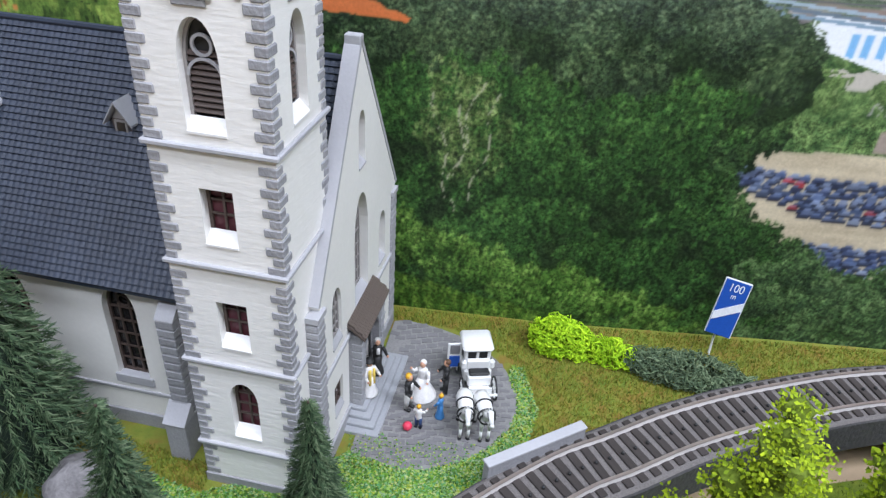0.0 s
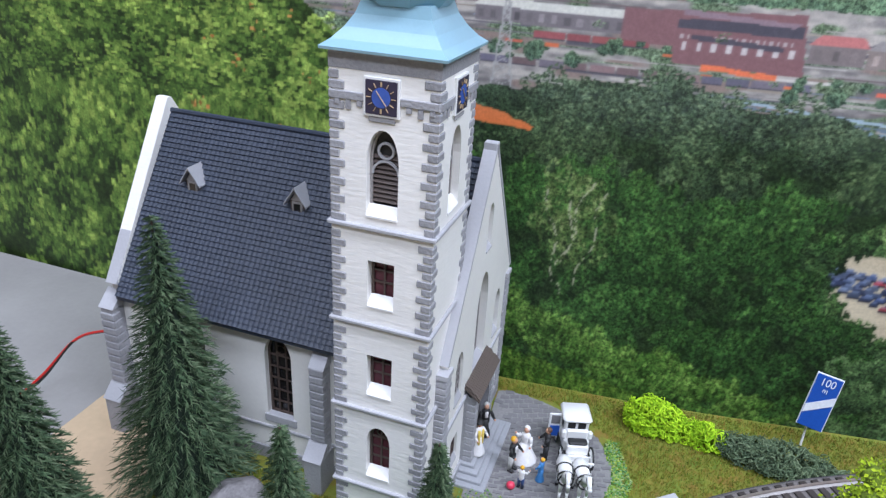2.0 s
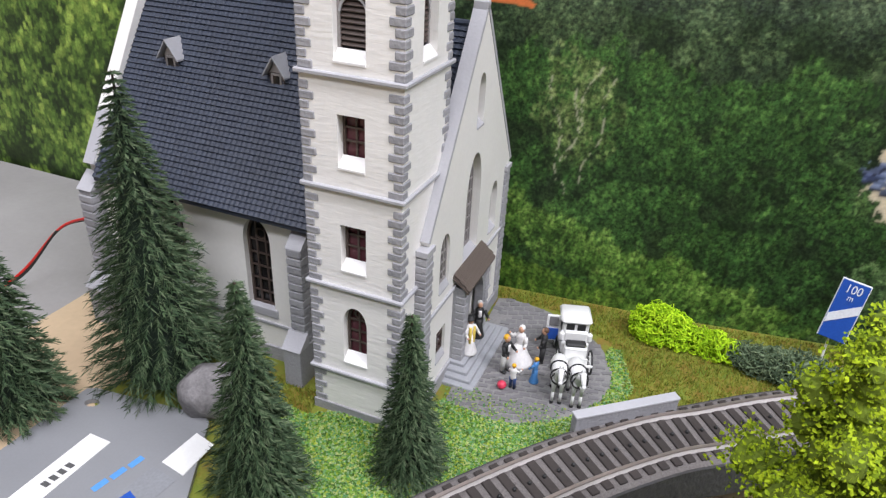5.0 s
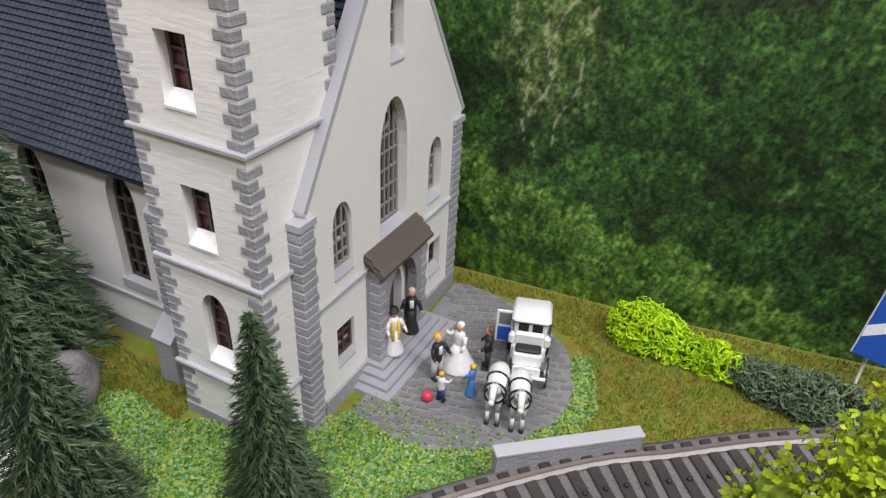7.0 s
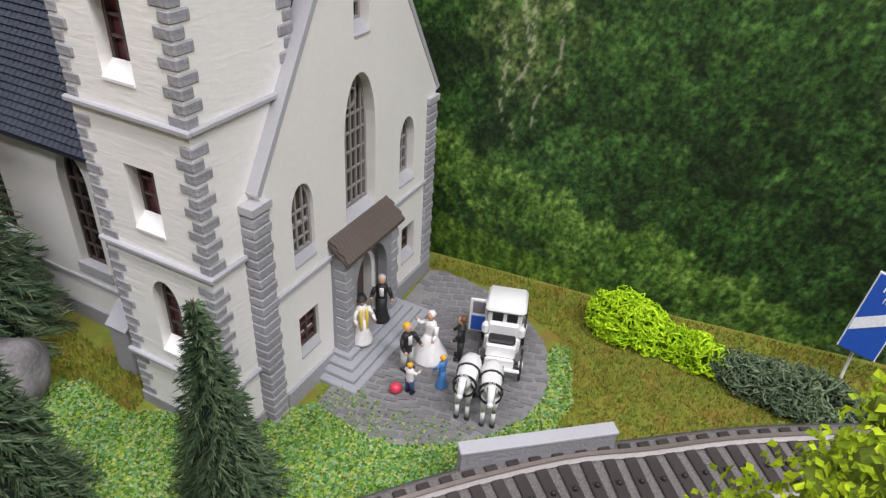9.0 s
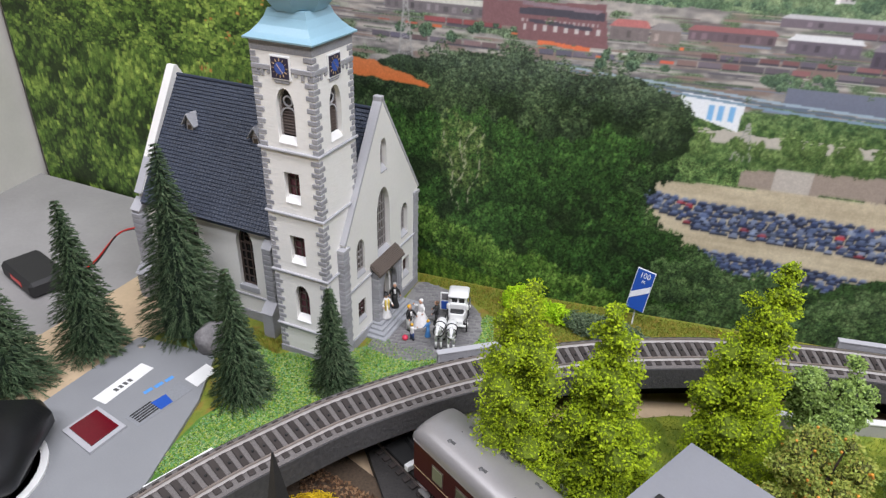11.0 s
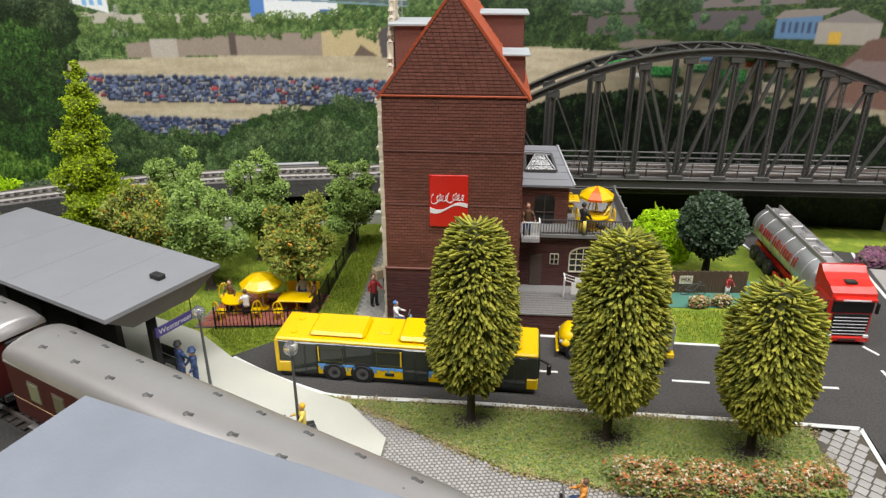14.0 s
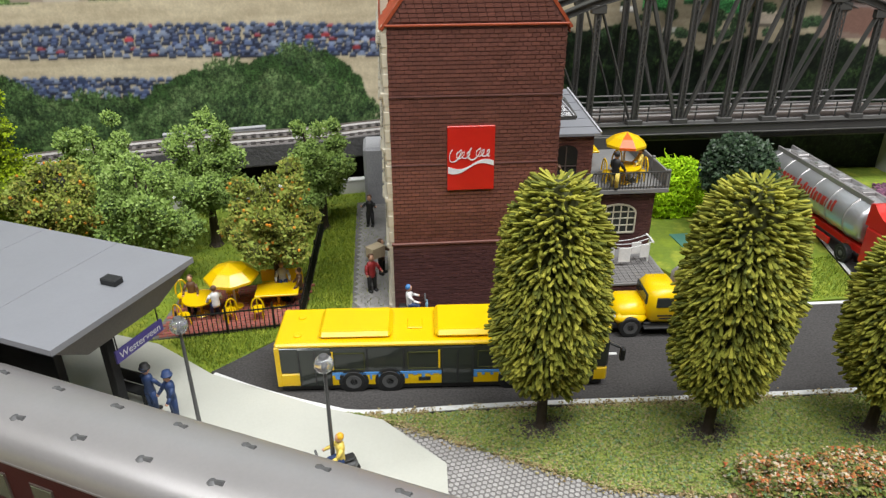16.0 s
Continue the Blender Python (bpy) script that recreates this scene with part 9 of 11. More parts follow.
    for f in (0.35, 0.7):
        part("skylight_bar", beam(B(), Vector(frame_pts[0]).lerp(Vector(top_pts[0]), f), Vector(frame_pts[1]).lerp(Vector(top_pts[1]), f), 0.08, 0.08), COPING, sk)
    bm = B()
    f = [bm.verts.new(Vector(p) - Vector((0, 0, 0.04))) for p in frame_pts + top_pts]
    for q in ((0, 1, 5, 4), (1, 2, 5), (2, 3, 4, 5), (3, 0, 4)):
        bm.faces.new([f[i] for i in q])
    bmesh.ops.solidify(bm, geom=bm.faces[:], thickness=0.03)
    part("skylight_pane", bm, DARKGLASS, sk)
    # washing line on the raised walk
    w = thing("washing_line", at(62.35, 9.1, ZT + 2.0, -9.5) @ at(0.0, 2.4, 0), "white laundry hanging between two poles", "washing line")
    for x in (16.9, 21.4):
        part("pole", rod(B(), (x, 0.3, 0), (x, 0.3, 2.3), 0.09), WHITEP, w)
        part("cross_arm", rod(B(), (x, -0.5, 2.2), (x, 1.1, 2.2), 0.08), WHITEP, w)
    for y in (-0.4, 0.3, 1.0):
        bm = B()
        pts = [(16.9 + 4.5 * k / 10, y, 2.2 - 0.5 * math.sin(math.pi * k / 10)) for k in range(11)]
        for a, b in zip(pts, pts[1:]):
            rod(bm, a, b, 0.04, n=4, caps=False)
        part("line", bm, WHITEP, w)
    for x, wd, hh, y in ((17.5, 0.7, 1.2, -0.4), (18.6, 1.0, 1.3, -0.4), (19.9, 0.8, 1.1, 0.3), (18.0, 0.7, 1.2, 1.0), (20.4, 0.7, 1.2, -0.4)):
        bm = B()
        z = 2.2 - 0.5 * math.sin(math.pi * (x + wd / 2 - 16.9) / 4.5)
        box(bm, x, x + wd, y - 0.04, y + 0.04, z - hh, z, 0.02)
        part("garment", bm, WHITECLOTH, w)
    return t


annex()


def parasol(x, y, z, h, r, mats, label, tone2=None, rz=0):
    p = thing("parasol", at(x, y, z, rz), label, "parasol", "parasols")
    part("pole", rod(B(), (0, 0, 0), (0, 0, h), 0.09), WHITEP, p)
    part("foot", lathe(B(), [(0.6, 0), (0.6, 0.12), (0.2, 0.3)], 10), mats, p)
    for k in range(8):
        a, b = 2 * math.pi * k / 8, 2 * math.pi * (k + 1) / 8
        bm = B()
        top = bm.verts.new((0, 0, h + 0.15))
        m1, m2 = [bm.verts.new((0.62 * r * math.cos(q), 0.62 * r * math.sin(q), h - 0.16 * r)) for q in (a, b)]
        e1, e2 = [bm.verts.new((r * math.cos(q), r * math.sin(q), h - 0.46 * r)) for q in (a, b)]
        f1, f2 = [bm.verts.new((r * math.cos(q), r * math.sin(q), h - 0.46 * r - 0.22)) for q in (a, b)]
        for q in ((top, m1, m2), (m1, e1, e2, m2), (e1, f1, f2, e2)):
            bm.faces.new(q)
        part("panel", bm, tone2 if tone2 and k in (2, 5) else mats, p)
    return p


def cafe_table(x, y, z, rz, round_=True, label="round yellow plastic cafe table"):
    t = thing("cafe_table", at(x, y, z, rz), label, "table", "cafe tables")
    if round_:
        part("tabletop", lathe(B(), [(1.25, 1.35), (1.3, 1.4), (1.3, 1.5), (1.2, 1.52)], 18), YELLOW, t)
    else:
        part("tabletop", box(B(), -1.7, 1.7, -1.0, 1.0, 1.35, 1.52, 0.04), YELLOW, t)
    part("leg", lathe(B(), [(0.6, 0), (0.5, 0.1), (0.12, 0.2), (0.12, 1.36)], 10), YELLOW, t)
    return t


def cafe_chair(x, y, z, rz):
    c = thing("cafe_chair", at(x, y, z, rz), "bright yellow plastic cafe chair with looped back", "chair", "cafe chairs")
    part("seat", lathe(B(), [(0.5, 0.8), (0.55, 0.85), (0.5, 0.95)], 10), YELLOW, c)
    for k in range(4):
        a = math.pi / 4 + k * math.pi / 2
        part("leg", rod(B(), (0.38 * math.cos(a), 0.38 * math.sin(a), 0.82), (0.5 * math.cos(a), 0.5 * math.sin(a), 0), 0.06, n=5), YELLOW, c)
    bm = B()
    pts = [(0.48 * math.cos(q), -0.45, 0.95 + 1.15 * math.sin(q) ** 0.8) for q in np.linspace(0.0, math.pi, 11)]
    for a, b in zip(pts, pts[1:]):
        rod(bm, a, b, 0.065, n=5)
    rod(bm, (0, -0.45, 0.9), (0, -0.45, 2.0), 0.05, n=5)
    part("backrest", bm, YELLOW, c)
    return c


# beer garden inside its black fence
sheet("terrace_floor", [(43.6, 9.5), (54.4, 8.9), (55.9, 15.2), (45.6, 16.6)], 17.0, ZT + 0.14, HEXBED, "red brick-paved garden terrace", "terrace")
tf = thing("terrace_bricks", at(0, 0, 0), "small red paving bricks of the garden terrace", "paving", kind="structure")
PAVEBRICK = mat("red_paving_brick", (0.30, 0.09, 0.07), 0.7, each=0.15, island=0.15)
bm = B()
for i in range(20):
    for j in range(20):
        x, y = 43.9 + 0.62 * j + 0.31 * (i % 2), 9.0 + 0.37 * i - 0.03 * j
        if inside((x - 0.3, y), [(43.7, 9.6), (54.3, 9.0), (55.8, 15.1), (45.7, 16.5)]):
            box(bm, x - 0.28, x + 0.28, y - 0.16, y + 0.16, ZT + 0.1, ZT + 0.2)
tagged(part("paving_brick", bm, PAVEBRICK, tf), kind="stuff")
parasol(49.8, 12.6, ZT + 0.2, 3.9, 2.1, YELLOW, "bright yellow parasol over a garden table")
parasol(83.12, 12.69, ZT + 7.9, 4.1, 1.75, YELLOW, "yellow and orange parasol on the roof terrace", mat("orange_parasol_plastic", (0.78, 0.13, 0.01), 0.4))
cafe_table(47.2, 12.2, ZT + 0.2, 0)
cafe_table(53.2, 12.0, ZT + 0.2, -8, False, "long yellow plastic garden table")
cafe_table(82.89, 11.92, ZT + 7.9, 0, True)
for x, y, rz in ((45.8, 14.0, 200), (46.0, 10.8, -40), (49.4, 10.7, 30), (49.6, 13.8, 170), (51.6, 10.4, 0)):
    cafe_chair(x, y, ZT + 0.2, rz)
for x, y, rz in ((81.65, 12.4, -90), (84.3, 11.9, 90), (83.4, 13.9, 180), (81.6, 16.6, 170)):
    cafe_chair(x, y, ZT + 7.9, rz)
cafe_table(81.0, 17.2, ZT + 7.9, -9.5, False, "yellow plastic table at the back of the terrace")
bench = thing("garden_bench", at(53.6, 14.0, ZT + 0.2, -8), "yellow slatted garden bench behind the table", "bench")
part("seat", box(B(), -1.7, 1.7, -0.4, 0.4, 0.75, 0.9, 0.03), YELLOW, bench)
part("backrest", box(B(), -1.7, 1.7, 0.4, 0.5, 0.9, 2.0, 0.03), YELLOW, bench)
for s in (-1.5, 1.5):
    part("leg", box(B(), s - 0.08, s + 0.08, -0.35, 0.35, 0, 0.78), YELLOW, bench)
figure(46.6, 13.2, ZT + 0.2, 170, BRUNETTE, SOFTBLACK, BRUNETTE, "seated guest figurine in brown at the table", 3.0, sit=True)
figure(48.5, 11.0, ZT + 0.2, 20, WHITECLOTH, NAVY, BRUNETTE, "seated guest figurine in white at the table", 3.0, sit=True)
figure(55.0, 12.2, ZT + 0.2, 90, BRUNETTE, SOFTBLACK, BRUNETTE, "seated guest figurine in a brown jacket", 3.0, sit=True)
figure(53.7, 13.7, ZT + 0.2, 180, GREYHAIR, NAVY, BRUNETTE, "seated guest figurine on the yellow bench", 3.0, sit=True)
figure(81.37, 10.75, ZT + 7.9, -60, SOFTBLACK, YELLOWCLOTH, SOFTBLACK, "waitress figurine in black and yellow", 3.2)
figure(84.20, 11.90, ZT + 7.9, 70, YELLOWCLOTH, CREAM, BRUNETTE, "seated guest figurine in yellow on the terrace", 3.0, sit=True)
figure(75.9, 10.9, ZT + 8.0, 190, BRUNETTE, NAVY, BRUNETTE, "figurine leaning on the white balcony", 3.2)
figure(60.9, 12.4, ZT + 0.16, 200, REDCLOTH, SOFTBLACK, BRUNETTE, "bearded figurine in a red coat on the path", 3.4, arms=((0.6, 0.1), (0.3, -0.1)))
figure(62.8, 25.4, ZT + 0.16, 160, SOFTBLACK, SOFTBLACK, BRUNETTE, "figurine in dark clothes with a camera", 3.3, arms=((0.5, 0.6), (0.5, 0.6)))
figure(62.2, 15.2, ZT + 0.16, 230, BRUNETTE, SOFTBLACK, BRUNETTE, "figurine in brown carrying a cardboard box", 3.3, arms=((0.6, 0.4), (0.6, 0.4)))
tagged(part("cardboard_box", box(B(), -0.7, 0.7, -0.5, 0.5, 0, 1.0, 0.04), mat("buff_card", (0.52, 0.42, 0.28), 0.8), None, place=at(61.6, 14.4, ZT + 2.35, 30)), "buff cardboard box carried in the arms", "box")
figure(45.0, 0.5, 18.0, -40, NAVY, NAVY, NAVY, "railway guard figurine in navy uniform on the platform", 3.4, hat=SOFTBLACK)
figure(46.4, -0.6, 18.0, 120, NAVY, NAVY, NAVY, "police figurine in blue uniform on the platform", 3.4, hat=NAVY)


def picket_fence(pts, h, step):
    f = thing("iron_fence", at(0, 0, ZT), "black iron picket fence round the beer garden", "fence")
    bar = as_mesh("picket", rod(B(), (0, 0, 0), (0, 0, h + 0.15), 0.055, 0.03, 4), BLACK)
    for a, b in zip(pts, pts[1:]):
        a, b = Vector(a), Vector(b)
        n = int((b - a).length / step)
        for z in (0.3, h - 0.1):
            part("rail", beam(B(), (a.x, a.y, z), (b.x, b.y, z), 0.1, 0.09), BLACK, f)
        for k in range(n + 1):
            p = a + (b - a) * k / n
            piece("picket", bar, f, at(p.x, p.y, 0.02))
            if k % 10 == 0:
                part("post", rod(B(), (p.x, p.y, -0.1), (p.x, p.y, h + 0.4), 0.11, 0.08, 6), BLACK, f)
    return f


picket_fence([(45.8, 9.2), (54.8, 8.7), (58.9, 30)], 2.0, 0.34)


# ---- vehicles ----
def wheel(parent, x, y, r, w=0.5, n=18):
    """A tyre with a rim, its axle along local y."""
    bm = lathe(B(), [(r * 0.62, -w / 2), (r * 0.95, -w / 2), (r, -w / 3), (r, w / 3), (r * 0.95, w / 2), (r * 0.62, w / 2)], n)
    bm.transform(Matrix.Translation((x, y, r)) @ Matrix.Rotation(radians(90), 4, "X"))
    t = part("tyre", bm, TYRE, parent)
    bm = lathe(B(), [(0.1, -w / 2 - 0.03), (r * 0.3, -w / 2), (r * 0.5, -w / 2 + 0.08), (r * 0.64, -w / 2 - 0.02), (r * 0.64, w / 2 + 0.02), (r * 0.3, w / 2), (0.1, w / 2)], n)
    bm.transform(Matrix.Translation((x, y, r)) @ Matrix.Rotation(radians(90), 4, "X"))
    part("rim", bm, RIM, t)


def bus():
    b = thing("bus", at(52.75, 0.75, ZT + 0.06, -12.6), "bright yellow three-axle city bus with blue band", "bus")
    L, W, H = 21.9, 4.4, 3.85
    body = part("body", box(B(), 0, L, 0, W, 0.45, 1.55, 0.12), YELLOW, b)
    part("window_band", box(B(), 0.1, L - 0.08, 0.03, W - 0.03, 1.55, 3.5, 0.05), SMOKE, b, "smoked glass window band")
    part("roof", box(B(), 0.0, L - 0.1, 0.0, W, 3.48, H, 0.13), YELLOW, b)
    part("rear_face", box(B(), -0.06, 0.35, 0.1, W - 0.1, 1.5, 3.3, 0.1), YELLOW, b)
    part("rear_corner", box(B(), -0.03, 0.3, -0.03, 0.12, 0.5, 3.6, 0.04), YELLOW, b)
    part("rear_glass", box(B(), -0.1, 0.0, 0.5, W - 0.5, 2.2, 3.4, 0.05), BLACK, b)
    part("blue_band", box(B(), 2.0, 19.4, -0.02, 0.05, 1.36, 1.55), BLUE, b)
    r = random.Random(4)
    for k in range(30):
        x = 2.1 + 0.57 * k
        part("blue_drip", box(B(), x, x + r.uniform(0.08, 0.3), -0.025, 0.04, 1.36 - r.uniform(0.05, 0.4), 1.37), BLUE, b)
    for x in (1.5, 10.85, 18.9):
        d = part("door", box(B(), x, x + 2.1, -0.04, 0.06, 0.5, 3.45, 0.03), SMOKE, b, "dark glazed double door")
        part("door_post", box(B(), x + 1.0, x + 1.1, -0.06, 0.04, 0.55, 3.25), SOFTBLACK, d)
        for q in (x - 0.02, x + 2.0):
            part("door_post", box(B(), q, q + 0.1, -0.06, 0.04, 0.55, 3.25), SOFTBLACK, d)
    for x in (5.9, 8.3, 15.6):
        part("window_post", box(B(), x, x + 0.12, -0.01, 0.06, 1.6, 3.5), SOFTBLACK, b)
    for x0, x1, z0, z1 in ((3.75, 5.8, 1.75, 3.1), (8.6, 10.7, 1.75, 3.1), (13.2, 15.4, 1.75, 3.1)):
        bm = B()
        for q in ((x0, x1, z1 - 0.07, z1), (x0, x1, z0, z0 + 0.07), (x0, x0 + 0.07, z0, z1), (x1 - 0.07, x1, z0, z1)):
            box(bm, q[0], q[1], -0.02, 0.05, q[2], q[3])
        part("window_frame", bm, OLIVECORE, b, "thin ochre window surround")
    part("blind_frame", box(B(), 10.62, 10.74, -0.03, 0.05, 1.8, 3.2), YELLOW, b)
    part("blind_frame", box(B(), 3.66, 3.76, -0.03, 0.05, 1.8, 3.2), YELLOW, b)
    part("roof_pod", box(B(), 2.8, 7.6, 0.5, 3.9, H - 0.05, H + 0.42, 0.25), YELLOW, b)
    part("roof_pod", box(B(), 10.4, 20.5, 0.4, 4.0, H - 0.05, H + 0.5, 0.25), YELLOW, b)
    for y in (1.0, 3.2):
        part("roof_hatch", lathe(B(), [(0.28, H), (0.28, H + 0.1), (0.2, H + 0.14)], 12, 1.4, y), YELLOW, b)
    part("roof_hatch", box(B(), 8.6, 9.6, 1.6, 2.8, H, H + 0.1, 0.04), YELLOW, b)
    part("front_glass", box(B(), L - 0.1, L + 0.06, 0.2, W - 0.2, 1.5, 3.5, 0.06), SMOKE, b)
    part("mirror_arm", rod(B(), (L, 0.3, 3.3), (L + 0.9, -0.3, 3.2), 0.1), BLACK, b)
    part("mirror", box(B(), L + 0.6, L + 0.95, -0.5, -0.1, 2.3, 3.3, 0.1), BLACK, b)
    part("skirt", box(B(), 0.3, L - 0.3, 0.1, W - 0.1, 0.2, 0.5), SOFTBLACK, b)
    part("flap", box(B(), 9.3, 10.1, -0.02, 0.04, 0.8, 1.1), SOFTBLACK, b)
    for x in (5.0, 7.4, 15.6):
        arch = lathe(B(), [(1.0, -0.03), (1.0, 0.03)], 20)
        arch.transform(Matrix.Translation((x, 0.01, 0.85)) @ Matrix.Rotation(radians(90), 4, "X"))
        part("wheel_arch", arch, SOFTBLACK, b)
        for y in (0.18, W - 0.28):
            wheel(b, x, y, 0.82, 0.5)
    return b


bus()


def pickup():
    c = thing("delivery_truck", at(76.7, 1.0, ZT + 0.06, -12.6) @ Matrix.Scale(1.12, 4), "yellow vintage delivery truck with grey box", "truck")
    part("bonnet", box(B(), 0.45, 3.0, 0.45, 3.05, 0.8, 2.25, 0.55), YELLOW, c, smooth=True)
    part("nose", box(B(), 0.35, 1.2, 0.8, 2.7, 0.75, 1.7, 0.35), YELLOW, c, smooth=True)
    part("cab", box(B(), 2.6, 4.95, 0.25, 3.25, 0.75, 3.4, 0.5), YELLOW, c, smooth=True)
    part("cab_window", box(B(), 3.15, 4.3, 0.2, 0.32, 2.2, 2.95, 0.1), SMOKE, c)
    part("windscreen", box(B(), 2.56, 2.75, 0.65, 2.85, 2.2, 3.0, 0.08), SMOKE, c)
    part("running_board", box(B(), 2.5, 4.9, 0.1, 0.5, 0.6, 0.75, 0.04), SOFTBLACK, c)
    for k in range(2):
        part("door_print", box(B(), 3.3 + 0.15 * k, 4.3, 0.225, 0.245, 1.55 - 0.22 * k, 1.65 - 0.22 * k), SOFTBLACK, c)
    part("cargo_box", box(B(), 5.0, 9.0, 0.0, 3.5, 1.25, 3.7, 0.3), SILVER, c, "grey cargo box")
    part("cargo_bed", box(B(), 4.9, 9.1, 0.0, 3.5, 0.85, 1.25, 0.05), YELLOW, c)
    part("chassis", box(B(), 0.4, 9.0, 0.5, 3.0, 0.5, 0.9, 0.05), SOFTBLACK, c)
    part("bumper", box(B(), 0.15, 0.4, 0.3, 3.2, 0.55, 0.75, 0.08), YELLOW, c)
    part("grille", box(B(), 0.31, 0.4, 1.1, 2.4, 0.95, 1.4, 0.04), SOFTBLACK, c)
    for x in (1.6, 7.2):
        for y in (0.35, 3.15):
            wheel(c, x, y, 0.75, 0.45)
    for y in (0.2, 2.6):
        part("fender", box(B(), 0.5, 2.75, y, y + 0.7, 0.85, 1.65, 0.34), YELLOW, c, smooth=True)
    for y in (0.6, 2.7):
        part("headlight", ball(B(), (0.52, y, 1.4), 0.16), ZINC, c)
    return c


pickup()


def tanker():
    c = thing("tank_truck", at(103.9, 1.2, ZT + 0.06, 81), "red lorry with a polished metal tank trailer", "tank truck")
    # local x runs back from the bumper
    part("cab", box(B(), 0, 3.6, -2.0, 2.0, 1.0, 4.7, 0.3), RED, c)
    bm = B()
    side = [(0.15, 4.6), (3.7, 4.6), (3.7, 6.5), (3.2, 6.6), (2.6, 6.1), (1.9, 5.75), (0.9, 5.5), (0.25, 5.1)]
    slab(bm, side, (), 3.9, Matrix(((1, 0, 0, 0), (0, 0, 1, -1.95), (0, 1, 0, 0), (0, 0, 0, 1))))
    part("roof_fairing", bm, RED, c, "swept red roof fairing")
    part("windscreen", box(B(), -0.05, 0.25, -1.8, 1.8, 3.25, 4.55, 0.08), BLACK, c)
    part("sun_visor", box(B(), -0.35, 0.3, -1.85, 1.85, 4.5, 4.85, 0.1), RED, c)
    part("sign_bar", box(B(), -0.38, -0.3, -1.2, 1.2, 4.6, 4.75, 0.02), SIGNWHITE, c)
    g = part("grille", box(B(), -0.12, 0.1, -1.6, 1.6, 1.0, 3.2, 0.05), BLACK, c)
    for k in range(6):
        part("grille_bar", box(B(), -0.2, -0.05, -1.5, 1.5, 1.1 + 0.34 * k, 1.2 + 0.34 * k, 0.03), CHROME, g)
    part("bumper", box(B(), -0.25, 0.4, -2.0, 2.0, 0.35, 0.95, 0.12), RED, c)
    part("plate_holder", box(B(), -0.28, -0.2, -0.8, 0.8, 0.5, 0.7, 0.02), SOFTBLACK, c)
    for y in (-1.85, 1.4):
        part("headlight", box(B(), -0.28, -0.1, y, y + 0.45, 0.85, 1.15, 0.04), WHITEP, c)
    for y in (-2.45, 2.15):
        m_ = part("mirror", box(B(), 0.1, 0.4, y, y + 0.3, 3.1, 4.2, 0.08), BLACK, c)
        part("mirror_arm", rod(B(), (0.3, y + 0.15, 4.1), (0.5, 1.9 if y > 0 else -1.9, 4.3), 0.06), BLACK, m_)
    part("sun_hatch", box(B(), 1.1, 1.8, -0.5, 0.5, 5.62, 5.8, 0.02), SMOKE, c)
    for y in (-1.2, 1.2):
        part("cab_step", box(B(), 0.6, 2.6, y + 0.75 * (1 if y > 0 else -1) - 0.1, y + 0.75 * (1 if y > 0 else -1) + 0.1, 0.4, 1.0, 0.04), SOFTBLACK, c)
    prof = [(0.2, 4.3), (1.3, 4.38), (1.8, 4.6), (2.0, 5.0), (2.05, 12), (2.05, 19.9), (1.9, 20.3), (1.2, 20.6), (0.2, 20.6)]
    bm = lathe(B(), prof, 28)
    bm.transform(Matrix.Translation((0, 0, 3.9)) @ Matrix.Rotation(radians(90), 4, "Y"))
    part("tank", bm, CHROME, c, "polished metal tank", smooth=True)
    for x in (6.4, 9.0, 11.6, 14.2, 16.8, 19.2):
        bm = lathe(B(), [(2.06, x - 0.1), (2.11, x - 0.05), (2.11, x + 0.05), (2.06, x + 0.1)], 28)
        bm.transform(Matrix.Translation((0, 0, 3.9)) @ Matrix.Rotation(radians(90), 4, "Y"))
        part("tank_band", bm, SILVER, c)
    for y in (-0.75, 0.75):
        part("walkway", box(B(), 5, 20.2, y - 0.12, y + 0.12, 5.75, 6.2, 0.03), SILVER, c, "raised edge of the tank walkway")
    for x in (6.6, 10.0, 13.4, 16.8):
        h_ = part("hatch_box", box(B(), x, x + 1.6, -0.62, 0.62, 5.8, 6.3, 0.08), SILVER, c)
        part("manhole", lathe(B(), [(0.42, 6.25), (0.42, 6.42), (0.2, 6.48)], 12, x + 0.8, 0), CHROME, h_)
    r = random.Random(8)
    x = 8.0
    while x < 17.4:
        w, a = r.uniform(0.22, 0.5), r.uniform(0.22, 0.32)
        bm = lathe(B(), [(2.085, x), (2.085, x + w)], 60)
        bm.transform(Matrix.Translation((0, 0, 3.9)) @ Matrix.Rotation(radians(90), 4, "Y"))
        bmesh.ops.delete(bm, geom=[f for f in bm.faces if not (f.calc_center_median().y > 0 and 3.9 < f.calc_center_median().z < 3.9 + 3.2 * a)], context="FACES")
        bmesh.ops.solidify(bm, geom=bm.faces[:], thickness=0.02)
        part("red_print", bm, PRINTRED, c, "red bars of tank writing")
        x += w + 0.2
    part("frame", box(B(), 2, 20, -1.2, 1.2, 1.3, 1.95, 0.05), RED, c)
    part("side_guard", box(B(), 7.6, 12.6, 1.75, 1.95, 0.8, 1.4, 0.03), RED, c)
    for x in (1.5, 5.6, 14.6, 16.6, 18.6):
        for y in (-1.7, 1.7):
            wheel(c, x, y, 0.88, 0.55)
    return c


tanker()


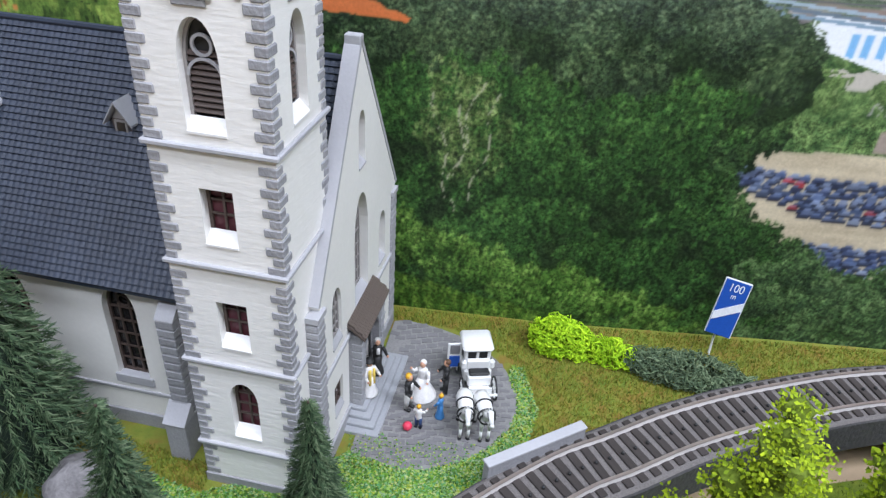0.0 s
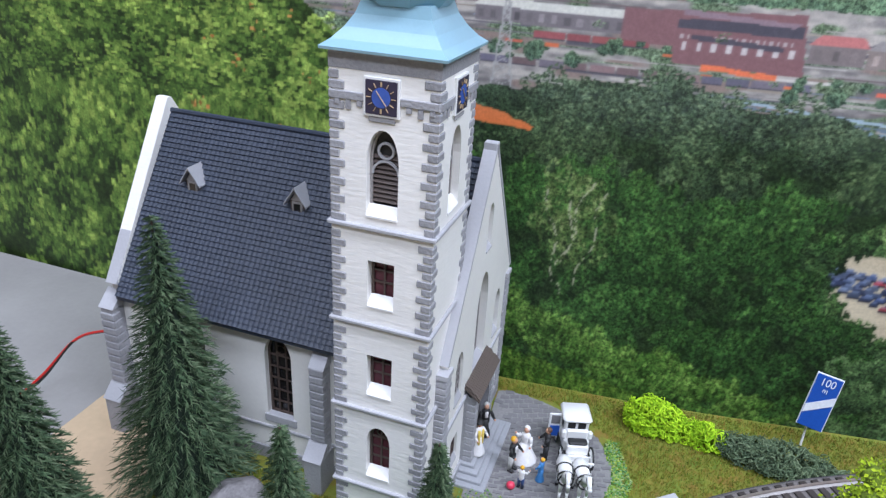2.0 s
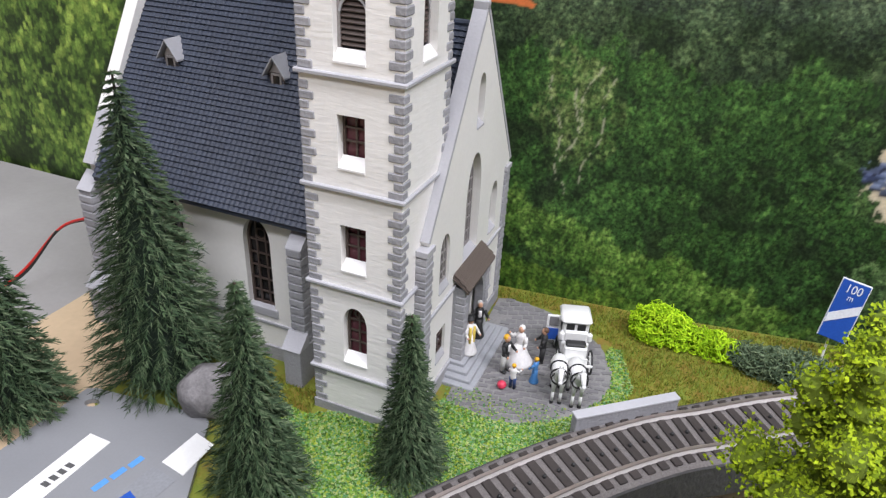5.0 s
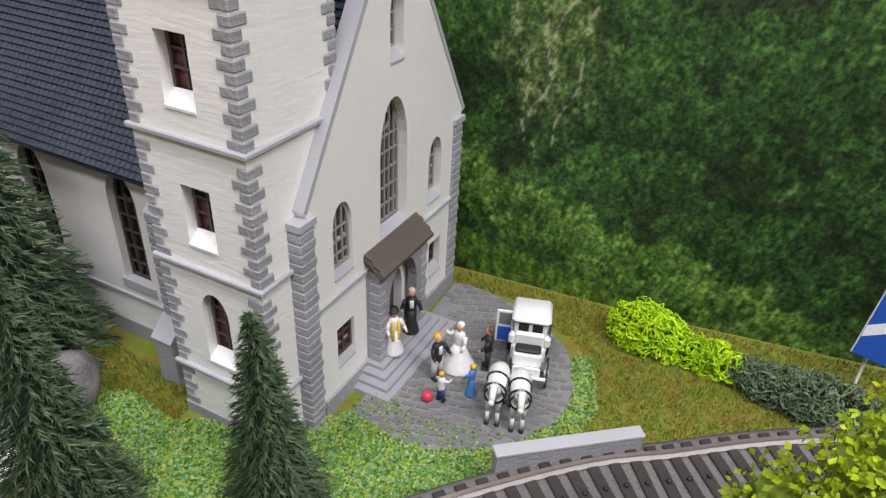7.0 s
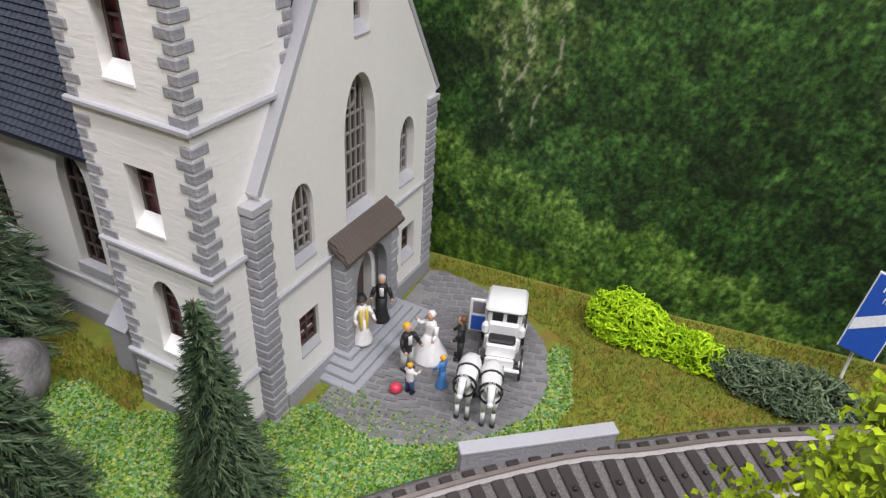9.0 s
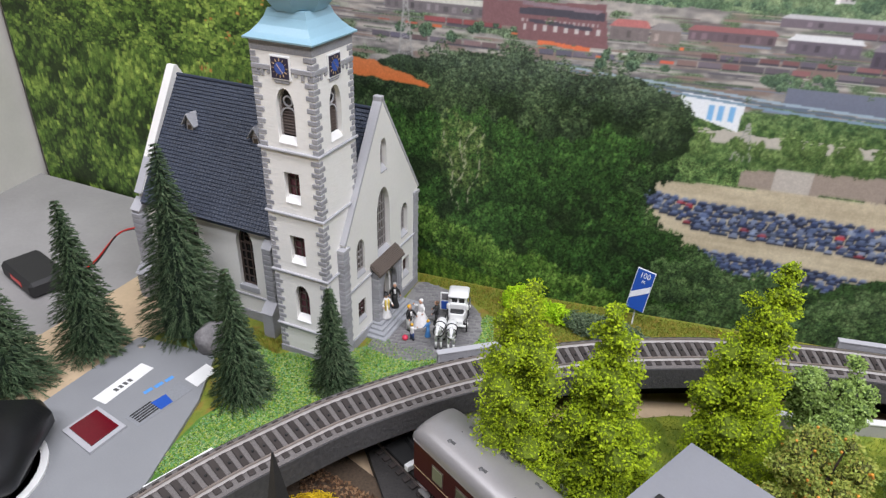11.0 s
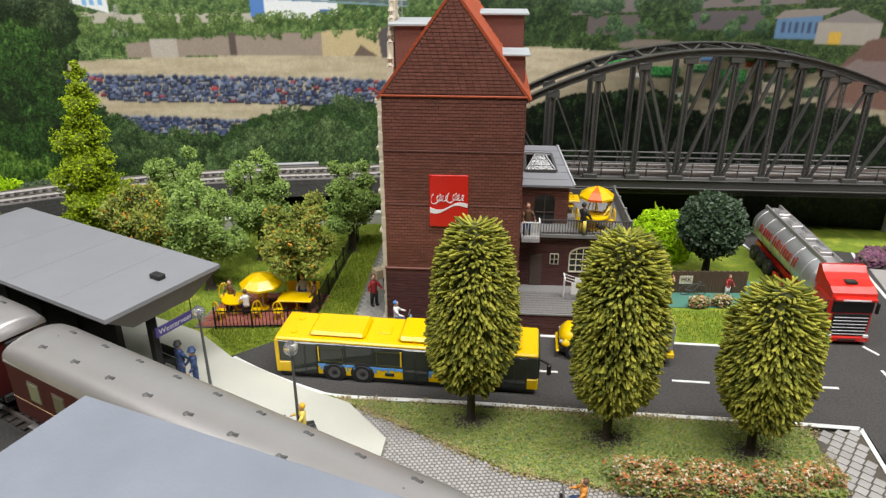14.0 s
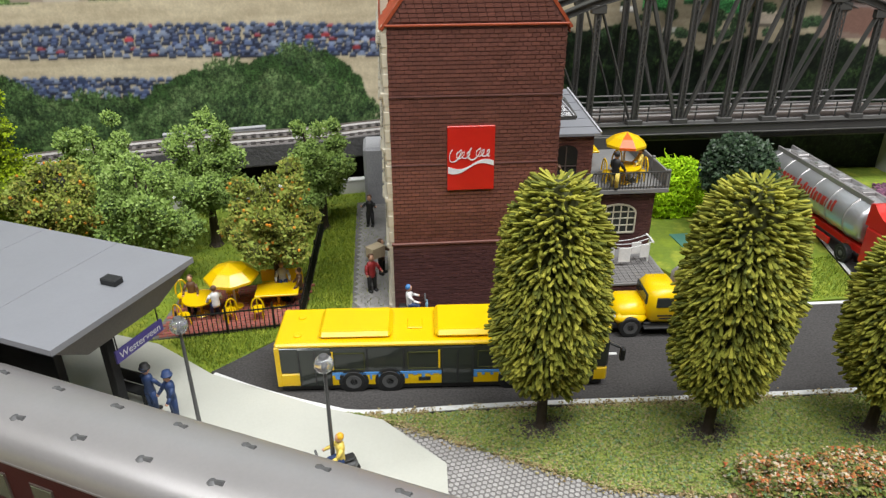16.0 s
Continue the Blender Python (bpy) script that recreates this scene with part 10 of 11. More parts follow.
def scooter(x, y, z, rz, paint, rider, label, hair):
    s = thing("scooter", at(x, y, z, rz), label, "scooter", "scooters")
    part("body", box(B(), -0.35, 0.35, -1.4, 0.2, 0.55, 1.25, 0.2), paint, s)
    part("leg_shield", box(B(), -0.4, 0.4, 0.75, 0.95, 0.4, 1.7, 0.1), paint, s)
    part("seat", box(B(), -0.28, 0.28, -1.3, 0.1, 1.25, 1.45, 0.08), SOFTBLACK, s)
    part("handlebar", rod(B(), (-0.6, 0.75, 2.0), (0.6, 0.75, 2.0), 0.07), RIM, s)
    for yy in (-1.1, 1.1):
        bm = lathe(B(), [(0.3, -0.12), (0.45, -0.1), (0.45, 0.1), (0.3, 0.12)], 14)
        bm.transform(Matrix.Translation((0, yy, 0.45)) @ Matrix.Rotation(radians(90), 4, "Y"))
        part("wheel", bm, TYRE, s)
    m = at(x, y, z, rz) @ at(0, -0.5, 0.0)
    f = figure(0, 0, 0, 0, rider, NAVY, hair, label.split(" scooter")[0] + " scooter rider figurine", 3.0, sit=True, arms=((0.9, 0.1), (0.9, 0.1)), category="figurine")
    f.matrix_basis = m @ at(0, 0, 0.15)
    return s


scooter(63.5, 7.2, ZT + 0.06, -100, mat("pale_blue_scooter_paint", (0.25, 0.45, 0.55), 0.4), WHITECLOTH, "pale blue scooter parked beside the brick house", BLUECLOTH)
scooter(97.9, -14.6, ZT + 0.06, 170, mat("pale_green_scooter_paint", (0.55, 0.62, 0.42), 0.4), mat("orange_brown_cloth_paint", (0.45, 0.16, 0.05), 0.5), "pale green scooter with rider on the street", BRUNETTE)
scooter(73.6, -17.0, ZT + 0.14, 80, SOFTBLACK, mat("orange_cloth_paint", (0.62, 0.25, 0.04), 0.5), "black motor scooter with rider on the forecourt", BRUNETTE)
scooter(55.4, -8.4, 18.0, 100, RIM, YELLOWCLOTH, "grey scooter with rider on the platform", HAIR)


def street_lamp(x, y, z, h):
    s = thing("street_lamp", at(x, y, z), "slim grey street lamp with a clear globe", "street lamp", "street lamps")
    part("pole", rod(B(), (0, 0, 0), (0, 0, h - 0.4), 0.14, 0.09, 8), RIM, s)
    part("foot", lathe(B(), [(0.35, 0), (0.3, 0.2), (0.16, 0.5)], 10), RIM, s)
    g = bpy.data.materials.get("lamp_globe") or mat("lamp_globe", (0.75, 0.76, 0.78), 0.1, var=0.02)
    g.node_tree.nodes["Principled BSDF"].inputs["Transmission Weight"].default_value = 0.8
    part("globe", ball(B(), (0, 0, h), 0.52, n=14, rings=10), g, s, smooth=True)
    part("cap", lathe(B(), [(0.3, h + 0.42), (0.2, h + 0.55), (0.05, h + 0.6)], 10), RIM, s)
    part("burner", rod(B(), (0, 0, h - 0.45), (0, 0, h + 0.1), 0.1), RIM, s)


street_lamp(48.0, -2.4, 18.0, 7.7)
street_lamp(55.5, -7.9, 18.0, 7.6)


# ---- station ----
def station():
    c = thing("station_canopy", at(0, 0, 0), "grey flat platform canopy on dark posts", "canopy")
    b_, r_, f_, l_ = (26.4, 18.7), (48.6, 3.2), (42.5, -5.5), (20.3, 10.0)
    bm = prism(B(), [b_, r_, f_, l_], 26.75, 27.1)
    part("roof_slab", bm, GREYROOF, c)
    for t, w in ((0.3, 0.05), (0.55, 0.04), (0.78, 0.05)):
        p, q = np.array(b_) + (np.array(r_) - np.array(b_)) * t, np.array(l_) + (np.array(f_) - np.array(l_)) * t
        part("roof_joint", beam(B(), (*p, 27.1), (*q, 27.1), w, 0.03), GREYROOF, c)
    mid0, mid1 = (23.4, 14.4), (45.5, -1.1)
    d, e = np.array([0.82, -0.572]), np.array([0.572, 0.82])
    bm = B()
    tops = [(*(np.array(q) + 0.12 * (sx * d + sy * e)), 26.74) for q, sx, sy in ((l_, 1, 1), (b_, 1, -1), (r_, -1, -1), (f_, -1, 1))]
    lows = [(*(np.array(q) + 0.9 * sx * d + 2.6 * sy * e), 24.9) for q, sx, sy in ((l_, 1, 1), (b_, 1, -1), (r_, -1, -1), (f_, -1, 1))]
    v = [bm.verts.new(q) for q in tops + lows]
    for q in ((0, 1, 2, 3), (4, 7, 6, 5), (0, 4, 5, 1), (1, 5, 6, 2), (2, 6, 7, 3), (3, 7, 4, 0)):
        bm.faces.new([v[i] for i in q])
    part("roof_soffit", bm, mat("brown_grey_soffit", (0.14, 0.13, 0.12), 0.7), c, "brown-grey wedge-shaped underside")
    for t in (0.07, 0.92):
        p = np.array(mid0) + (np.array(mid1) - np.array(mid0)) * t
        q = np.array([0.572, 0.82])
        vent = p + q * (1.0 if t > 0.5 else -1.5)
        part("roof_vent", box(B(), -0.55, 0.55, -0.35, 0.35, 0, 0.4, 0.05), SOFTBLACK, c, place=at(vent[0], vent[1], 27.1, -34.9))
    for t in (0.12, 0.32, 0.52, 0.72, 0.9):
        p = np.array(mid0) + (np.array(mid1) - np.array(mid0)) * t
        part("post", box(B(), -0.3, 0.3, -0.3, 0.3, 18.0, 25.6, 0.04), SOFTBLACK, c, place=at(p[0], p[1], 0, -34.9))
    for t in (0.12, 0.36, 0.60):
        p = np.array(mid0) + (np.array(mid1) - np.array(mid0)) * t
        part("wind_screen", box(B(), -3.3, 3.3, -0.12, 0.12, 18.0, 25.2, 0.03), SOFTBLACK, c, place=at(p[0], p[1], 0, -34.9))
    s = thing("station_sign", at(45.0, 0.95, 23.0, 55.5), "violet-blue station name board under the canopy", "sign")
    part("board", box(B(), -1.95, 1.95, -0.08, 0.08, -0.42, 0.42, 0.03), VIOLET, s)
    text_on("station_text", "Westerveen", s, pose(0, -0.10 * U, 0, 90, 0, 0), 0.68, SIGNWHITE)
    for x in (-1.7, 1.7):
        part("hanger", rod(B(), (x, 0, 0.4), (x, 0, 3.6), 0.04, n=4), SOFTBLACK, s)
    bn = thing("platform_bench", at(43.6, 2.0, 18.0, -34.9), "dark slatted platform bench", "bench")
    part("seat", box(B(), -1.4, 1.4, -0.4, 0.4, 0.8, 0.95, 0.03), SOFTBLACK, bn)
    part("backrest", box(B(), -1.4, 1.4, 0.4, 0.5, 0.95, 1.9, 0.03), SOFTBLACK, bn)
    for x in (-1.2, 1.2):
        part("leg", box(B(), x - 0.1, x + 0.1, -0.35, 0.35, 0, 0.82), SOFTBLACK, bn)
    # flat roof of the shed nearest the viewer
    w = thing("station_shed", at(49.0, -22.9, ZT, -28), "low shed with a pale blue-grey flat roof", "shed")
    part("shed_wall", box(B(), 0.5, 26, -9.6, -0.5, 0, 15.2), CREAM, w)
    part("shed_roof", box(B(), 0, 26.5, -10, 0, 15.2, 15.55, 0.06), mat("blue_grey_card_roof", (0.20, 0.22, 0.26), 0.5, var=0.03), w)
    part("roof_vent", box(B(), 17.2, 18.1, -1.1, -0.4, 15.55, 16.0, 0.08), SOFTBLACK, w)


station()


BLIND = mat("pale_green_blind", (0.26, 0.28, 0.17), 0.4)


def coach(x, y, z, rz, L, name_side=True):
    """A maroon express coach, local x along it from its end."""
    c = thing("railway_coach", at(x, y, z, rz), "maroon railway coach with silver-grey ribbed roof", "railway coach", "railway coaches")
    W = 2.35
    part("underframe", box(B(), 0.6, L - 0.6, -1.9, 1.9, 1.2, 2.0, 0.05), SOFTBLACK, c)
    part("coach_body", box(B(), 0.2, L - 0.2, -W, W, 1.9, 6.2, 0.08), MAROON, c)
    part("roof_edge", box(B(), 0.2, L - 0.2, -W - 0.06, W + 0.06, 6.15, 6.32, 0.03), SILVER, c)
    # arched roof with rounded-down ends
    bm = B()
    rings = []
    n = 14
    for xx, f in ((0.0, 0.66), (0.3, 0.78), (0.9, 0.92), (2.0, 1.0), (L - 2.0, 1.0), (L - 0.9, 0.92), (L - 0.3, 0.78), (L, 0.66)):
        rings.append([bm.verts.new((xx, (W + 0.05) * math.sin(a) * (0.9 + 0.1 * f), 6.25 + 1.55 * f * max(0, math.cos(a)) ** 0.8)) for a in np.linspace(-math.pi / 2, math.pi / 2, n)])
    for p, q in zip(rings, rings[1:]):
        for k in range(n - 1):
            bm.faces.new([p[k], p[k + 1], q[k + 1], q[k]])
    bm.faces.new(rings[0])
    bm.faces.new(rings[-1])
    part("coach_roof", bm, SILVER, c, "satin silver-grey roof", smooth=True)
    for k in range(9):
        xx = 3.2 + (L - 6.4) * k / 8
        for s in (-1.05, 1.05):
            v = part("roof_vent", lathe(B(), [(0.26, 7.35), (0.26, 7.62), (0.1, 7.7)], 8, xx, s), RIM, c)
            part("vent_cowl", rod(B(), (xx + 0.1, s, 7.58), (xx + 0.55, s, 7.66), 0.13), RIM, v)
    for x0, sg in ((1.3, 1), (L - 1.3, -1)):
        bm = B()
        beam(bm, (x0, -1.5, 7.15), (x0 + sg * 1.9, -1.5, 7.35), 0.1, 0.07)
        beam(bm, (x0 + sg * 1.9, -1.5, 7.35), (x0 + sg * 1.9, 0.2, 7.78), 0.1, 0.07)
        part("roof_step", bm, RIM, c)
    for s in (-1, 1):
        for k in range(11):
            xx = 2.6 + (L - 6.6) * k / 10
            y0 = s * W
            wd = part("window", box(B(), xx, xx + 1.4, y0 - 0.05, y0 + 0.05, 3.75, 5.45, 0.04), BROWN, c)
            part("pane", box(B(), xx + 0.1, xx + 1.3, y0 - 0.08, y0 + 0.08, 3.86, 5.34, 0.03), DIMPANE if k % 3 else BLIND, wd)
        part("waist_line", box(B(), 0.25, L - 0.25, s * W - 0.03, s * W + 0.03, 3.36, 3.41), GOLD, c)
    for xx in (0.05, L - 0.25):
        part("gangway", box(B(), xx, xx + 0.2, -0.9, 0.9, 2.0, 6.0, 0.1), SOFTBLACK, c)
        part("buffer_beam", box(B(), xx - 0.05, xx + 0.25, -1.9, 1.9, 1.3, 1.9, 0.05), SOFTBLACK, c)
    for xx in (1.2, L - 1.6):
        for s in (-1, 1):
            part("step_board", box(B(), xx - 0.4, xx + 0.8, s * 2.1 - 0.25, s * 2.1 + 0.25, 0.7, 0.82, 0.02), SILVER, c)
    for xx in (4.6, L - 4.6):
        b = part("bogie", box(B(), xx - 2.2, xx + 2.2, -1.7, 1.7, 0.6, 1.2, 0.08), SOFTBLACK, c)
        for dx in (-1.4, 1.4):
            for s in (-1.4, 1.4):
                bm = lathe(B(), [(0.3, -0.12), (0.85, -0.12), (0.85, 0.12), (0.3, 0.12)], 16)
                bm.transform(Matrix.Translation((xx + dx, s, 0.86)) @ Matrix.Rotation(radians(90), 4, "X"))
                part("wheel", bm, RIM, b)
    return c


coach(6.4, 17.35, 18.55, -35.5, 35.0)
cp_ = coach(36.8, -4.35, 18.55, -35.5, 35.0)
lt = thing("lower_track", at(7.6, 16.5, 18.1, -35.5), "straight railway track below the coaches", "railway track")
for s in (-1.42, 1.42):
    part("rail", box(B(), -10, 72, s - 0.1, s + 0.1, 0.2, 0.45), RAILTOP, lt)
slp = as_mesh("sleeper", box(B(), -0.27, 0.27, -2.1, 2.1, 0, 0.2, 0.03), SLEEPER)
for k in range(80):
    piece("sleeper", slp, lt, at(-9 + k * 1.0, 0, 0))
cpl = thing("coupling", at(5.2, 18.2, 19.6, -35.5), "white and red buffer beam with coupling at the coach end", "coupling")
part("beam", box(B(), -0.2, 0.3, -1.9, 0.2, -0.2, 0.4, 0.04), WHITEP, cpl)
part("red_end", box(B(), -0.22, 0.32, 0.2, 1.9, -0.2, 0.4, 0.04), RED, cpl)
part("hook", rod(B(), (0, 0, 0), (-3.2, 0.6, -0.3), 0.25, 0.15), SOFTBLACK, cpl)
part("frame", box(B(), -3.6, 1.0, -1.5, 1.5, -0.9, -0.5, 0.05), SOFTBLACK, cpl)

# black pointed roof of a small tower beside the meadow
sp = thing("slate_spire", at(1.2, 1.2, 18.4, 20), "slender black slate spire beside the golden lichen", "spire")
part("spire_roof", lathe(B(), [(2.5, 6), (2.3, 6.2), (1.5, 9.5), (0.7, 13.8), (0.06, 18.0)], 4), SOFTBLACK, sp)
part("spire_wall", box(B(), -1.4, 1.4, -1.4, 1.4, 0, 6.1), STONE, sp)


# ---- the arched railway bridge ----
def sweep(bm, pts, w, h):
    """One bent bar of rectangular section along a line."""
    rings = [[bm.verts.new((x, y + a * w / 2, z + b * h / 2)) for a, b in ((-1, -1), (1, -1), (1, 1), (-1, 1))] for x, y, z in pts]
    for p, q in zip(rings, rings[1:]):
        for i in range(4):
            bm.faces.new((p[i], p[(i + 1) % 4], q[(i + 1) % 4], q[i]))
    bm.faces.new(rings[0][::-1])
    bm.faces.new(rings[-1])
    return bm


def bridge():
    b = thing("truss_bridge", at(87, 28, 0, -9), "dark grey iron arch truss railway bridge", "bridge")
    mid, k0, s0, s1 = 14.0, 0.0116, -20.0, 49.0

    def arc(s):
        return 40.4 - k0 * (s - mid) ** 2

    def laced_post(s, yy, z0, z1):
        """Two channels tied by zigzag lacing on both faces."""
        bm = B()
        for e in (-0.24, 0.24):
            beam(bm, (s + e, yy, z0), (s + e, yy, z1), 0.16, 0.5)
        beam(bm, (s, yy, z0), (s, yy, z1), 0.34, 0.16)
        n = max(4, int((z1 - z0) / 0.42))
        for k in range(n):
            za, zb = z0 + (z1 - z0) * k / n, z0 + (z1 - z0) * (k + 1) / n
            e = 0.22 if k % 2 else -0.22
            for f in (-0.2, 0.2):
                beam(bm, (s - e, yy + f, za), (s + e, yy + f, zb), 0.07, 0.1)
        return bm

    bays = [0.15 + 5.04 * k for k in range(-4, 9)]
    for yy in (0.0, 6.2):
        tr = part("bottom_chord", box(B(), s0, s1, yy - 0.3, yy + 0.3, 24.45, 25.35, 0.05), IRON, b)
        part("chord_flange", box(B(), s0, s1, yy - 0.55, yy + 0.55, 24.3, 24.45, 0.03), IRON, tr)
        part("chord_flange", box(B(), s0, s1, yy - 0.5, yy + 0.5, 25.35, 25.47, 0.03), IRON, tr)
        n = 40
        pts = [(s0 + (s1 - s0) * i / n) for i in range(n + 1)]
        part("arch", sweep(B(), [(q, yy, arc(q) - 0.12) for q in pts], 0.5, 0.6), IRON, b)
        part("arch_flange", sweep(B(), [(q, yy, arc(q) + 0.25) for q in pts], 1.0, 0.12), IRON, b)
        part("arch_flange", sweep(B(), [(q, yy, arc(q) - 0.46) for q in pts], 0.8, 0.1), IRON, b)
        for i, s in enumerate(bays):
            top = arc(s)
            if top < 27:
                continue
            po = part("post", laced_post(s, yy, 25.4, top - 0.3), IRON, b, "laced iron post")
            part("gusset", box(B(), s - 0.85, s + 0.85, yy - 0.4, yy + 0.4, 25.4, 26.0, 0.05), IRON, po)
            part("gusset", box(B(), s - 0.75, s + 0.75, yy - 0.36, yy + 0.36, top - 1.2, top - 0.4, 0.05), IRON, po)
            if i + 1 < len(bays):
                q = bays[i + 1]
                a, c = ((s + 0.45, 25.7), (q - 0.3, arc(q) - 0.7)) if s >= 9 else ((s + 0.3, top - 0.7), (q - 0.45, 25.7))
                for e in (-0.16, 0.16):
                    part("diagonal", beam(B(), (a[0], yy + e, a[1]), (c[0], yy + e, c[1]), 0.32, 0.12), IRON, b)
    ties = [q for q in bays if -1 < q < 29]
    for s, q in zip(ties, ties[1:]):
        part("cross_beam", beam(B(), (s, 0, arc(s)), (s, 6.2, arc(s)), 0.35, 0.4), IRON, b)
        part("cross_brace", beam(B(), (s, 0, arc(s)), ((s + q) / 2, 6.2, arc((s + q) / 2)), 0.22, 0.25), IRON, b)
        part("cross_brace", beam(B(), ((s + q) / 2, 6.2, arc((s + q) / 2)), (q, 0, arc(q)), 0.22, 0.25), IRON, b)
    part("deck", box(B(), s0, s1, 0.4, 5.8, 24.6, 25.0), IRON, b)
    for y in (0.45, 5.25):
        part("walkway", box(B(), s0, s1, y, y + 0.5, 25.0, 25.45, 0.03), TERRACE, b, "grey walkway plank")
    for k in range(64):
        s = s0 + 1 + 1.07 * k
        part("deck_sleeper", box(B(), s, s + 0.5, 1.0, 5.2, 25.0, 25.35), SLEEPER, b)
    for y in (1.68, 4.52):
        part("deck_rail", box(B(), s0, s1, y - 0.1, y + 0.1, 25.35, 25.8), RAILTOP, b)
    for yy in (0.75, 5.5):
        for z in (26.5, 27.2):
            part("handrail", rod(B(), (s0, yy, z), (s1, yy, z), 0.11, n=5), TERRACE, b)
        for k in range(26):
            s = s0 + 2.7 * k
            part("rail_post", rod(B(), (s, yy, 25), (s, yy, 27.3), 0.09, n=5), IRON, b)
    p1 = thing("bridge_pier", at(87, 28, ZT, -9), "dark round-ended bridge pier", "pier", "bridge piers")
    part("pier", box(B(), -24, -14, -0.8, 7, -0.5, 6.5, 0.3), STONE, p1)
    p2 = thing("bridge_pier", at(87, 28, ZT, -9), "pale concrete bridge pier beyond the street", "pier", "bridge piers")
    bm = prism(B(), [(38.6, -0.6), (45, -0.6), (47, 3), (45, 7), (38.6, 7)], -0.5, 6.5)
    part("pier", bm, CONCRETE, p2)
    # another black board, standing in for the shade below the bridge deck
    tagged(part("shadow_board", box(B(), -22, 50, 7.4, 7.8, -0.5, 6.4), SHADEBLACK, None, place=at(87, 28, ZT, -9)), "black board added for the shade behind the bridge opening", "board", kind="structure")


bridge()

# ---- garden under the bridge, flower bed ----
rng = random.Random(99)


def ball_clumps(zc, r, seed):
    q = random.Random(seed)
    out = [((0, 0, zc), r * 0.8)]
    for k in range(60):
        f = 1 - 2 * (k + 0.5) / 60
        a, g = 2.399 * k, math.sqrt(1 - f * f)
        out.append(((0.82 * r * g * math.cos(a), 0.82 * r * g * math.sin(a), zc + 0.82 * r * f), q.uniform(0.75, 1.0)))
    return out


g0 = tree("laurel_tree", 96.8, 15.0, ZT, ball_clumps(6.5, 3.3, 51), 4.0, 0.4, mat("shaded_leaf_core", (0.02, 0.04, 0.02), 0.9), LAUREL, 51, "dark green round laurel tree in the garden", "tree", "garden trees", 12500, 0.25)
lichen("bush", at(94.2, 21.4, ZT, 0), (4.0, 2.6, 6.2), 1700, LIME, 52, "neon green lichen bush under the bridge", 0.10, 0.5, 0.26)
sheet("patio", [(90.4, 9.4), (100.4, 8.2), (103.2, 14.0), (91, 16)], 17.0, ZT + 0.12, BOXGREEN, "blue-green garden slab", "patio")
fence = thing("board_fence", at(91.8, 12.4, ZT + 0.12, -6), "low brown board fence with a pale notice", "fence")
for k in range(27):
    part("board", box(B(), 0.3 * k, 0.3 * k + 0.27, 0, 0.12, 0, 2.5 + 0.06 * (k % 2), 0.02), FENCEBROWN, fence)
nb = part("notice", box(B(), 0.95, 2.35, -0.06, -0.005, 1.05, 2.0, 0.02), CREAM, fence)
text_on("notice_text", "FKK", nb, pose(1.65 * U, -0.075 * U, 1.55 * U, 90, 0, 0), 0.62, SOFTBLACK)
bk = thing("bicycle", at(94.1, 11.65, ZT + 0.14, -6), "grey bicycle leaning on the board fence", "bicycle")
for x in (-0.85, 0.85):
    bm = B()
    for k in range(16):
        a, b_ = 2 * math.pi * k / 16, 2 * math.pi * (k + 1) / 16
        rod(bm, (x + 0.58 * math.cos(a), 0, 0.58 + 0.58 * math.sin(a)), (x + 0.58 * math.cos(b_), 0, 0.58 + 0.58 * math.sin(b_)), 0.045, n=4)
    part("wheel", bm, RIM, bk)
bm = B()
for p, q in (((-0.85, 0.58), (-0.2, 1.25)), ((-0.2, 1.25), (0.6, 1.3)), ((0.6, 1.4), (0.85, 0.58)), ((-0.2, 1.25), (0.0, 0.5)), ((0.0, 0.5), (0.6, 1.25)), ((-0.85, 0.58), (0.0, 0.5)), ((0.4, 1.55), (0.75, 1.5))):
    rod(bm, (p[0], 0, p[1]), (q[0], 0, q[1]), 0.05, n=5)
part("frame", bm, RIM, bk)
figure(91.6, 12.6, ZT + 0.12, 180, SKIN, SKIN, BRUNETTE, "flesh coloured bather figurine on the slab", 3.0)
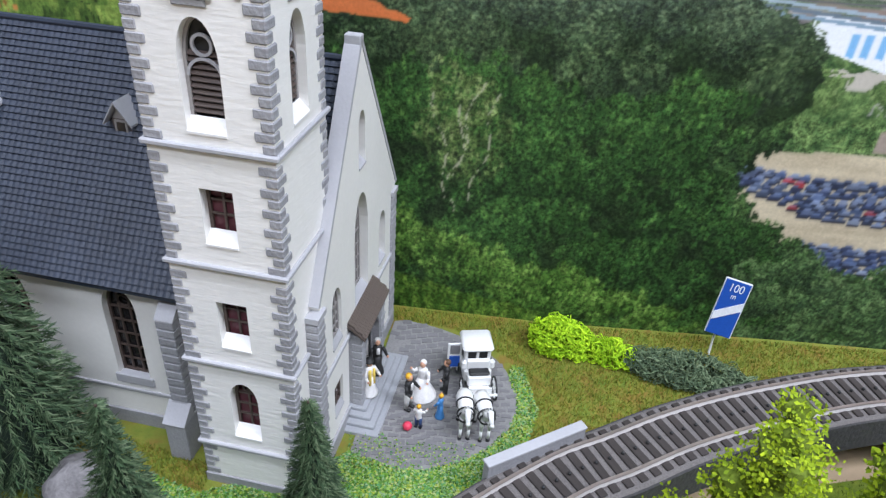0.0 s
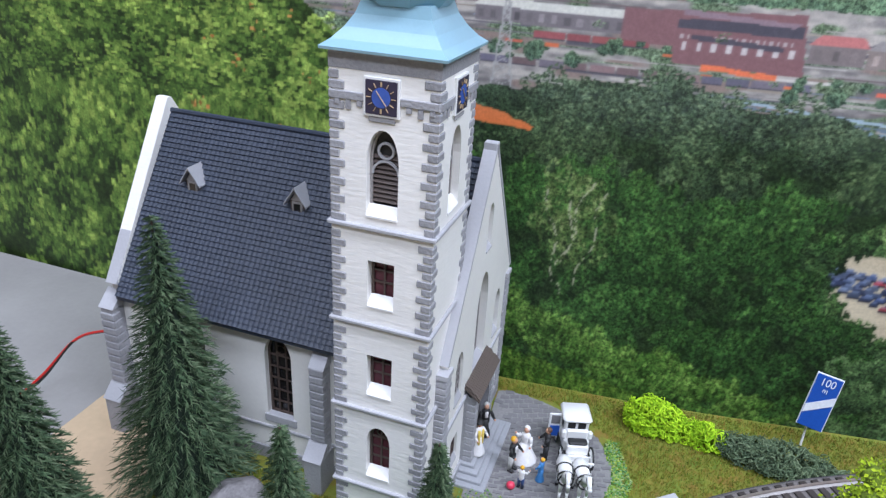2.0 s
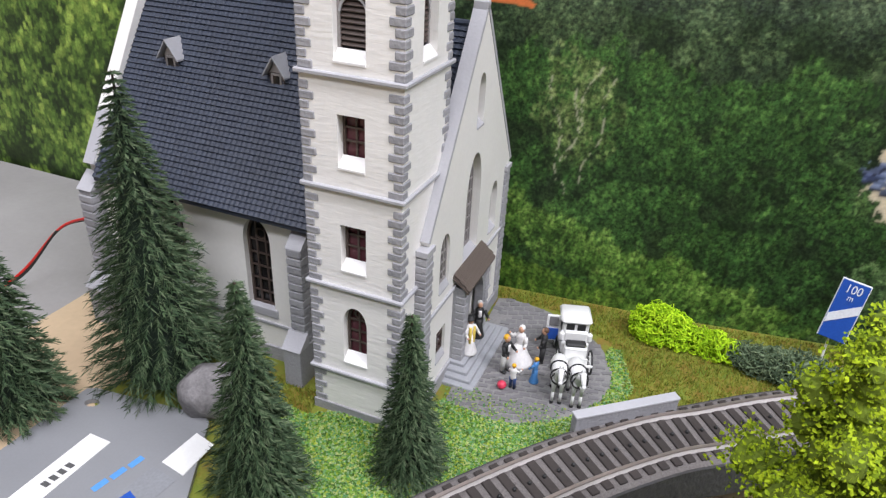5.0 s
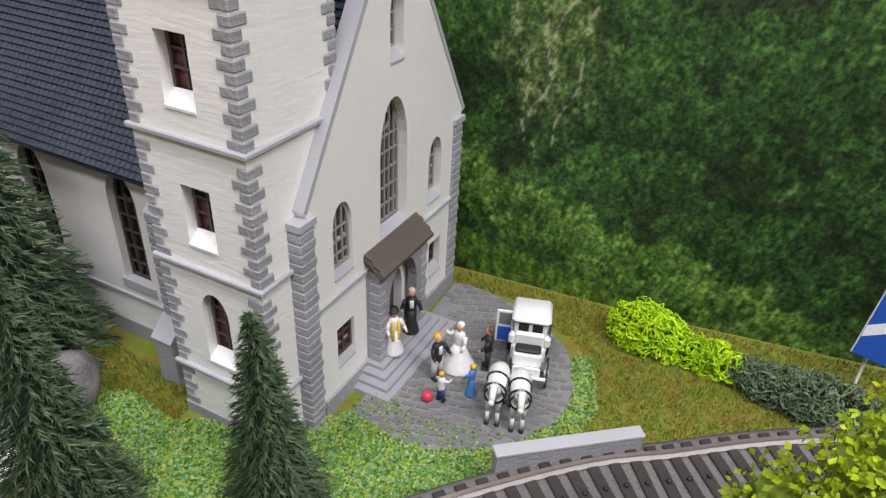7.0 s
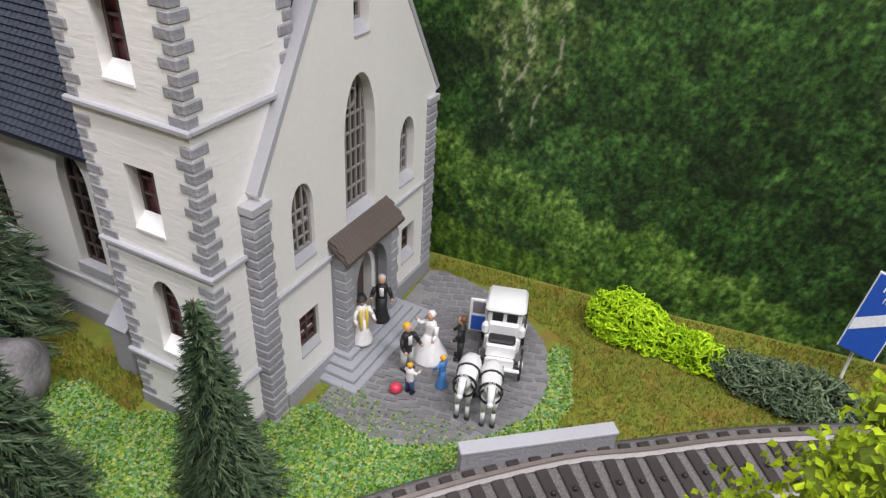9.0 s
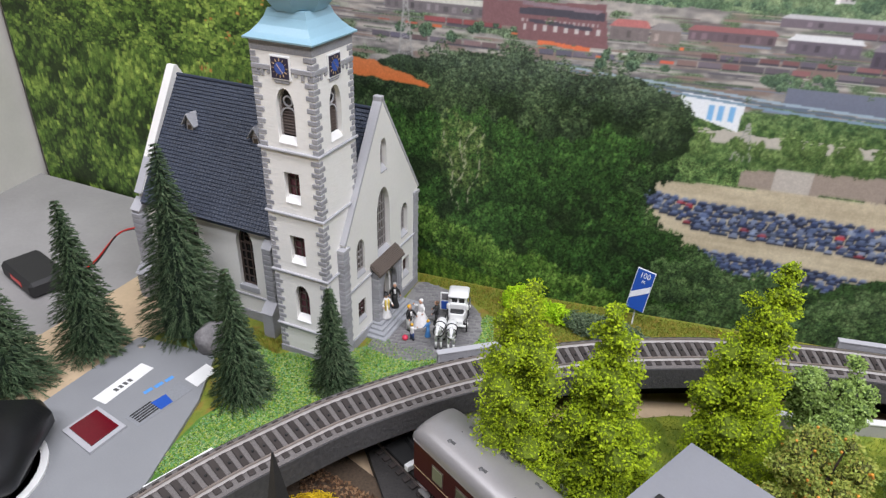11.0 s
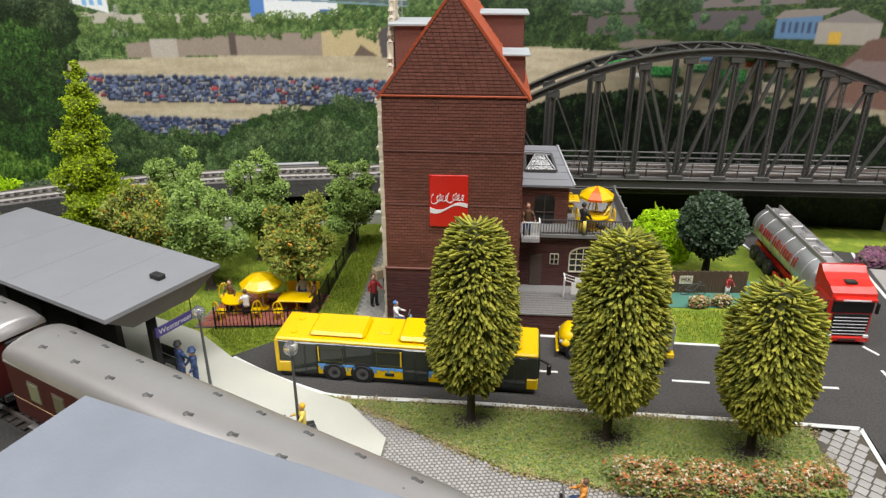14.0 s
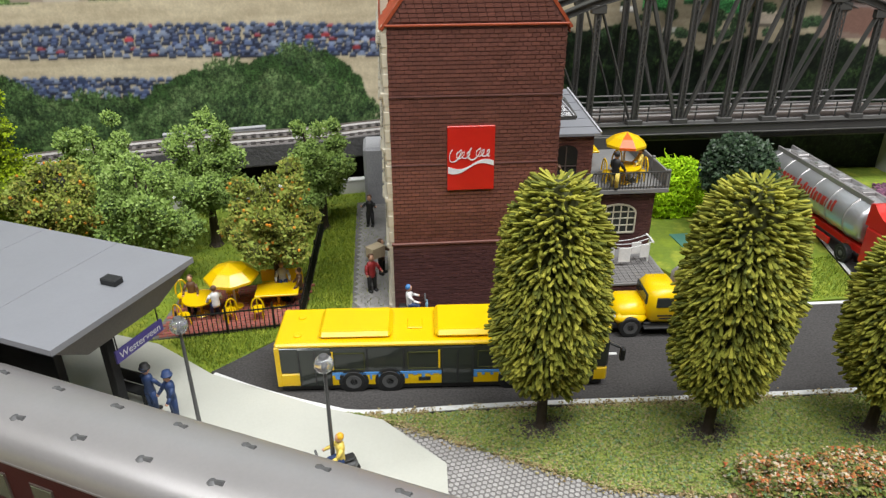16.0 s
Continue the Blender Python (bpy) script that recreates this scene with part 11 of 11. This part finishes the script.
figure(97.6, 11.2, ZT + 0.12, 200, REDCLOTH, WHITECLOTH, BRUNETTE, "stooping figurine in a red shirt in the garden", 2.4)
for cx in (93.6, 96.0):
    flakes("flower_patch", scatter([(cx + 1.15 * math.cos(a), 9.1 + 0.6 * math.sin(a)) for a in np.linspace(0, 6.2, 10)], 420, rng), ZT + 0.2, 0.14, BLOOMS, rng, "small white and orange blooms in the garden", "flowers", 1.0)
bed = [(76.6, -13.2), (84, -14.4), (92.0, -15.4), (91.8, -17.4), (84, -17.0), (77.2, -15.6)]
flakes("flower_bed", scatter(bed, 9000, rng, lambda x, y: noise.noise(Vector((x * 0.9, y * 0.9, 3.0))) > -0.22), ZT + 0.35, 0.12, BLOOMS, rng, "flower bed of white and orange blooms", "flowers", 1.5)
flakes("flower_leaves", scatter(bed, 5000, rng), ZT + 0.3, 0.15, VERGEFLAKES, rng, "green leaves of the flower bed", "flowers", 0.7)
flakes("heather", scatter([(115.0, 16.6), (119.4, 15.2), (125, 18), (119, 20)], 2400, rng), ZT + 0.15, 0.24, PLUM, rng, "plum coloured heather beyond the side street", "bush", 1.0)
blades("garden_grass", scatter([(89, 2.8), (100.2, 1.4), (103, 8), (90, 8.5)], 5000, rng), ZT + 0.04, 0.3, BLADES, rng, "bright garden grass fibres", "grass")
blades("garden_grass", scatter([(52.8, 7.2), (58.4, 8.4), (62.2, 31), (59.4, 31), (55.2, 9), (45, 9), (48.2, 4.6)], 9000, rng), ZT + 0.02, 0.3, BLADES, rng, "bright lawn fibres beside the fence", "grass")
# walkers on the meadow bank
figure(8.6, 2.1, 18.4, 40, mat("plum_cloth", (0.22, 0.03, 0.07), 0.7), SKIN, BRUNETTE, "figurine in plum and yellow on the meadow", 2.9, arms=((0.6, 0.1), (0.6, 0.2)), sash=YELLOWCLOTH)
figure(1.3, 7.5, 18.4, -60, NAVY, SOFTBLACK, BRUNETTE, "figurine in dark blue on the meadow", 3.0, arms=((0.4, 0.0), (0.6, 0.2)))
